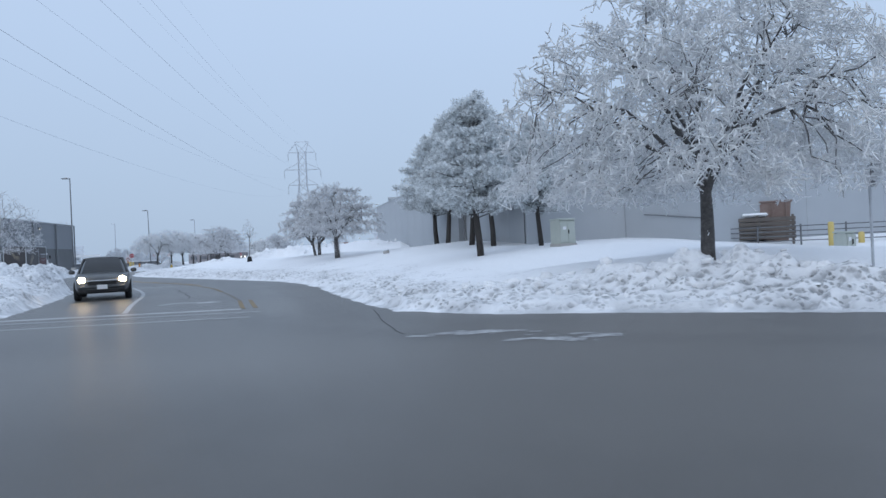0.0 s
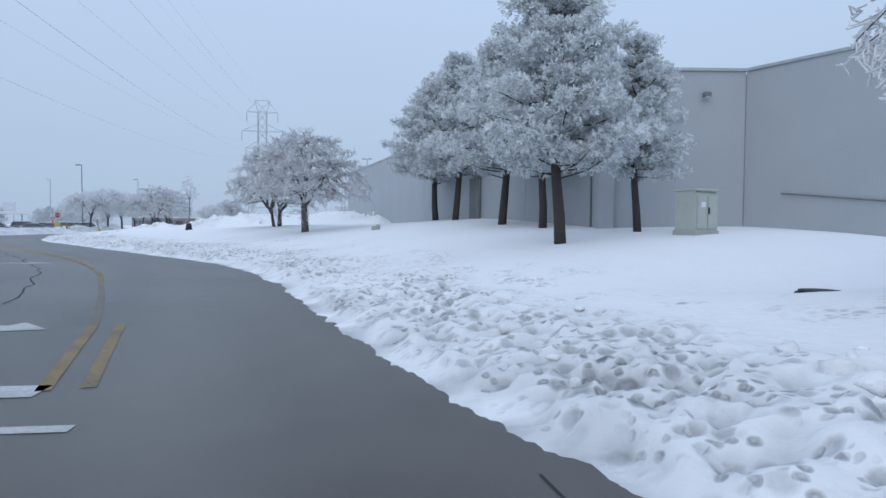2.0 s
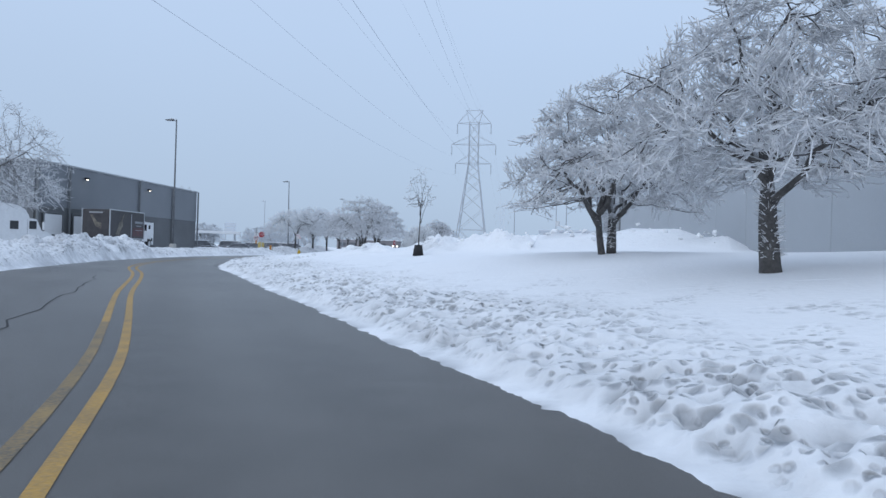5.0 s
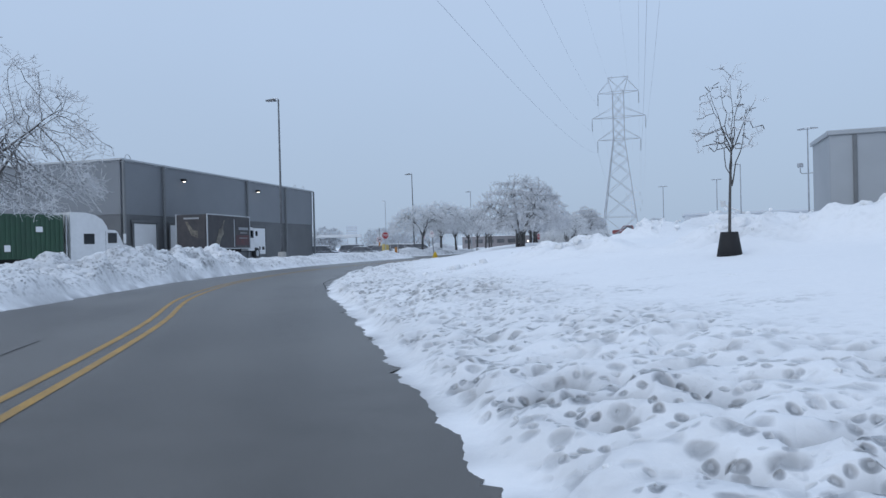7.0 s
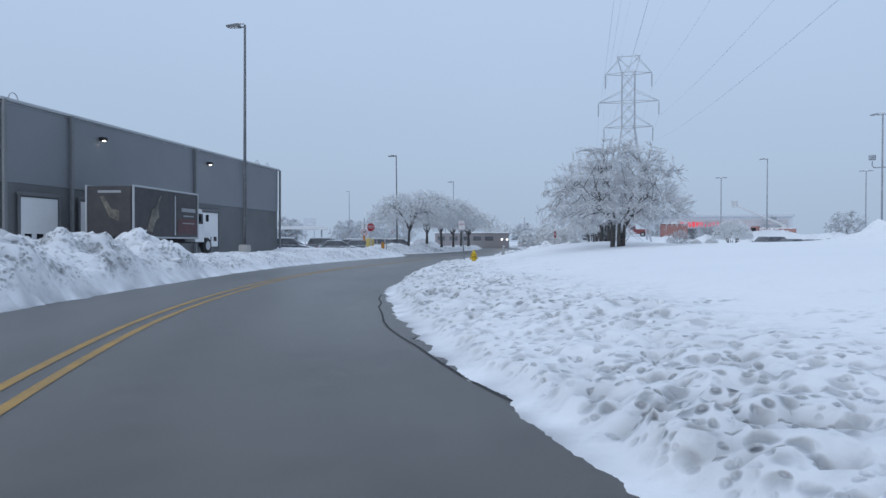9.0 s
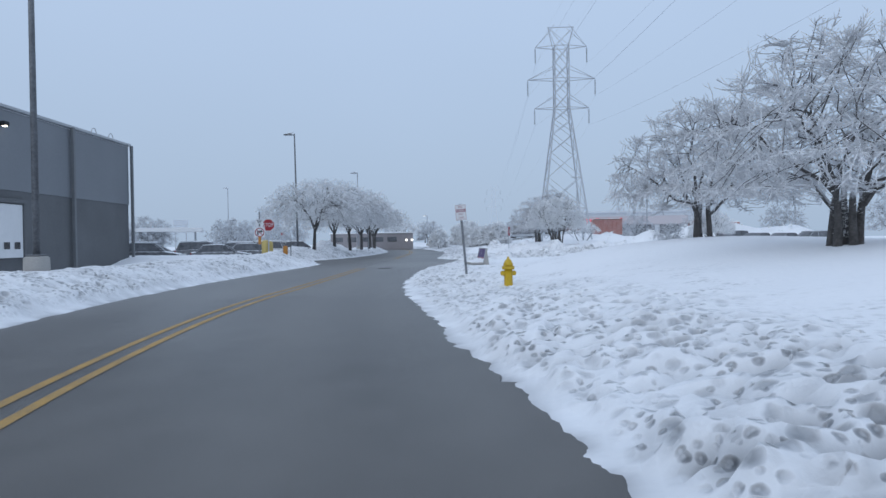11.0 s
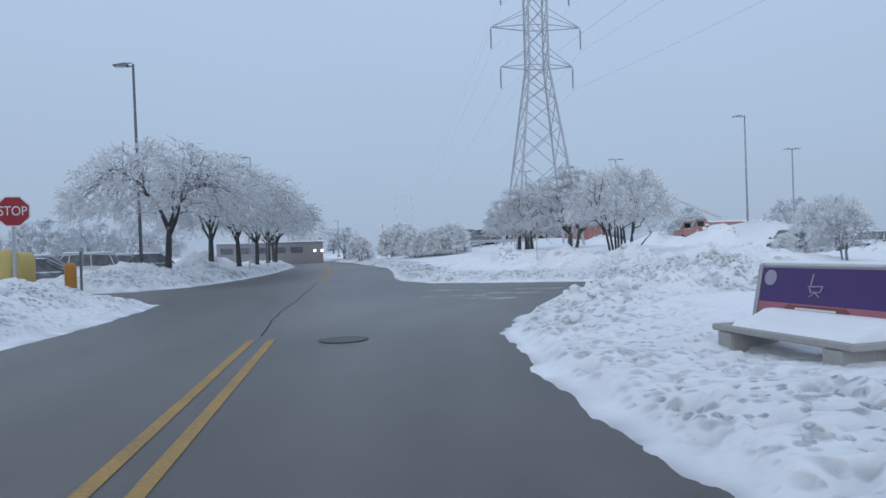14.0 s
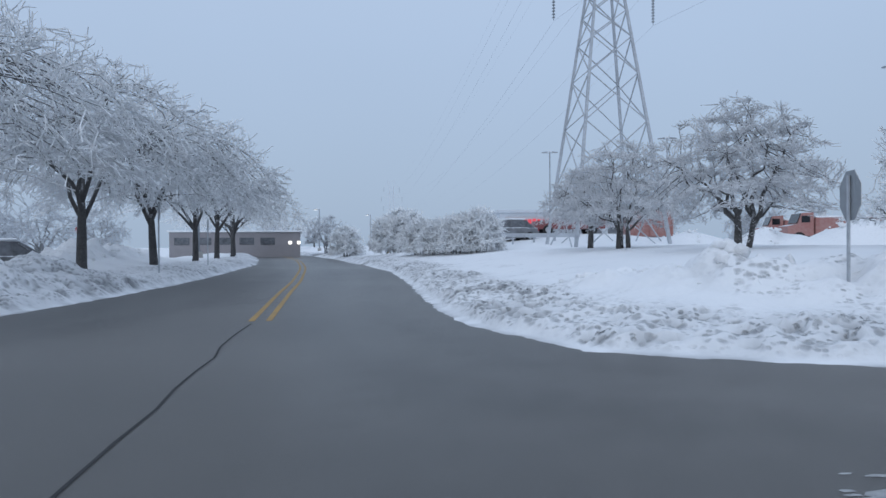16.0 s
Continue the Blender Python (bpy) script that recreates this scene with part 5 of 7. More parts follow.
bollard(17.9, 24.4, YELLOW_PLASTIC, 0.62, 0.11, "short yellow steel bollard by the yard gate")
bollard(-53.2, 102.7, YELLOW_PLASTIC, 1.02, 0.25, "stout yellow plastic bollard in the snow by the car park entry")
bollard(-53.4, 103.6, YELLOW_PLASTIC, 1.02, 0.25, "stout yellow plastic bollard in the snow by the car park entry")
bollard(-52.6, 104.3, ORANGE, 0.95, 0.15, "orange plastic bollard at the corner of the car park entry")


def utility_box(x, y, turn, w, d, h, label):
    z = ground_z(x, y)
    box = thing("utility_cabinet", label, "utility cabinet", pose(x, y, z - 0.05, 0, 0, turn), "utility cabinets")
    part("base", Shape().box((0, 0, 0.06), (w + 0.08, d + 0.08, 0.16), 0, 0.02), CONCRETE, box)
    body = part("body", Shape().prism([(-d / 2, 0.12), (d / 2, 0.12), (d / 2, h - 0.06), (-d / 2 + 0.08, h), (-d / 2, h - 0.12)], -w / 2, w / 2, Matrix.Rotation(radians(90), 4, "Z")), CABINET, box)
    part("lid", Shape().box((0, 0, h), (w + 0.06, d + 0.05, 0.06), 0, 0.02), CABINET, box)
    for s in (-1, 1):
        leaf = part("door", Shape().box((s * w / 4, -d / 2 - 0.012, h * 0.52), (w / 2 - 0.03, 0.02, h * 0.72), 0, 0.008), CABINET, box)
        part("hinge", Shape().box((s * (w / 2 - 0.04), -d / 2 - 0.03, h * 0.7), (0.03, 0.02, 0.10), 0, 0.004), TRIM, leaf)
    part("latch", Shape().box((0.03, -d / 2 - 0.035, h * 0.55), (0.04, 0.03, 0.16), 0, 0.006), RUBBER, box)
    part("warning_label", Shape().box((-w * 0.22, -d / 2 - 0.026, h * 0.68), (0.16, 0.006, 0.12), 0, 0.002), SIGN_WHITE, box)
    return box


utility_box(6.25, 24.4, 30, 0.76, 0.62, 1.10, "pale green electrical cabinet standing in snow on the lawn")
utility_box(14.6, 19.6, 32, 0.50, 0.42, 0.70, "pale green electrical cabinet near the yard fence")
stub = thing("lawn_marker", "small dark marker box poking out of the snow", "marker", pose(-2.46, 36.2, ground_z(-2.46, 36.2), 0, 0, 20))
part("block", Shape().box((0, 0, 0.06), (0.34, 0.2, 0.2), 0, 0.03), CONCRETE, stub)
part("cap", Shape().box((0.1, 0, 0.19), (0.14, 0.2, 0.08), 0, 0.02), TRIM, stub)


# ---- lamps along the road ----
def street_lamp(x, y, h, turn, label, lean=0.0, r=0.09, foot=True, heads=1, lit=False, z=None, paint=None):
    paint = paint or POLE
    zz = (ground_z(x, y) if z is None else z)
    top = thing("street_lamp", label, "street lamp", pose(x, y, zz, 0, lean, turn), "street lamps")
    h -= zz
    if foot:
        part("footing", Shape().tube([(0, 0, -0.4), (0, 0, 0.38), (0, 0, 0.42)], [0.32, 0.30, 0.26], 18), CONCRETE, top, "round concrete footing", True)
        part("base_plate", Shape().box((0, 0, 0.45), (0.36, 0.36, 0.05), 0, 0.01), paint, top)
    part("pole", Shape().tube([(0, 0, 0), (0, 0, h * 0.5), (0, 0, h)], [r, r * 0.85, r * 0.65], 10), paint, top, "", True)
    for s in ([1] if heads == 1 else [1, -1]):
        part("arm", Shape().tube([(0, 0, h - 0.12), (s * 0.35, 0, h - 0.08)], 0.035, 8), paint, top)
        head = part("lamp_head", Shape().prism([(s * 0.25, h - 0.12), (s * 0.95, h - 0.10), (s * 0.95, h - 0.03), (s * 0.3, h + 0.05)], -0.17, 0.17), paint, top)
        part("lens", Shape().box((s * 0.62, 0, h - 0.125), (0.5, 0.26, 0.03), 0, 0.01), STREET_LIT if lit else SIGN_WHITE, head)
    part("snow_cap", Shape().box((0.3 if heads == 1 else 0, 0, h + 0.07), (0.5, 0.2, 0.07), 0, 0.03), SNOW, top)
    return top


street_lamp(-47.9, 78.8, 12.4, 195, "tall dark street lamp on a round concrete footing")
street_lamp(-58.3, 119.5, 11.2, 185, "tall dark street lamp rising behind frosted trees", lean=0.8)
street_lamp(-62.8, 150.4, 11.0, 185, "tall dark street lamp rising behind frosted trees", paint=POLE_HAZED)
street_lamp(-106.3, 194.0, 13.7, 185, "tall far street lamp over the car park", r=0.11, paint=POLE_HAZED)
street_lamp(-17.8, 143.6, 12.0, 175, "tall dark car park lamp beyond snow piles", paint=POLE_HAZED)
flood = street_lamp(-10.9, 118.8, 12.7, 165, "tall car park lamp with two heads and lower floodlights", heads=2, paint=POLE_HAZED)
for s in (-1, 1):
    bracket = part("flood_bracket", Shape().tube([(0, 0, 7.5), (s * 0.6, 0, 7.5), (s * 0.75, 0, 7.7), (s * 0.75, 0, 8.1)], 0.05, 8), POLE_HAZED, flood)
    part("floodlight", Shape().box((s * 0.75, 0, 8.4), (0.55, 0.35, 0.45), 0, 0.06), POLE_HAZED, bracket)
street_lamp(-22.3, 172.3, 12.4, 175, "tall far car park lamp with two heads", heads=2, r=0.11, paint=POLE_HAZED)
street_lamp(-2.0, 168.0, 12.4, 175, "tall far car park lamp with two heads", heads=2, r=0.11, paint=POLE_HAZED)
street_lamp(-33.0, 182.0, 12.4, 175, "tall far car park lamp with two heads", heads=2, r=0.11, paint=POLE_HAZED)
street_lamp(-66.5, 212.0, 7.5, 185, "far lit street lamp at the road bend", lit=True, r=0.12, paint=POLE_HAZED)
street_lamp(-60.5, 232.0, 7.5, 185, "far lit street lamp at the road bend", lit=True, r=0.12, paint=POLE_HAZED)


# ---- signs ----
def lettering(text, size, mat, parent, place, turn_x=90, name="lettering", squeeze=1.0):
    cu = bpy.data.curves.new(name, "FONT")
    cu.body, cu.size, cu.extrude, cu.align_x, cu.align_y = text, size, 0.001, "CENTER", "CENTER"
    tmp = bpy.data.objects.new(name, cu)
    scene.collection.objects.link(tmp)
    bpy.context.view_layer.update()
    me = bpy.data.meshes.new_from_object(tmp.evaluated_get(bpy.context.evaluated_depsgraph_get()))
    bpy.data.objects.remove(tmp)
    me.materials.clear()
    me.materials.append(mat)
    ob = new(name, me)
    ob.parent = parent
    ob.matrix_local = Matrix.Translation(place) @ Matrix.Rotation(radians(turn_x), 4, "X") @ Matrix.Diagonal((squeeze, 1, 1, 1))
    return ob


def octagon(r, y0, y1):
    return Shape().prism([(r * math.cos(a), r * math.sin(a)) for a in (math.pi / 8 + k * math.pi / 4 for k in range(8))], y0, y1)


def sign_post(shape_height, parent, mat=STEEL, channel=True):
    s = Shape().box((0, 0.02, shape_height / 2 - 0.2), (0.07, 0.03, shape_height + 0.4), 0, 0.004)
    post = part("post", s, mat, parent)
    if channel:
        hole = mesh_of("hole", Shape().box((0, 0, 0), (0.014, 0.006, 0.03), 0, 0.002), RUBBER)
        for k in range(int(shape_height / 0.10)):
            ob = new("hole", hole)
            ob.parent = post
            ob.matrix_local = Matrix.Translation((0, 0.003, 0.05 + 0.10 * k))


def stop_sign(x, y, turn, top, label):
    z = ground_z(x, y)
    s = thing("stop_sign", label, "stop sign", pose(x, y, z, 0, 0, turn), "stop signs")
    h = top - z - 0.38
    sign_post(h + 0.3, s, channel=False)
    plate = part("plate", octagon(0.405, -0.012, -0.004).add([], []), SIGN_WHITE, s)
    plate.matrix_local = Matrix.Translation((0, 0, h))
    face = part("face", octagon(0.375, -0.016, -0.0125), SIGN_RED, plate)
    part("back", octagon(0.40, -0.003, 0.0), SIGN_BACK, plate)
    lettering("STOP", 0.33, SIGN_WHITE, plate, (0, -0.0185, 0.0), squeeze=0.78)
    return s


stop_sign(-52.9, 102.5, 24, 2.90, "red octagonal stop sign beside yellow bollards")
stop_sign(-84.1, 172.7, 29, 3.6, "small red stop sign far across the car park")
stop_sign(-38.85, 113.65, 80, 2.40, "stop sign on a steel post seen from behind")

nt = thing("no_turn_sign", "white no-turn sign below a small white notice on a short post", "road sign", pose(-52.75, 101.0, ground_z(-52.75, 101.0), 0, 0, 24))
nz = -ground_z(-52.75, 101.0)
part("post", Shape().box((0, 0.02, 1.0), (0.06, 0.04, 3.3), 0, 0.006), POLE, nt)
part("reflector", Shape().box((0, -0.01, nz + 1.55), (0.17, 0.03, 0.45), 0, 0.01), ORANGE, nt, "orange marker plate")
turn_plate = part("turn_plate", Shape().box((0, -0.01, nz + 2.04), (0.62, 0.012, 0.62), 0, 0.004), SIGN_WHITE, nt)
ring = Shape().tube([(0.25 * math.cos(a), -0.02, nz + 2.04 + 0.25 * math.sin(a)) for a in np.linspace(0, 2 * math.pi, 33)], 0.024, 6)
ring.bar((-0.17, -0.021, nz + 2.21), (0.17, -0.021, nz + 1.87), 0.022)
part("ring", ring, SIGN_RED, turn_plate)
arrow = Shape().box((-0.10, -0.018, nz + 2.0), (0.07, 0.004, 0.24), 0, 0.001).box((-0.01, -0.018, nz + 2.10), (0.2, 0.004, 0.07), 0, 0.001)
arrow.prism([(0.07, nz + 2.0), (0.19, nz + 2.10), (0.07, nz + 2.2)], -0.02, -0.016)
part("arrow", arrow, SIGN_BLACK, turn_plate)
notice = part("notice_plate", Shape().box((0, -0.01, nz + 2.60), (0.46, 0.012, 0.46), 0, 0.004), SIGN_WHITE, nt)
bars = Shape()
for k in range(3):
    bars.box((0, -0.018, nz + 2.76 - 0.06 * k), (0.34 - 0.06 * k, 0.004, 0.025), 0, 0.001)
bars.box((0, -0.018, nz + 2.49), (0.07, 0.004, 0.16), 0, 0.001)
part("print", bars, SIGN_BLACK, notice)

np_z = ground_z(-37.29, 82.83)
npk = thing("no_parking_sign", "leaning steel post with a white and red no parking sign", "parking sign", pose(-37.29, 82.83, np_z - 0.05, 0, -4.5, 8))
sign_post(2.42 - np_z, npk, SIGN_POST)
plate = part("plate", Shape().box((0, -0.012, 2.17 - np_z), (0.32, 0.008, 0.46), 0, 0.003), SIGN_WHITE, npk)
edge = Shape()
for cx, cz, sx, sz in ((0, 0.205, 0.29, 0.008), (0, -0.205, 0.29, 0.008), (-0.142, 0, 0.008, 0.41), (0.142, 0, 0.008, 0.41)):
    edge.box((cx, -0.018, 2.17 - np_z + cz), (sx, 0.003, sz), 0, 0.001)
part("border", edge, PRINT_DULL, plate)
part("band", Shape().box((0, -0.0175, 2.222 - np_z), (0.27, 0.003, 0.088), 0, 0.001), PRINT_DULL, plate)
for k, word in enumerate(("NO", "PARKING", "ANY", "TIME")):
    lettering(word, 0.088, SIGN_WHITE if k == 1 else PRINT_DULL, plate, (0, -0.0195, 2.325 - np_z - 0.103 * k), squeeze=0.62 if k == 1 else 0.85)

for x, y, top, lab in ((-55.5, 127.7, 2.9, "thin steel post with a narrow sign plate in the snow"), (-57.3, 137.4, 2.7, "thin steel post with a narrow sign plate in the snow")):
    sp = thing("roadside_sign", lab, "road sign", pose(x, y, ground_z(x, y), 0, 0, 110), "roadside signs")
    h = top - ground_z(x, y)
    part("post", Shape().tube([(0, 0, -0.3), (0, 0, h)], 0.03, 6), STEEL, sp)
    part("plate", Shape().box((0, -0.04, h - 0.25), (0.45, 0.01, 0.6), 0, 0.004), SIGN_BACK, sp)
edge_z = ground_z(-52.0, 103.8)
sp = thing("roadside_sign", "short dark sign post beside the orange bollard", "road sign", pose(-52.0, 103.8, edge_z, 0, 0, 115), "roadside signs")
part("post", Shape().box((0, 0, 0.6 - edge_z / 2), (0.06, 0.06, 1.8 - edge_z), 0, 0.006), POLE, sp)
part("plate", Shape().box((0, -0.04, 1.35 - edge_z), (0.40, 0.012, 0.50), 0, 0.004), SIGN_BACK, sp)
post_z = ground_z(10.5, 11.2)
sp = thing("roadside_sign", "tall thin steel sign post near the corner", "road sign", pose(10.5, 11.2, post_z, 0, 0, 80), "roadside signs")
part("post", Shape().tube([(0, 0, -0.3), (0, 0, 2.5 - post_z)], 0.03, 6), STEEL, sp)
part("plate", Shape().box((0, -0.04, 2.3 - post_z), (0.3, 0.01, 0.45), 0, 0.004), SIGN_BACK, sp)

# ---- hydrants ----
def hydrant(x, y, label, z, sc=1.0, mat=HYDRANT):
    h = thing("fire_hydrant", label, "fire hydrant", pose(x, y, z, 0, 0, 200) @ Matrix.Scale(sc, 4), "hydrants")
    part("barrel", Shape().tube([(0, 0, -0.2), (0, 0, 0.04), (0, 0, 0.05), (0, 0, 0.50)], [0.15, 0.15, 0.105, 0.10], 20), mat, h, "", True)
    part("flange", Shape().tube([(0, 0, 0.50), (0, 0, 0.56)], 0.15, 20), mat, h)
    part("bonnet", Shape().tube([(0, 0, 0.56), (0, 0, 0.64), (0, 0, 0.71), (0, 0, 0.75)], [0.12, 0.11, 0.075, 0.035], 20), mat, h, "", True)
    part("nut", Shape().tube([(0, 0, 0.74), (0, 0, 0.80)], 0.025, 5), mat, h)
    part("pumper_cap", Shape().tube([(0, -0.09, 0.36), (0, -0.19, 0.36), (0, -0.22, 0.36)], [0.075, 0.085, 0.04], 14), mat, h)
    for s in (-1, 1):
        part("hose_cap", Shape().tube([(s * 0.09, 0, 0.40), (s * 0.17, 0, 0.40), (s * 0.19, 0, 0.40)], [0.055, 0.06, 0.03], 12), mat, h)
    bolts = Shape()
    for k in range(8):
        a = 2 * math.pi * k / 8
        bolts.tube([(0.13 * math.cos(a), 0.13 * math.sin(a), 0.49), (0.13 * math.cos(a), 0.13 * math.sin(a), 0.575)], 0.012, 6)
    part("bolt_ring", bolts, mat, h)


hydrant(-35.83, 80.0, "yellow fire hydrant standing in roadside snow", ground_z(-35.83, 80.0) - 0.05)
hydrant(-51.0, 168.0, "small far yellow fire hydrant in the snow", ground_z(-51.0, 168.0) - 0.05, 1.0)

# ---- bench with a poster ----
bench_m = pose(-38.35, 93.2, ground_z(-38.5, 93.2) - 0.25, 0, 0, math.degrees(math.atan2(-1.6, 0.5)))
bench = thing("advert_bench", "concrete bench with a purple poster backrest, seat covered in snow", "bench", bench_m)
for s in (-0.68, 0.68):
    part("leg", Shape().prism([(-0.48, 0.0), (0.12, 0.0), (0.12, 0.42), (-0.48, 0.42)], s - 0.1, s + 0.1, Matrix.Rotation(radians(90), 4, "Z")), CONCRETE, bench, "concrete bench leg")
part("seat", Shape().box((0, -0.22, 0.46), (1.78, 0.52, 0.07), 0, 0.015), CONCRETE, bench)
part("seat_snow", Shape().prism([(-0.44, 0.49), (0.05, 0.49), (0.08, 0.66), (-0.02, 0.655), (-0.18, 0.585), (-0.38, 0.545)], -0.86, 0.62, Matrix.Rotation(radians(90), 4, "Z")), SNOW, bench, "snow drifted on the seat")
for s in (-0.84, 0.84):
    part("back_support", Shape().prism([(0.02, 0.0), (0.34, 0.0), (0.26, 0.70), (0.20, 1.06), (0.14, 0.70), (0.06, 0.46)], s - 0.05, s + 0.05, Matrix.Rotation(radians(90), 4, "Z")), CONCRETE, bench)
tilt = Matrix.Translation((0, 0.06, 0.46)) @ Matrix.Rotation(radians(-12), 4, "X")
back = part("backrest", Shape().box((0, 0.02, 0.33), (1.78, 0.06, 0.66), 0, 0.012), CONCRETE, bench)
back.matrix_local = tilt
part("poster", Shape().box((0, -0.016, 0.34), (1.66, 0.012, 0.58), 0, 0.003), PURPLE, back, "purple poster")
part("poster_band", Shape().box((0, -0.0245, 0.20), (1.66, 0.004, 0.12), 0, 0.001), PINK, back)
emblem = Shape().disc((-0.70, -0.025, 0.52), 0.085, 20, (0, 1, 0), 0.004)
part("emblem", emblem, PRINT_PALE, back, "round pale emblem")
ban = Shape().prism([(-0.45, 0.21), (-0.38, 0.26), (-0.38, 0.245), (0.28, 0.245), (0.28, 0.26), (0.35, 0.21), (0.28, 0.16), (0.28, 0.175), (-0.38, 0.175), (-0.38, 0.16)], -0.034, -0.027)
part("arrow_band", ban, CAR_RED, back)
part("print", Shape().box((-0.05, -0.036, 0.21), (0.5, 0.003, 0.02), 0, 0.001), SIGN_WHITE, back)
chair = Shape().bar((-0.13, -0.025, 0.57), (-0.15, -0.025, 0.44), 0.007).bar((-0.18, -0.025, 0.44), (0.0, -0.025, 0.45), 0.008).bar((-0.16, -0.025, 0.43), (-0.14, -0.025, 0.38), 0.007)
chair.bar((0.0, -0.025, 0.45), (-0.03, -0.025, 0.385), 0.007).bar((-0.15, -0.025, 0.39), (-0.03, -0.025, 0.39), 0.006).bar((-0.09, -0.025, 0.385), (-0.15, -0.025, 0.34), 0.006).bar((-0.09, -0.025, 0.385), (-0.03, -0.025, 0.34), 0.006)
part("chair_drawing", chair, PRINT_PALE, back, "pale outline drawing on the poster")
for s in (-1, 1):
    part("frame_strip", Shape().box((s * 0.86, -0.022, 0.34), (0.05, 0.03, 0.64), 0, 0.006), TRIM, back)
part("backrest_cap", Shape().box((0, 0.02, 0.68), (1.8, 0.09, 0.05), 0, 0.02), SNOW, back)


# ---- the grey industrial hall by the lorry yard ----
hall = thing("industrial_hall", "long grey metal-clad hall with a charcoal base and dock doors", "building")
H0, H1, HS = Vector((-56.1, 71.8, 0)), Vector((-62.2, 102.1, 0)), Vector((-116.0, 59.8, 0))
hd = (H1 - H0).normalized()
ht = math.atan2(hd.y, hd.x)
length = (H1 - H0).length
sd = (HS - H0).normalized()
st = math.atan2(sd.y, sd.x)
HN = H1 + (HS - H0)


def along(k, z=0.0, out=0.0):
    return H0 + hd * k + Vector((hd.y, -hd.x, 0)) * out + Vector((0, 0, z))


for a, b in ((H0, H1), (H0, HS), (H1, HN)):
    d = b - a
    tt = math.atan2(d.y, d.x)
    inward = Vector((-d.y, d.x, 0)).normalized() * (1 if a is H0 and b is H1 else (-1 if a is H0 else 1)) * 0.2
    mid = (a + b) / 2 + inward
    part("upper_wall", Shape().box((mid.x, mid.y, 5.9), (d.length - 0.4, 0.3, 3.8), tt, 0.01), CLAD, hall)
    part("lower_wall", Shape().box((mid.x, mid.y, 1.75), (d.length - 0.5, 0.24, 4.5), tt, 0.01), CLAD_LOW, hall)
    part("roof_edge", Shape().box((mid.x, mid.y, 7.86), (d.length + 0.1, 0.42, 0.14), tt, 0.01), TRIM, hall)
for k in (0.05, 4.35, 16.4, 24.0, length - 0.1):
    p = along(k, 3.9, 0.12)
    part("downpipe", Shape().box(p, (0.18, 0.16, 7.8), ht, 0.02), PANEL_DARK, hall)
part("roof", Shape().add([H0 + Vector((0, 0, 7.7)), H1 + Vector((0, 0, 7.7)), HN + Vector((0, 0, 7.7)), HS + Vector((0, 0, 7.7))], [(0, 1, 2, 3)]), SNOW, hall)
for k in (2.2, 6.2, 10.0, 18.4):
    dd = part("dock_door", Shape().box((0, 0, 2.1), (2.4, 0.12, 2.5), 0, 0.02), DOCK, hall, "white dock door with small panes")
    dd.matrix_local = Matrix.Translation(along(k, 0, 0.02)) @ Matrix.Rotation(ht, 4, "Z")
    for x in (-0.75, 0, 0.75):
        part("pane", Shape().box((x, -0.07, 1.42), (0.42, 0.03, 0.32), 0, 0.02), GLASS, dd)
    for x in (-1.3, 1.3):
        part("dock_seal", Shape().box((x, -0.08, 2.1), (0.16, 0.10, 2.8), 0, 0.03), CLAD_LOW, dd)
    part("door_head", Shape().box((0, -0.08, 3.5), (2.9, 0.10, 0.2), 0, 0.03), CLAD_LOW, dd)
for k in (6.6, 18.1):
    wl_ = part("wall_lamp", Shape().box((0, -0.2, 0), (0.36, 0.34, 0.2), 0, 0.03), RUBBER, hall)
    wl_.matrix_local = Matrix.Translation(along(k, 6.95, 0.05)) @ Matrix.Rotation(ht, 4, "Z")
    part("lens", Shape().box((0, -0.25, -0.11), (0.18, 0.16, 0.05), 0, 0.02), WALL_LAMP, wl_)
vent = along(10.0, 7.7, -6)
part("roof_vent", Shape().tube([vent, vent + Vector((0, 0, 0.9)), vent + Vector((0, 0, 1.0))], [0.75, 0.75, 0.6], 18), DOCK, hall)
for k in (1.0, 27.0, 29.0):
    p = along(k, 7.9, -0.3)
    part("roof_ladder_hoop", Shape().tube([p + Vector((0.3 * math.cos(a) * hd.x, 0.3 * math.cos(a) * hd.y, 0.4 * math.sin(a))) for a in np.linspace(0, math.pi, 9)], 0.025, 6), TRIM, hall)


# ---- vehicles ----
def wheel(parent, x, y, r, w, name="wheel"):
    tyre = part(name, Shape().tube([(x, y - w / 2, r), (x, y - w * 0.35, r), (x, y + w * 0.35, r), (x, y + w / 2, r)], [r * 0.9, r, r, r * 0.9], 20), RUBBER, parent, "", True)
    s = 1 if y > 0 else -1
    part("rim", Shape().tube([(x, y + s * w * 0.3, r), (x, y + s * w * 0.53, r)], [r * 0.62, r * 0.55], 14), TRIM, tyre)


def loft(stations):
    """A skin over cross-sections that all have the same number of points, closed at both ends."""
    n = len(stations[0])
    verts = [p for ring in stations for p in ring]
    faces = [(r * n + i, r * n + i + 1, (r + 1) * n + i + 1, (r + 1) * n + i) for r in range(len(stations) - 1) for i in range(n - 1)]
    faces += [(r * n + n - 1, r * n, (r + 1) * n, (r + 1) * n + n - 1) for r in range(len(stations) - 1)]
    return Shape().add(verts, faces + [tuple(range(n))[::-1], tuple(range((len(stations) - 1) * n, len(stations) * n))])


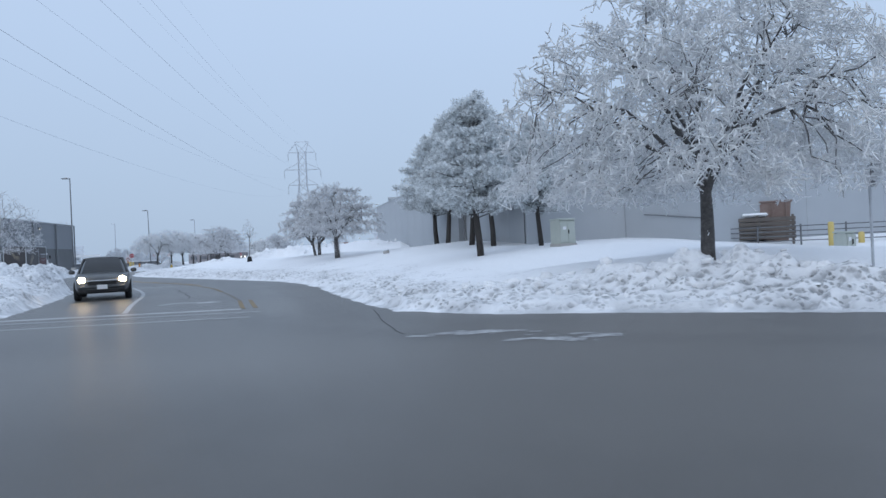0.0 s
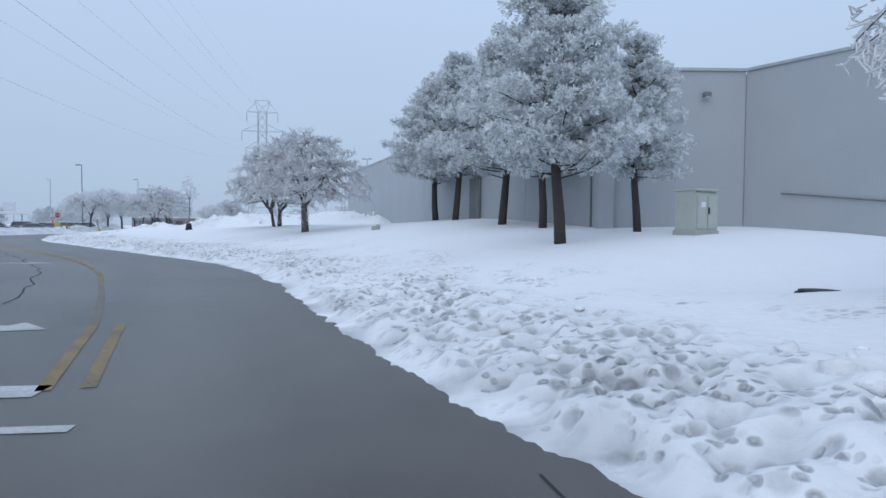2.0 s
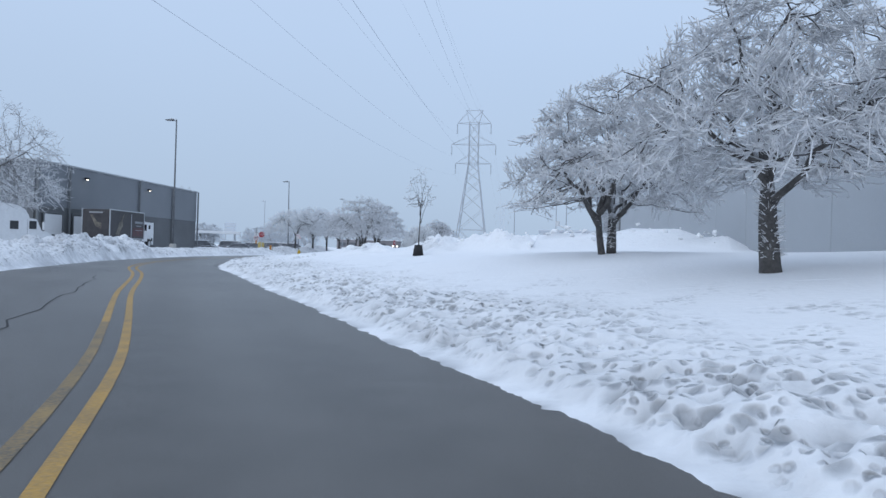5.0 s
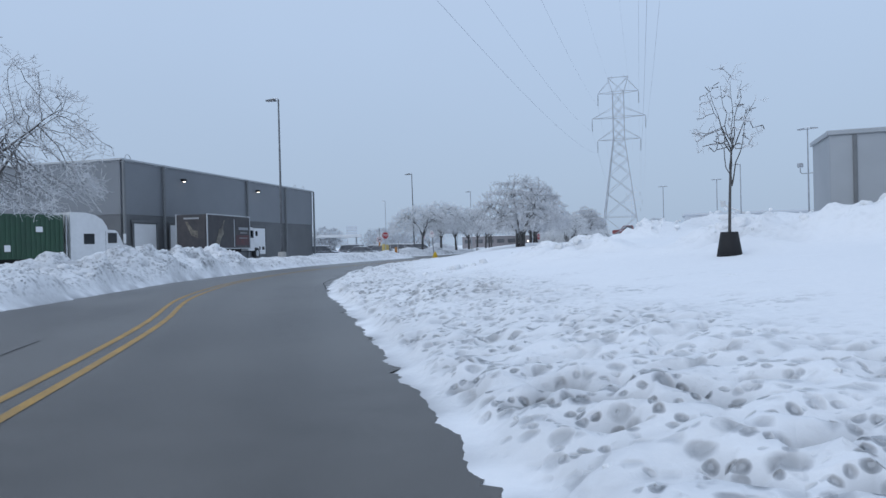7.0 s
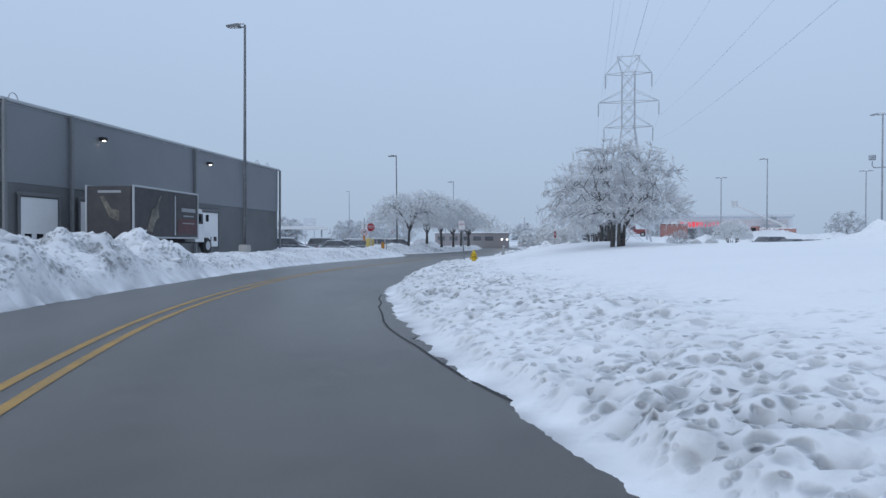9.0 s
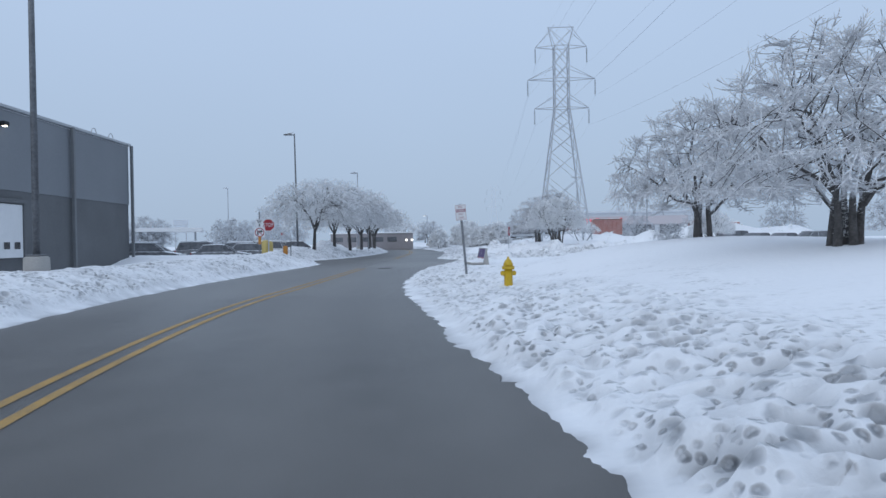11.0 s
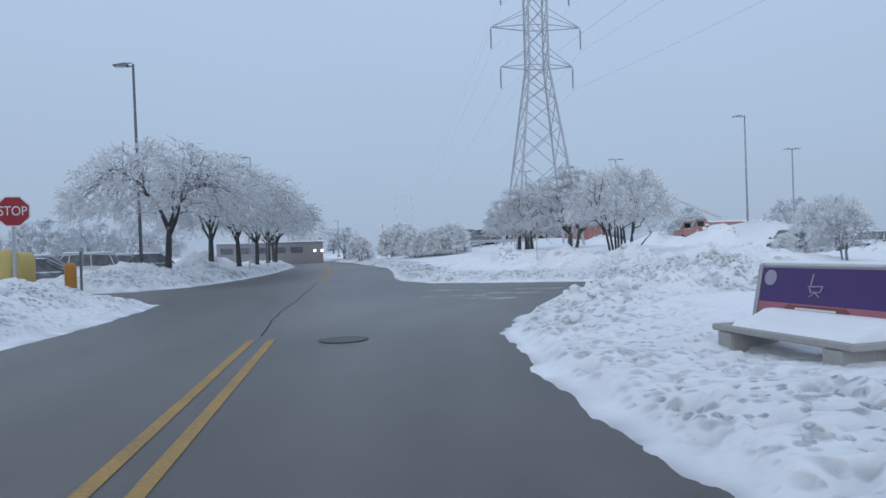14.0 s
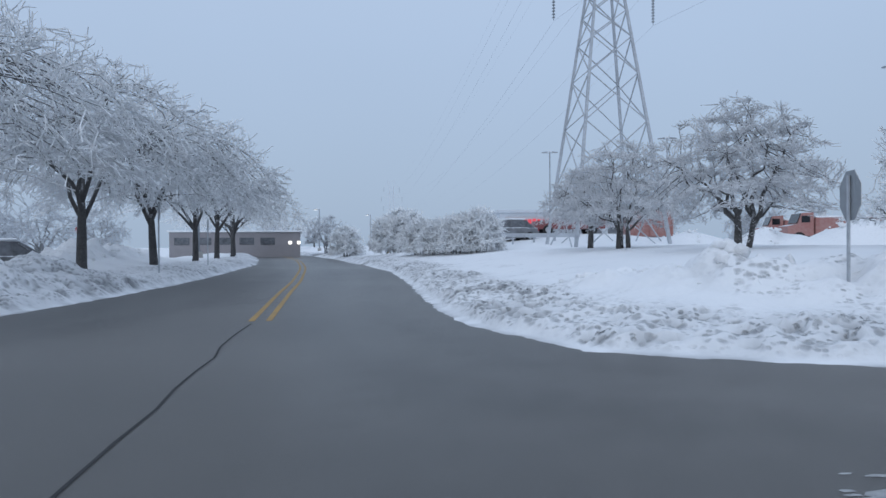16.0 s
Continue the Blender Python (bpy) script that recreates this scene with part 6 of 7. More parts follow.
def car(name, paint, m, label, tall=1.5, length=4.5, width=1.8, van=False, lit=False, group="parked cars", category="car", snow=False):
    """A car that faces +x: a rounded body, a glazed cabin drawn in towards a domed roof."""
    root = thing(name, label, category, m, group)
    L, w = length / 2, width / 2
    belt = tall * 0.62
    top = [(-L, belt - 0.22), (-L + 0.06, belt - 0.04), (-L + 0.35, belt), (-L * 0.4, belt + 0.01), (0.1, belt), (L - 1.25, belt - 0.01), (L - 0.95, belt - 0.05), (L - 0.5, belt - 0.13),
           (L - 0.2, belt - 0.22), (L - 0.05, belt - 0.34), (L, belt - 0.46)]
    rings = []
    for x, z in top:
        q = w * (1 - 0.16 * abs(x / L) ** 5)
        low = 0.22 + 0.10 * abs(x / L) ** 8
        rings.append([(x, -q * 0.90, low), (x, -q * 0.99, 0.42), (x, -q, min(0.62, z - 0.05)), (x, -q * 0.975, z - 0.06), (x, -q * 0.90, z - 0.005), (x, -q * 0.5, z + 0.035), (x, 0, z + 0.05),
                      (x, q * 0.5, z + 0.035), (x, q * 0.90, z - 0.005), (x, q * 0.975, z - 0.06), (x, q, min(0.62, z - 0.05)), (x, q * 0.99, 0.42), (x, q * 0.90, low)])
    part("body", loft(rings), paint, root, "", True)
    f0, f1 = L - 1.10, L - (1.80 if van else 1.95)
    r0, r1 = -L + (0.10 if van else 0.35), -L + (0.42 if van else 0.95)
    cab = []
    for k in range(5):
        s = k / 4
        z = belt - 0.03 + (tall - 0.06 - belt + 0.03) * s
        q = (w - 0.09) * (1 - s) + (w - 0.27) * s - 0.02 * s * (1 - s)
        xf, xr = f0 + (f1 - f0) * s + 0.05 * s * (1 - s) * 4, r0 + (r1 - r0) * s
        cab.append([(xr, -q * 0.9, z), (xr - 0.05, 0, z), (xr, q * 0.9, z), (xr + 0.15, q, z), (xf - 0.25, q, z), (xf, q * 0.85, z), (xf + 0.09, 0, z), (xf, -q * 0.85, z), (xf - 0.25, -q, z), (xr + 0.15, -q, z)])
    part("glazing", loft(cab), GLASS if lit else GLASS_PALE, root, "dark car windows")
    roof = []
    for s in (0, 0.06, 0.3, 0.6, 0.9, 1):
        x = r1 - 0.06 + (f1 + 0.08 - r1) * s
        z = tall - 0.075 + 0.05 * math.sin(math.pi * min(max(s, 0.08), 0.92))
        q = (w - 0.25) * (0.93 if s in (0, 1) else 1)
        roof.append([(x, -q, z - 0.05), (x, -q * 0.97, z), (x, -q * 0.6, z + 0.03), (x, 0, z + 0.04), (x, q * 0.6, z + 0.03), (x, q * 0.97, z), (x, q, z - 0.05)])
    part("roof", loft(roof), paint, root, "", True)
    if snow:
        part("roof_snow", Shape().box(((f1 + r1) / 2, 0, tall + 0.03), (f1 - r1 - 0.1, 2 * w - 0.62, 0.09), 0, 0.04), SNOW, root, "snow lying on the roof")
    for s in (-1, 1):
        for x0, x1, z1 in ((f0 - 0.2, f1 - 0.16, tall - 0.07), (0.12, 0.05, tall - 0.06), (-0.95, -0.90, tall - 0.06), (r0 + 0.12, r1 + 0.08, tall - 0.07)):
            part("pillar", Shape().bar((x0, s * (w - 0.085), belt - 0.03), (x1, s * (w - 0.265), z1), 0.035), paint, root)
        for x in (L - 0.85, -L + 0.8):
            wheel(root, x, s * (w - 0.10), 0.34, 0.23)
        part("headlight", Shape().tube([(L - 0.22, s * (w - 0.27), 0.70), (L - 0.07, s * (w - 0.27), 0.70)], [0.13, 0.11], 14), HEADLIGHT if lit else SIGN_WHITE, root)
        part("tail_light", Shape().box((-L + 0.07, s * (w - 0.22), belt - 0.16), (0.1, 0.2, 0.22), 0, 0.03), SIGN_RED, root)
        part("mirror", Shape().box((L - 1.35, s * (w + 0.10), belt + 0.05), (0.12, 0.20, 0.15), 0, 0.04), paint, root)
        part("fog_lamp", Shape().tube([(L - 0.10, s * (w - 0.36), 0.40), (L - 0.03, s * (w - 0.36), 0.40)], 0.05, 10), CHROME, root)
    part("grille", Shape().box((L - 0.04, 0, 0.60), (0.10, width * 0.50, 0.15), 0, 0.03), RUBBER, root)
    part("grille_bar", Shape().box((L - 0.005, 0, 0.685), (0.07, width * 0.58, 0.04), 0, 0.012), CHROME, root)
    part("lower_intake", Shape().box((L - 0.03, 0, 0.34), (0.08, width * 0.56, 0.13), 0, 0.03), RUBBER, root)
    part("bumper", Shape().box((L - 0.05, 0, 0.47), (0.18, width * 0.84, 0.14), 0, 0.06), paint, root)
    part("number_plate", Shape().box((L + 0.05, 0, 0.47), (0.015, 0.32, 0.15), 0, 0.004), SIGN_WHITE, root)
    return root


car("car", CAR_DARK, pose(-11.3, 22.0, 0.0, 0, 0, -62), "dark grey estate car with lit headlamps on the wet road", 1.54, 4.6, 1.80, True, True, "cars on the road")
LOT = [(-66.5, 111.0, CAR_BLACK, 30, "black"), (-64.0, 113.6, CAR_GREY, 32, "dark grey"), (-70.0, 113.0, CAR_BLACK, 200, "black"), (-61.5, 116.4, CAR_BLACK, 28, "black"), (-62.0, 119.8, CAR_WHITE, 200, "white"), (-60.6, 110.4, CAR_GREY, 30, "dark grey"),
       (-73.5, 114.5, CAR_SILVER, 25, "silver"), (-77.0, 116.5, CAR_GREY, 205, "dark grey"), (-66.0, 122.0, CAR_SILVER, 24, "silver"), (-70.0, 121.5, CAR_GREY, 200, "dark grey"), (-59.2, 112.8, CAR_BLACK, 30, "black"), (-64.5, 107.0, CAR_BLACK, 32, "black"), (-69.0, 106.5, CAR_GREY, 32, "dark grey"),
       (-63.4, 124.6, CAR_BLACK, 35, "black"), (-66.0, 129.6, CAR_WHITE, 200, "white"), (-63.0, 130.6, CAR_BLACK, 38, "black")]
for x, y, paint, turn, word in LOT:
    car("car", paint, pose(x, y, min(ground_z(x, y), 0.0) - 0.06, 0, 0, turn), word + " car parked behind a snow bank", 1.5 + 0.1 * (turn % 3), 4.5, 1.8, turn % 4 == 0, False, snow=turn % 3 > 0)
for x, y, paint, turn, word, van in ((-12.6, 129.2, CAR_SILVER, 200, "silver people carrier", True), (-14.6, 131.6, CAR_BLACK, 222, "black car", False), (-16.6, 133.0, CAR_GREY, 224, "dark grey car", False), (-18.6, 134.4, CAR_BLACK, 224, "black off-road car", True)):
    car("car", paint, pose(x, y, ground_z(x, y) - 0.02, 0, 0, turn), word + " parked beyond snow piles", 1.7 if van else 1.5, 4.9 if van else 4.5, 1.9, van)
for x, y, paint, turn, word in ((-41.4, 156.0, CAR_SILVER, 15, "silver"), (-40.6, 152.4, CAR_GREY, 200, "dark grey")):
    car("car", paint, pose(x, y, ground_z(x, y) - 0.02, 0, 0, turn), word + " car with snow on it near the store", 1.6, 4.4, 1.85, turn < 90, snow=True)


def box_truck(m):
    t = thing("box_truck", "dark box lorry with printed sides parked by the docks", "lorry", m)
    part("cargo_box", Shape().box((-1.2, 0, 2.15), (6.2, 2.45, 2.5), 0, 0.04), TRUCK_SIDE, t)
    frame_ = Shape()
    for x in (-4.3, 1.9):
        for s in (-1, 1):
            frame_.box((x, s * 1.22, 2.15), (0.09, 0.09, 2.56), 0, 0.02)
    for s in (-1, 1):
        frame_.box((-1.2, s * 1.22, 3.4), (6.3, 0.09, 0.09), 0, 0.02).box((-1.2, s * 1.22, 0.92), (6.3, 0.09, 0.09), 0, 0.02)
    part("corner_trim", frame_, TRIM, t)
    shard = [(-3.3, 1.25), (-2.7, 1.2), (-2.45, 1.7), (-2.1, 2.0), (-2.2, 2.5), (-1.85, 3.1), (-2.1, 2.95), (-2.45, 2.4), (-2.75, 2.35), (-2.9, 1.9)]
    part("side_picture", Shape().prism(shard, -1.242, -1.232), PRINT, t, "pale printed picture")
    part("side_panel", Shape().box((0.75, -1.235, 1.55), (2.1, 0.01, 0.8), 0, 0.003), TRUCK_RED, t, "dark red printed panel")
    part("door_strip", Shape().box((-0.55, -1.24, 2.1), (0.10, 0.012, 2.1), 0, 0.003), TRIM, t)
    for z, wd, hh in ((2.45, 1.5, 0.20), (2.12, 1.1, 0.07), (1.72, 1.3, 0.05)):
        part("print", Shape().box((0.85, -1.244, z), (wd, 0.006, hh), 0, 0.002), SIGN_BACK, t)
    part("rear_door", Shape().box((-4.315, 0, 2.15), (0.03, 2.2, 2.3), 0, 0.01), TRUCK_SIDE, t)
    part("rear_picture", Shape().prism([(-0.5, 1.7), (0.0, 1.9), (0.5, 2.9), (0.3, 2.9), (-0.1, 2.3), (-0.5, 2.2)], 4.328, 4.338, Matrix.Rotation(radians(90), 4, "Z")), PRINT, t)
    part("rear_print", Shape().box((-4.335, 0, 3.12), (0.01, 1.2, 0.12), 0, 0.002), SIGN_BACK, t)
    part("cab", Shape().prism([(1.95, 0.7), (3.0, 0.7), (3.0, 1.55), (2.75, 2.6), (1.95, 2.65)], -1.05, 1.05), CAR_WHITE, t, "white lorry cab")
    part("cab_window", Shape().box((2.55, -1.06, 2.05), (0.6, 0.02, 0.6), 0, 0.02).box((2.55, 1.06, 2.05), (0.6, 0.02, 0.6), 0, 0.02).box((2.92, 0, 2.1), (0.06, 1.8, 0.7), 0, 0.02), GLASS, t)
    part("bonnet", Shape().prism([(3.0, 0.7), (4.1, 0.75), (4.1, 1.25), (3.0, 1.5)], -0.9, 0.9), CAR_WHITE, t)
    part("chassis", Shape().box((-0.4, 0, 0.75), (8.0, 0.9, 0.25), 0, 0.03), RUBBER, t)
    part("rear_bumper", Shape().box((-4.4, 0, 0.65), (0.12, 2.3, 0.14), 0, 0.02), TRIM, t)
    for s in (-1, 1):
        wheel(t, 3.4, s * 0.95, 0.48, 0.3)
        wheel(t, -2.9, s * 0.95, 0.48, 0.5)
        part("mirror", Shape().box((2.9, s * 1.3, 2.1), (0.08, 0.18, 0.4), 0, 0.03), RUBBER, t)
    return t


box_truck(pose(-53.5, 78.7, 0.50, 0, 0, 104))


def semi_truck(m):
    t = thing("articulated_lorry", "white tractor unit coupled to a green container trailer", "lorry", m)
    cont = part("container", Shape().box((-7.2, 0, 2.35), (11.0, 2.44, 2.5), 0, 0.03), GREEN_BOX, t, "green steel container")
    for s in (-1, 1):
        ribs_ = Shape()
        for k in range(44):
            ribs_.box((-12.6 + 0.25 * k, s * 1.24, 2.35), (0.12, 0.05, 2.3), 0, 0.01)
        part("corrugation", ribs_, GREEN_BOX, cont)
    part("print", Shape().box((-3.0, -1.275, 2.75), (0.35, 0.01, 0.3), 0, 0.002), SIGN_WHITE, cont)
    part("print", Shape().box((-4.6, -1.275, 1.7), (0.3, 0.01, 0.35), 0, 0.002), SIGN_WHITE, cont)
    part("trailer_frame", Shape().box((-6.6, 0, 0.98), (11.4, 1.1, 0.25), 0, 0.03), RUBBER, t)
    part("sleeper_cab", Shape().prism([(-1.3, 0.8), (1.75, 0.8), (1.75, 1.95), (1.45, 2.62), (1.30, 2.72), (0.86, 2.76), (0.80, 2.98), (0.55, 3.35), (0.15, 3.62), (-0.4, 3.76), (-1.3, 3.78)], -1.15, 1.15), CAR_WHITE, t, "white sleeper cab with a roof fairing")
    part("bonnet", Shape().prism([(1.7, 0.75), (2.9, 0.7), (3.0, 1.1), (2.85, 1.45), (2.4, 1.72), (1.7, 1.93)], -0.92, 0.92), CAR_WHITE, t)
    for px, py, pz, pw in ((1.12, -1.16, 2.25, 0.55), (-0.25, -1.16, 2.2, 0.62), (1.12, 1.16, 2.25, 0.55), (-0.25, 1.16, 2.2, 0.62)):
        part("side_window", Shape().box((px, py, pz), (pw, 0.02, 0.62), 0, 0.02), GLASS, t)
    part("windscreen", Shape().prism([(1.74, 2.0), (1.78, 2.02), (1.49, 2.64), (1.45, 2.60)], -1.0, 1.0), GLASS, t)
    part("grille", Shape().box((2.97, 0, 1.05), (0.06, 1.0, 0.6), 0, 0.03), CHROME, t)
    for s in (-1, 1):
        part("door_seam", Shape().box((0.72, s * 1.152, 1.75), (0.02, 0.012, 1.8), 0, 0.003), PANEL_DARK, t)
        part("mirror", Shape().box((1.75, s * 1.42, 2.2), (0.12, 0.2, 0.6), 0, 0.04), CAR_WHITE, t)
        part("exhaust_stack", Shape().tube([(-1.45, s * 0.95, 0.8), (-1.45, s * 0.95, 3.6)], 0.07, 10), CHROME, t)
        part("headlight", Shape().box((2.82, s * 0.8, 1.0), (0.2, 0.28, 0.2), 0, 0.05), HEADLIGHT, t)
        for x in (2.1, -1.9, -3.1, -11.2, -12.4):
            wheel(t, x, s * 0.98, 0.5, 0.35)
    return t


semi_truck(pose(-53.0, 66.6, -0.05, 0, 0, 78))


def work_truck(m, boom, label):
    t = thing("work_truck", label, "lorry", m, "orange trucks")
    part("cab", Shape().prism([(1.4, 0.6), (3.2, 0.6), (3.2, 1.35), (2.5, 1.5), (2.2, 2.3), (1.4, 2.35)], -1.05, 1.05), TRUCK_ORANGE, t)
    part("cab_window", Shape().box((1.95, -1.06, 1.85), (0.6, 0.02, 0.5), 0, 0.02).box((1.95, 1.06, 1.85), (0.6, 0.02, 0.5), 0, 0.02).prism([(2.50, 1.56), (2.55, 1.58), (2.26, 2.28), (2.22, 2.26)], -0.9, 0.9), GLASS, t)
    part("service_body", Shape().box((-1.0, 0, 1.35), (4.6, 2.3, 1.2), 0, 0.05), TRUCK_ORANGE, t)
    part("locker_doors", Shape().box((-2.2, -1.16, 1.3), (1.2, 0.02, 0.9), 0, 0.01).box((-0.7, -1.16, 1.3), (1.2, 0.02, 0.9), 0, 0.01).box((0.6, -1.16, 1.3), (1.0, 0.02, 0.9), 0, 0.01), RUST, t)
    part("chassis", Shape().box((0, 0, 0.6), (6.2, 0.9, 0.25), 0, 0.03), RUBBER, t)
    for s in (-1, 1):
        wheel(t, 2.4, s * 0.95, 0.45, 0.3)
        wheel(t, -1.9, s * 0.95, 0.45, 0.45)
    part("snow_cover", Shape().box((-1.0, 0, 2.0), (4.5, 2.2, 0.14), 0, 0.06), SNOW, t)
    if boom:
        part("turret", Shape().tube([(-1.8, 0, 1.9), (-1.8, 0, 2.7)], [0.4, 0.3], 12), CAR_WHITE, t)
        arm = part("boom", Shape().tube([(-1.6, 0, 2.6), (4.6, 0, 5.6)], [0.18, 0.12], 8), CAR_WHITE, t, "white folding boom")
        part("bucket", Shape().tube([(4.9, 0, 5.35), (4.9, 0, 6.35)], [0.38, 0.45], 10), CAR_WHITE, arm)
    return t


for x, y, turn, boom, lab in ((-16.6, 153.2, 172, False, "orange works truck with snow on its bonnet and body"), (-16.0, 158.6, 168, True, "orange bucket truck with its white boom raised")):
    work_truck(pose(x, y, ground_z(x, y), 0, 0, turn), boom, lab)
box_z = ground_z(-29.4, 156.2)
skip_box = thing("steel_container", "rust-orange steel container in snow by the store", "container", pose(-29.4, 156.2, box_z, 0, 0, 6))
part("body", Shape().box((0, 0, 1.05), (3.8, 2.2, 2.1), 0, 0.04), TRUCK_ORANGE, skip_box)
for k in range(7):
    part("rib", Shape().box((-1.8 + 0.6 * k, -1.13, 1.05), (0.10, 0.08, 2.06), 0, 0.015), TRUCK_ORANGE, skip_box)
part("top_rail", Shape().box((0, -1.13, 2.08), (3.9, 0.12, 0.12), 0, 0.02), RUST, skip_box)
part("snow_cover", Shape().box((0, 0, 2.12), (3.6, 2.0, 0.12), 0, 0.06), SNOW, skip_box)
pick_z = ground_z(-35.6, 155.8)
pickup = thing("pickup_truck", "dull red pickup truck parked in snow by the store", "pickup truck", pose(-35.6, 155.8, pick_z, 0, 0, 184))
part("body", Shape().prism([(-2.75, 0.45), (2.7, 0.45), (2.75, 0.85), (2.6, 1.08), (1.5, 1.16), (-2.75, 1.16)], -0.95, 0.95), CAR_RED, pickup)
part("cab", Shape().prism([(-0.75, 1.1), (1.5, 1.1), (0.85, 1.80), (-0.60, 1.82)], -0.82, 0.82), CAR_RED, pickup)
part("cab_window", Shape().prism([(-0.58, 1.2), (1.18, 1.2), (0.75, 1.68), (-0.48, 1.70)], -0.835, 0.835), GLASS_PALE, pickup)
part("load_bed_cover", Shape().box((-1.75, 0, 1.19), (1.85, 1.75, 0.08), 0, 0.03), SNOW, pickup, "snow lying on the load bed")
for x in (-1.75, 1.75):
    for s in (-1, 1):
        wheel(pickup, x, s * 0.86, 0.38, 0.26)
barrier = thing("guard_rail", "low grey guard rail in snow before parked cars", "guard rail", pose(-39.0, 149.6, ground_z(-39.0, 149.6), 0, 0, 8))
part("beam", Shape().box((0, 0, 0.5), (6.6, 0.08, 0.28), 0, 0.03), STEEL, barrier)
for k in range(5):
    part("post", Shape().box((-3.0 + 1.5 * k, 0.08, 0.2), (0.12, 0.12, 0.9), 0, 0.01), STEEL, barrier)


# ---- the power line ----
def lattice_tower(x, y, z, turn, label, steel):
    t = thing("lattice_pylon", label, "pylon", pose(x, y, z, 0, 0, turn), "pylons")
    half = lambda h: 3.0 + (0.85 - 3.0) * min(1, h / 16.8)
    lev = [0.0, 4.6, 8.3, 11.3, 13.6, 15.3, 16.8, 18.6, 20.3, 22.2, 24.2]
    for sx in (-1, 1):
        for sy in (-1, 1):
            leg = Shape().tube([(sx * 3.0, sy * 3.0, 0), (sx * 0.85, sy * 0.85, 16.8), (sx * 0.85, sy * 0.85, 24.2)], [0.13, 0.10, 0.08], 4)
            part("leg", leg, steel, t)
    for a, b in zip(lev[:-1], lev[1:]):
        wa, wb = half(a), half(b)
        for face in range(4):
            c, s = math.cos(face * math.pi / 2), math.sin(face * math.pi / 2)
            r = lambda u, v, h: (u * c - v * s, u * s + v * c, h)
            part("brace", Shape().bar(r(-wa, wa, a), r(wb, wb, b), 0.045), steel, t)
            part("brace", Shape().bar(r(wa, wa, a), r(-wb, wb, b), 0.045), steel, t)
            if b in (4.6, 16.8, 20.3, 24.2):
                part("crossbar", Shape().bar(r(-wb, wb, b), r(wb, wb, b), 0.05), steel, t)
    for h, reach in ((16.8, 3.27), (20.3, 4.06), (24.2, 3.1)):
        for s in (-1, 1):
            arm = Shape()
            tip = (s * reach, 0, h)
            for v in (-0.85, 0.85):
                arm.bar((s * 0.85, v, h), tip, 0.05)
                arm.bar((s * 0.85, v * 0.9, h + 1.5 if h < 24 else h + 2.5), tip, 0.035)
            arm.bar((s * 0.85, -0.85, h), (s * 0.85, 0.85, h), 0.045)
            crossarm = part("crossarm", arm, steel, t)
            ins = Shape()
            for k in range(9):
                ins.tube([(s * reach, 0, h - 0.2 - 0.19 * k), (s * reach, 0, h - 0.30 - 0.19 * k)], [0.05, 0.11], 8)
            ins.bar((s * reach, 0, h), (s * reach, 0, h - 2.0), 0.025)
            part("insulator", ins, INSULATOR, crossarm)
    top = Shape()
    for sx in (-1, 1):
        for sy in (-1, 1):
            top.bar((sx * 0.85, sy * 0.85, 24.2), (sx * 1.55, 0, 26.6), 0.05)
            top.bar((sx * 0.85, sy * 0.85, 24.2), (-sx * 1.55, 0, 26.6), 0.03)
    top.bar((-1.6, 0, 26.6), (1.6, 0, 26.6), 0.06)
    part("peak_frame", top, steel, t)
    foot = Shape()
    for sx in (-1, 1):
        for sy in (-1, 1):
            foot.tube([(sx * 3.0, sy * 3.0, -0.6), (sx * 3.0, sy * 3.0, 0.25)], 0.35, 10)
    part("footings", foot, CONCRETE, t)
    return t


PY = Vector((-35.1, 145.3, 0.5))
line_dir = Vector((0.15, -0.989, 0))
arm_dir = Vector((0.989, 0.15, 0))
towers = [PY + line_dir * (220.0 * k) for k in (1, 0, -1)]
lattice_tower(PY.x, PY.y, 0.5, 8.6, "tall grey steel lattice pylon rimed with frost", STEEL)
lattice_tower(towers[2].x, towers[2].y, 0.5, 8.6, "far grey steel lattice pylon paled by haze", STEEL_HAZED)
lattice_tower(towers[0].x, towers[0].y, 0.5, 8.6, "steel lattice pylon at the other end of the span", STEEL)
for a, b in ((towers[1], towers[0]), (towers[1], towers[2])):
    for off, h, r in ((-3.27, 14.75, 0.008), (3.27, 14.75, 0.008), (-4.06, 18.25, 0.008), (4.06, 18.25, 0.008), (-3.1, 22.15, 0.008), (3.1, 22.15, 0.008), (-1.55, 26.6, 0.006), (1.55, 26.6, 0.006)):
        pts = []
        for k in range(41):
            f = k / 40
            p = a.lerp(b, f) + arm_dir * off
            pts.append((p.x, p.y, 0.5 + h - 6.3 * 4 * f * (1 - f)))
        tagged(new("power_cable", mesh_of("power_cable", Shape().tube(pts, r, 5), CABLE)), "thin rimed overhead power cable sagging between pylons", "cable", "power cables")

# ---- far buildings ----
store = thing("store_building", "low pale store with a lit red sign on its front", "building", pose(-12.6, 256.6, 0.0, 0, 0, 6) @ Matrix.Scale(2.3, 4))
part("wall", Shape().box((-3.0, 0, 1.75), (14.0, 9.0, 3.9), 0, 0.05), STORE_WALL, store)
part("roof_edge", Shape().box((-3.0, 0, 3.75), (14.4, 9.4, 0.3), 0, 0.05), STORE_WALL, store)
part("fascia", Shape().box((-3.0, -4.56, 2.75), (13.0, 0.12, 1.0), 0, 0.03), STORE_BAND, store)
for k in range(4):
    part("shop_window", Shape().box((-7.5 + 3.0 * k, -4.54, 1.5), (2.4, 0.1, 1.9), 0, 0.02), GLASS_PALE, store)
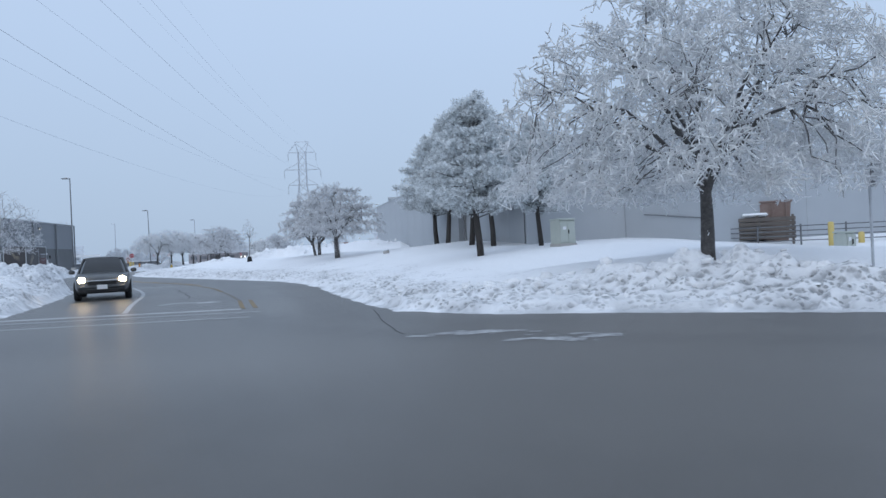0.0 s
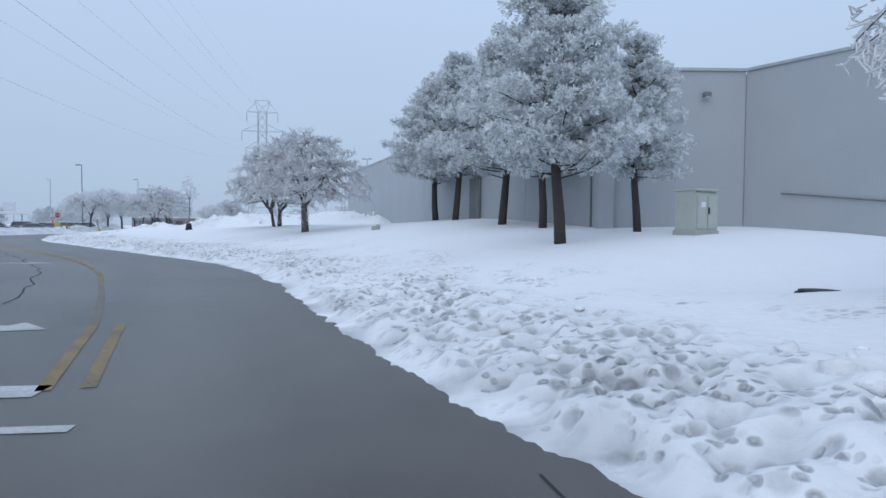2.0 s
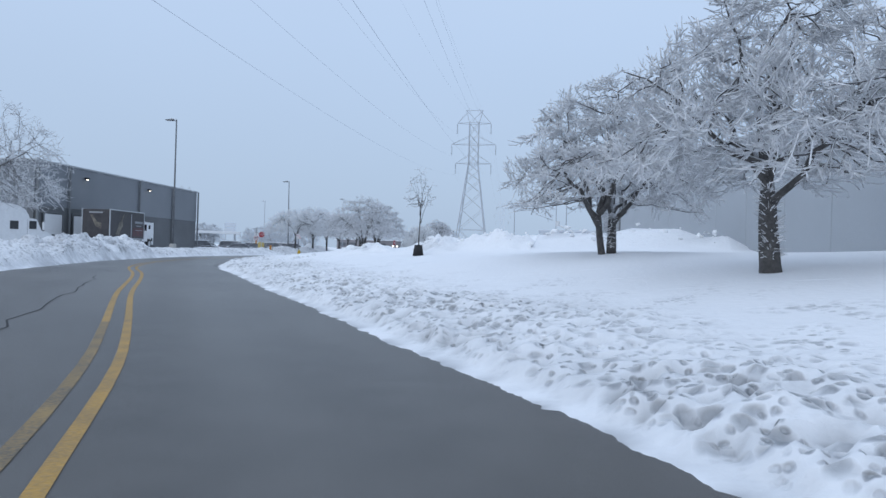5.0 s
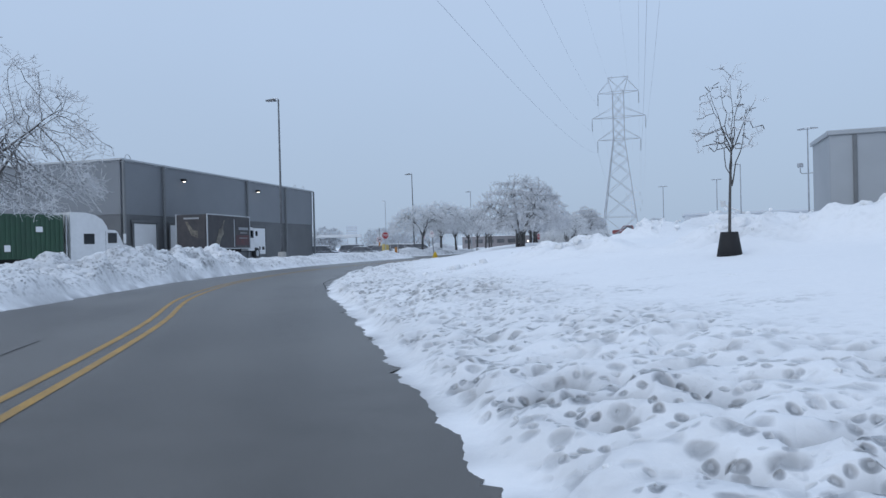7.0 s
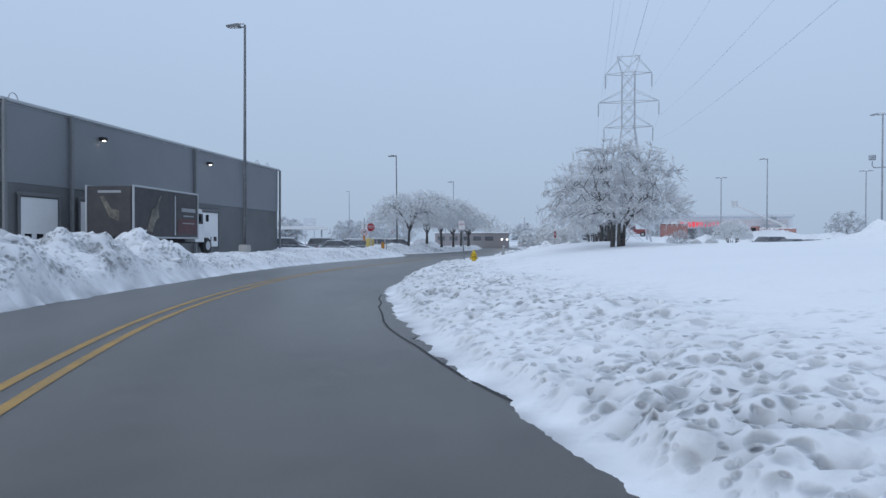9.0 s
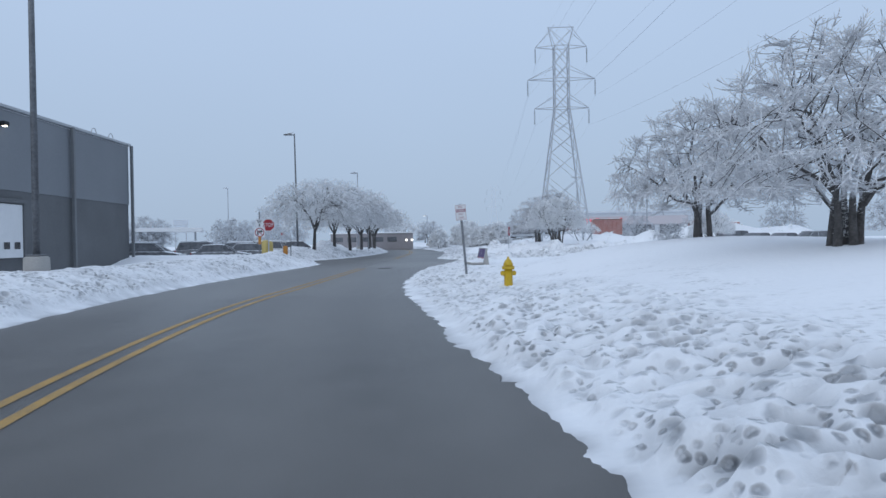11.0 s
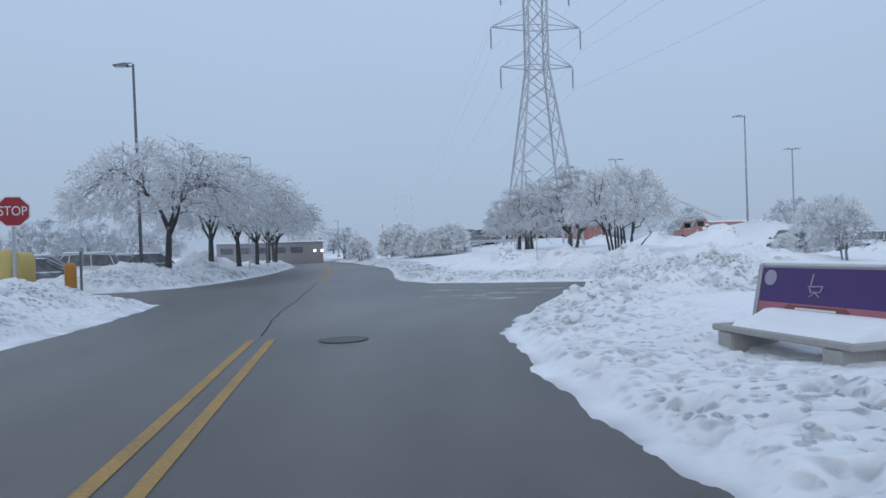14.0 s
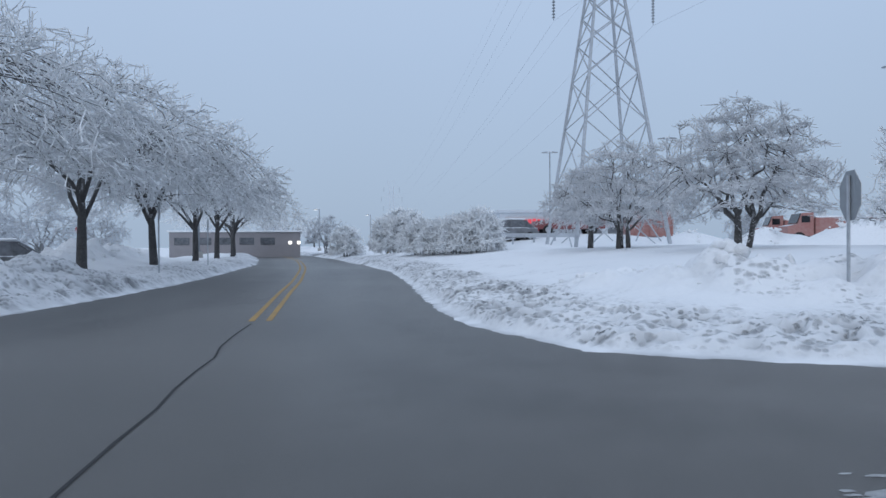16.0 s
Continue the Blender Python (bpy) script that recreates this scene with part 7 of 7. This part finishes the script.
sign = part("lit_sign", Shape().box((-6.3, -4.66, 2.75), (4.6, 0.08, 0.85), 0, 0.02), STORE_BAND, store)
glow = Shape()
for k, wd in enumerate((0.42, 0.30, 0.34, 0.34, 0.30, 0.40, 0.12, 0.42, 0.3, 0.3)):
    glow.box((-8.1 + 0.44 * k, -4.73, 2.75), (wd, 0.05, 0.5 if k % 3 else 0.62), 0, 0.01)
part("glowing_letters", glow, NEON, sign, "red glowing sign letters")
badge = part("badge", Shape().disc((-9.0, -4.70, 2.75), 0.4, 16, (0, 1, 0), 0.06), SIGN_WHITE, store)

block = thing("grey_building", "tall plain grey building edge beyond the snow piles", "building", pose(-3.0, 107.0, 0.5, 0, 0, 6))
part("wall", Shape().box((0, 0, 4.4), (15.6, 7.0, 9.8), 0, 0.05), PANEL, block)
part("parapet", Shape().box((0, 0, 9.3), (16.0, 7.4, 0.4), 0, 0.05), TRIM, block)
for x in (-6.0, -3.0, 0.0):
    part("wall_rib", Shape().box((x, -3.53, 4.4), (0.3, 0.2, 9.6), 0, 0.03), PANEL_DARK, block)
brick = thing("brick_building", "low dull brick building far down the road", "building", pose(-79.7, 190.5, 0.85, 0, 0, 14))
part("wall", Shape().box((6.5, 0, 0.0), (16.0, 10.0, 4.8), 0, 0.05), BRICK_FAR, brick)
part("roof", Shape().box((6.5, 0, 2.45), (16.6, 10.6, 0.2), 0, 0.08), SNOW, brick)
for k in range(5):
    part("window", Shape().box((0.0 + 2.6 * k, -5.03, 1.2), (1.8, 0.1, 0.9), 0, 0.03), GLASS_PALE, brick)
# far pair of white lights, set here on the wall's front
for x in (13.2, 14.3):
    part("far_white_light", Shape().box((x, -5.04, 1.0), (0.40, 0.1, 0.40), 0, 0.03), STREET_LIT, brick)
canopy = thing("station_canopy", "far flat white canopy on thin posts over the car park", "canopy", pose(-88.0, 140.0, 0.4, 0, 0, 30))
part("roof", Shape().box((0, 0, 3.0), (14.0, 6.0, 0.5), 0, 0.05), DOCK, canopy)
for x in (-6, -2, 2, 6):
    part("post", Shape().box((x, 0, 1.4), (0.25, 0.25, 3.0), 0, 0.02), TRIM, canopy)
pylon_sign = thing("tall_sign", "far tall grey advertising sign on two posts", "sign", pose(-133.0, 218.0, 0.5, 0, 0, 30) @ Matrix.Scale(0.72, 4))
for z in (7.2, 9.6):
    part("panel", Shape().box((0, 0, z), (5.0, 0.8, 2.0), 0, 0.1), STORE_WALL, pylon_sign)
for x in (-1.8, 1.8):
    part("post", Shape().box((x, 0, 4.5), (0.4, 0.4, 9.5), 0, 0.03), STEEL, pylon_sign)
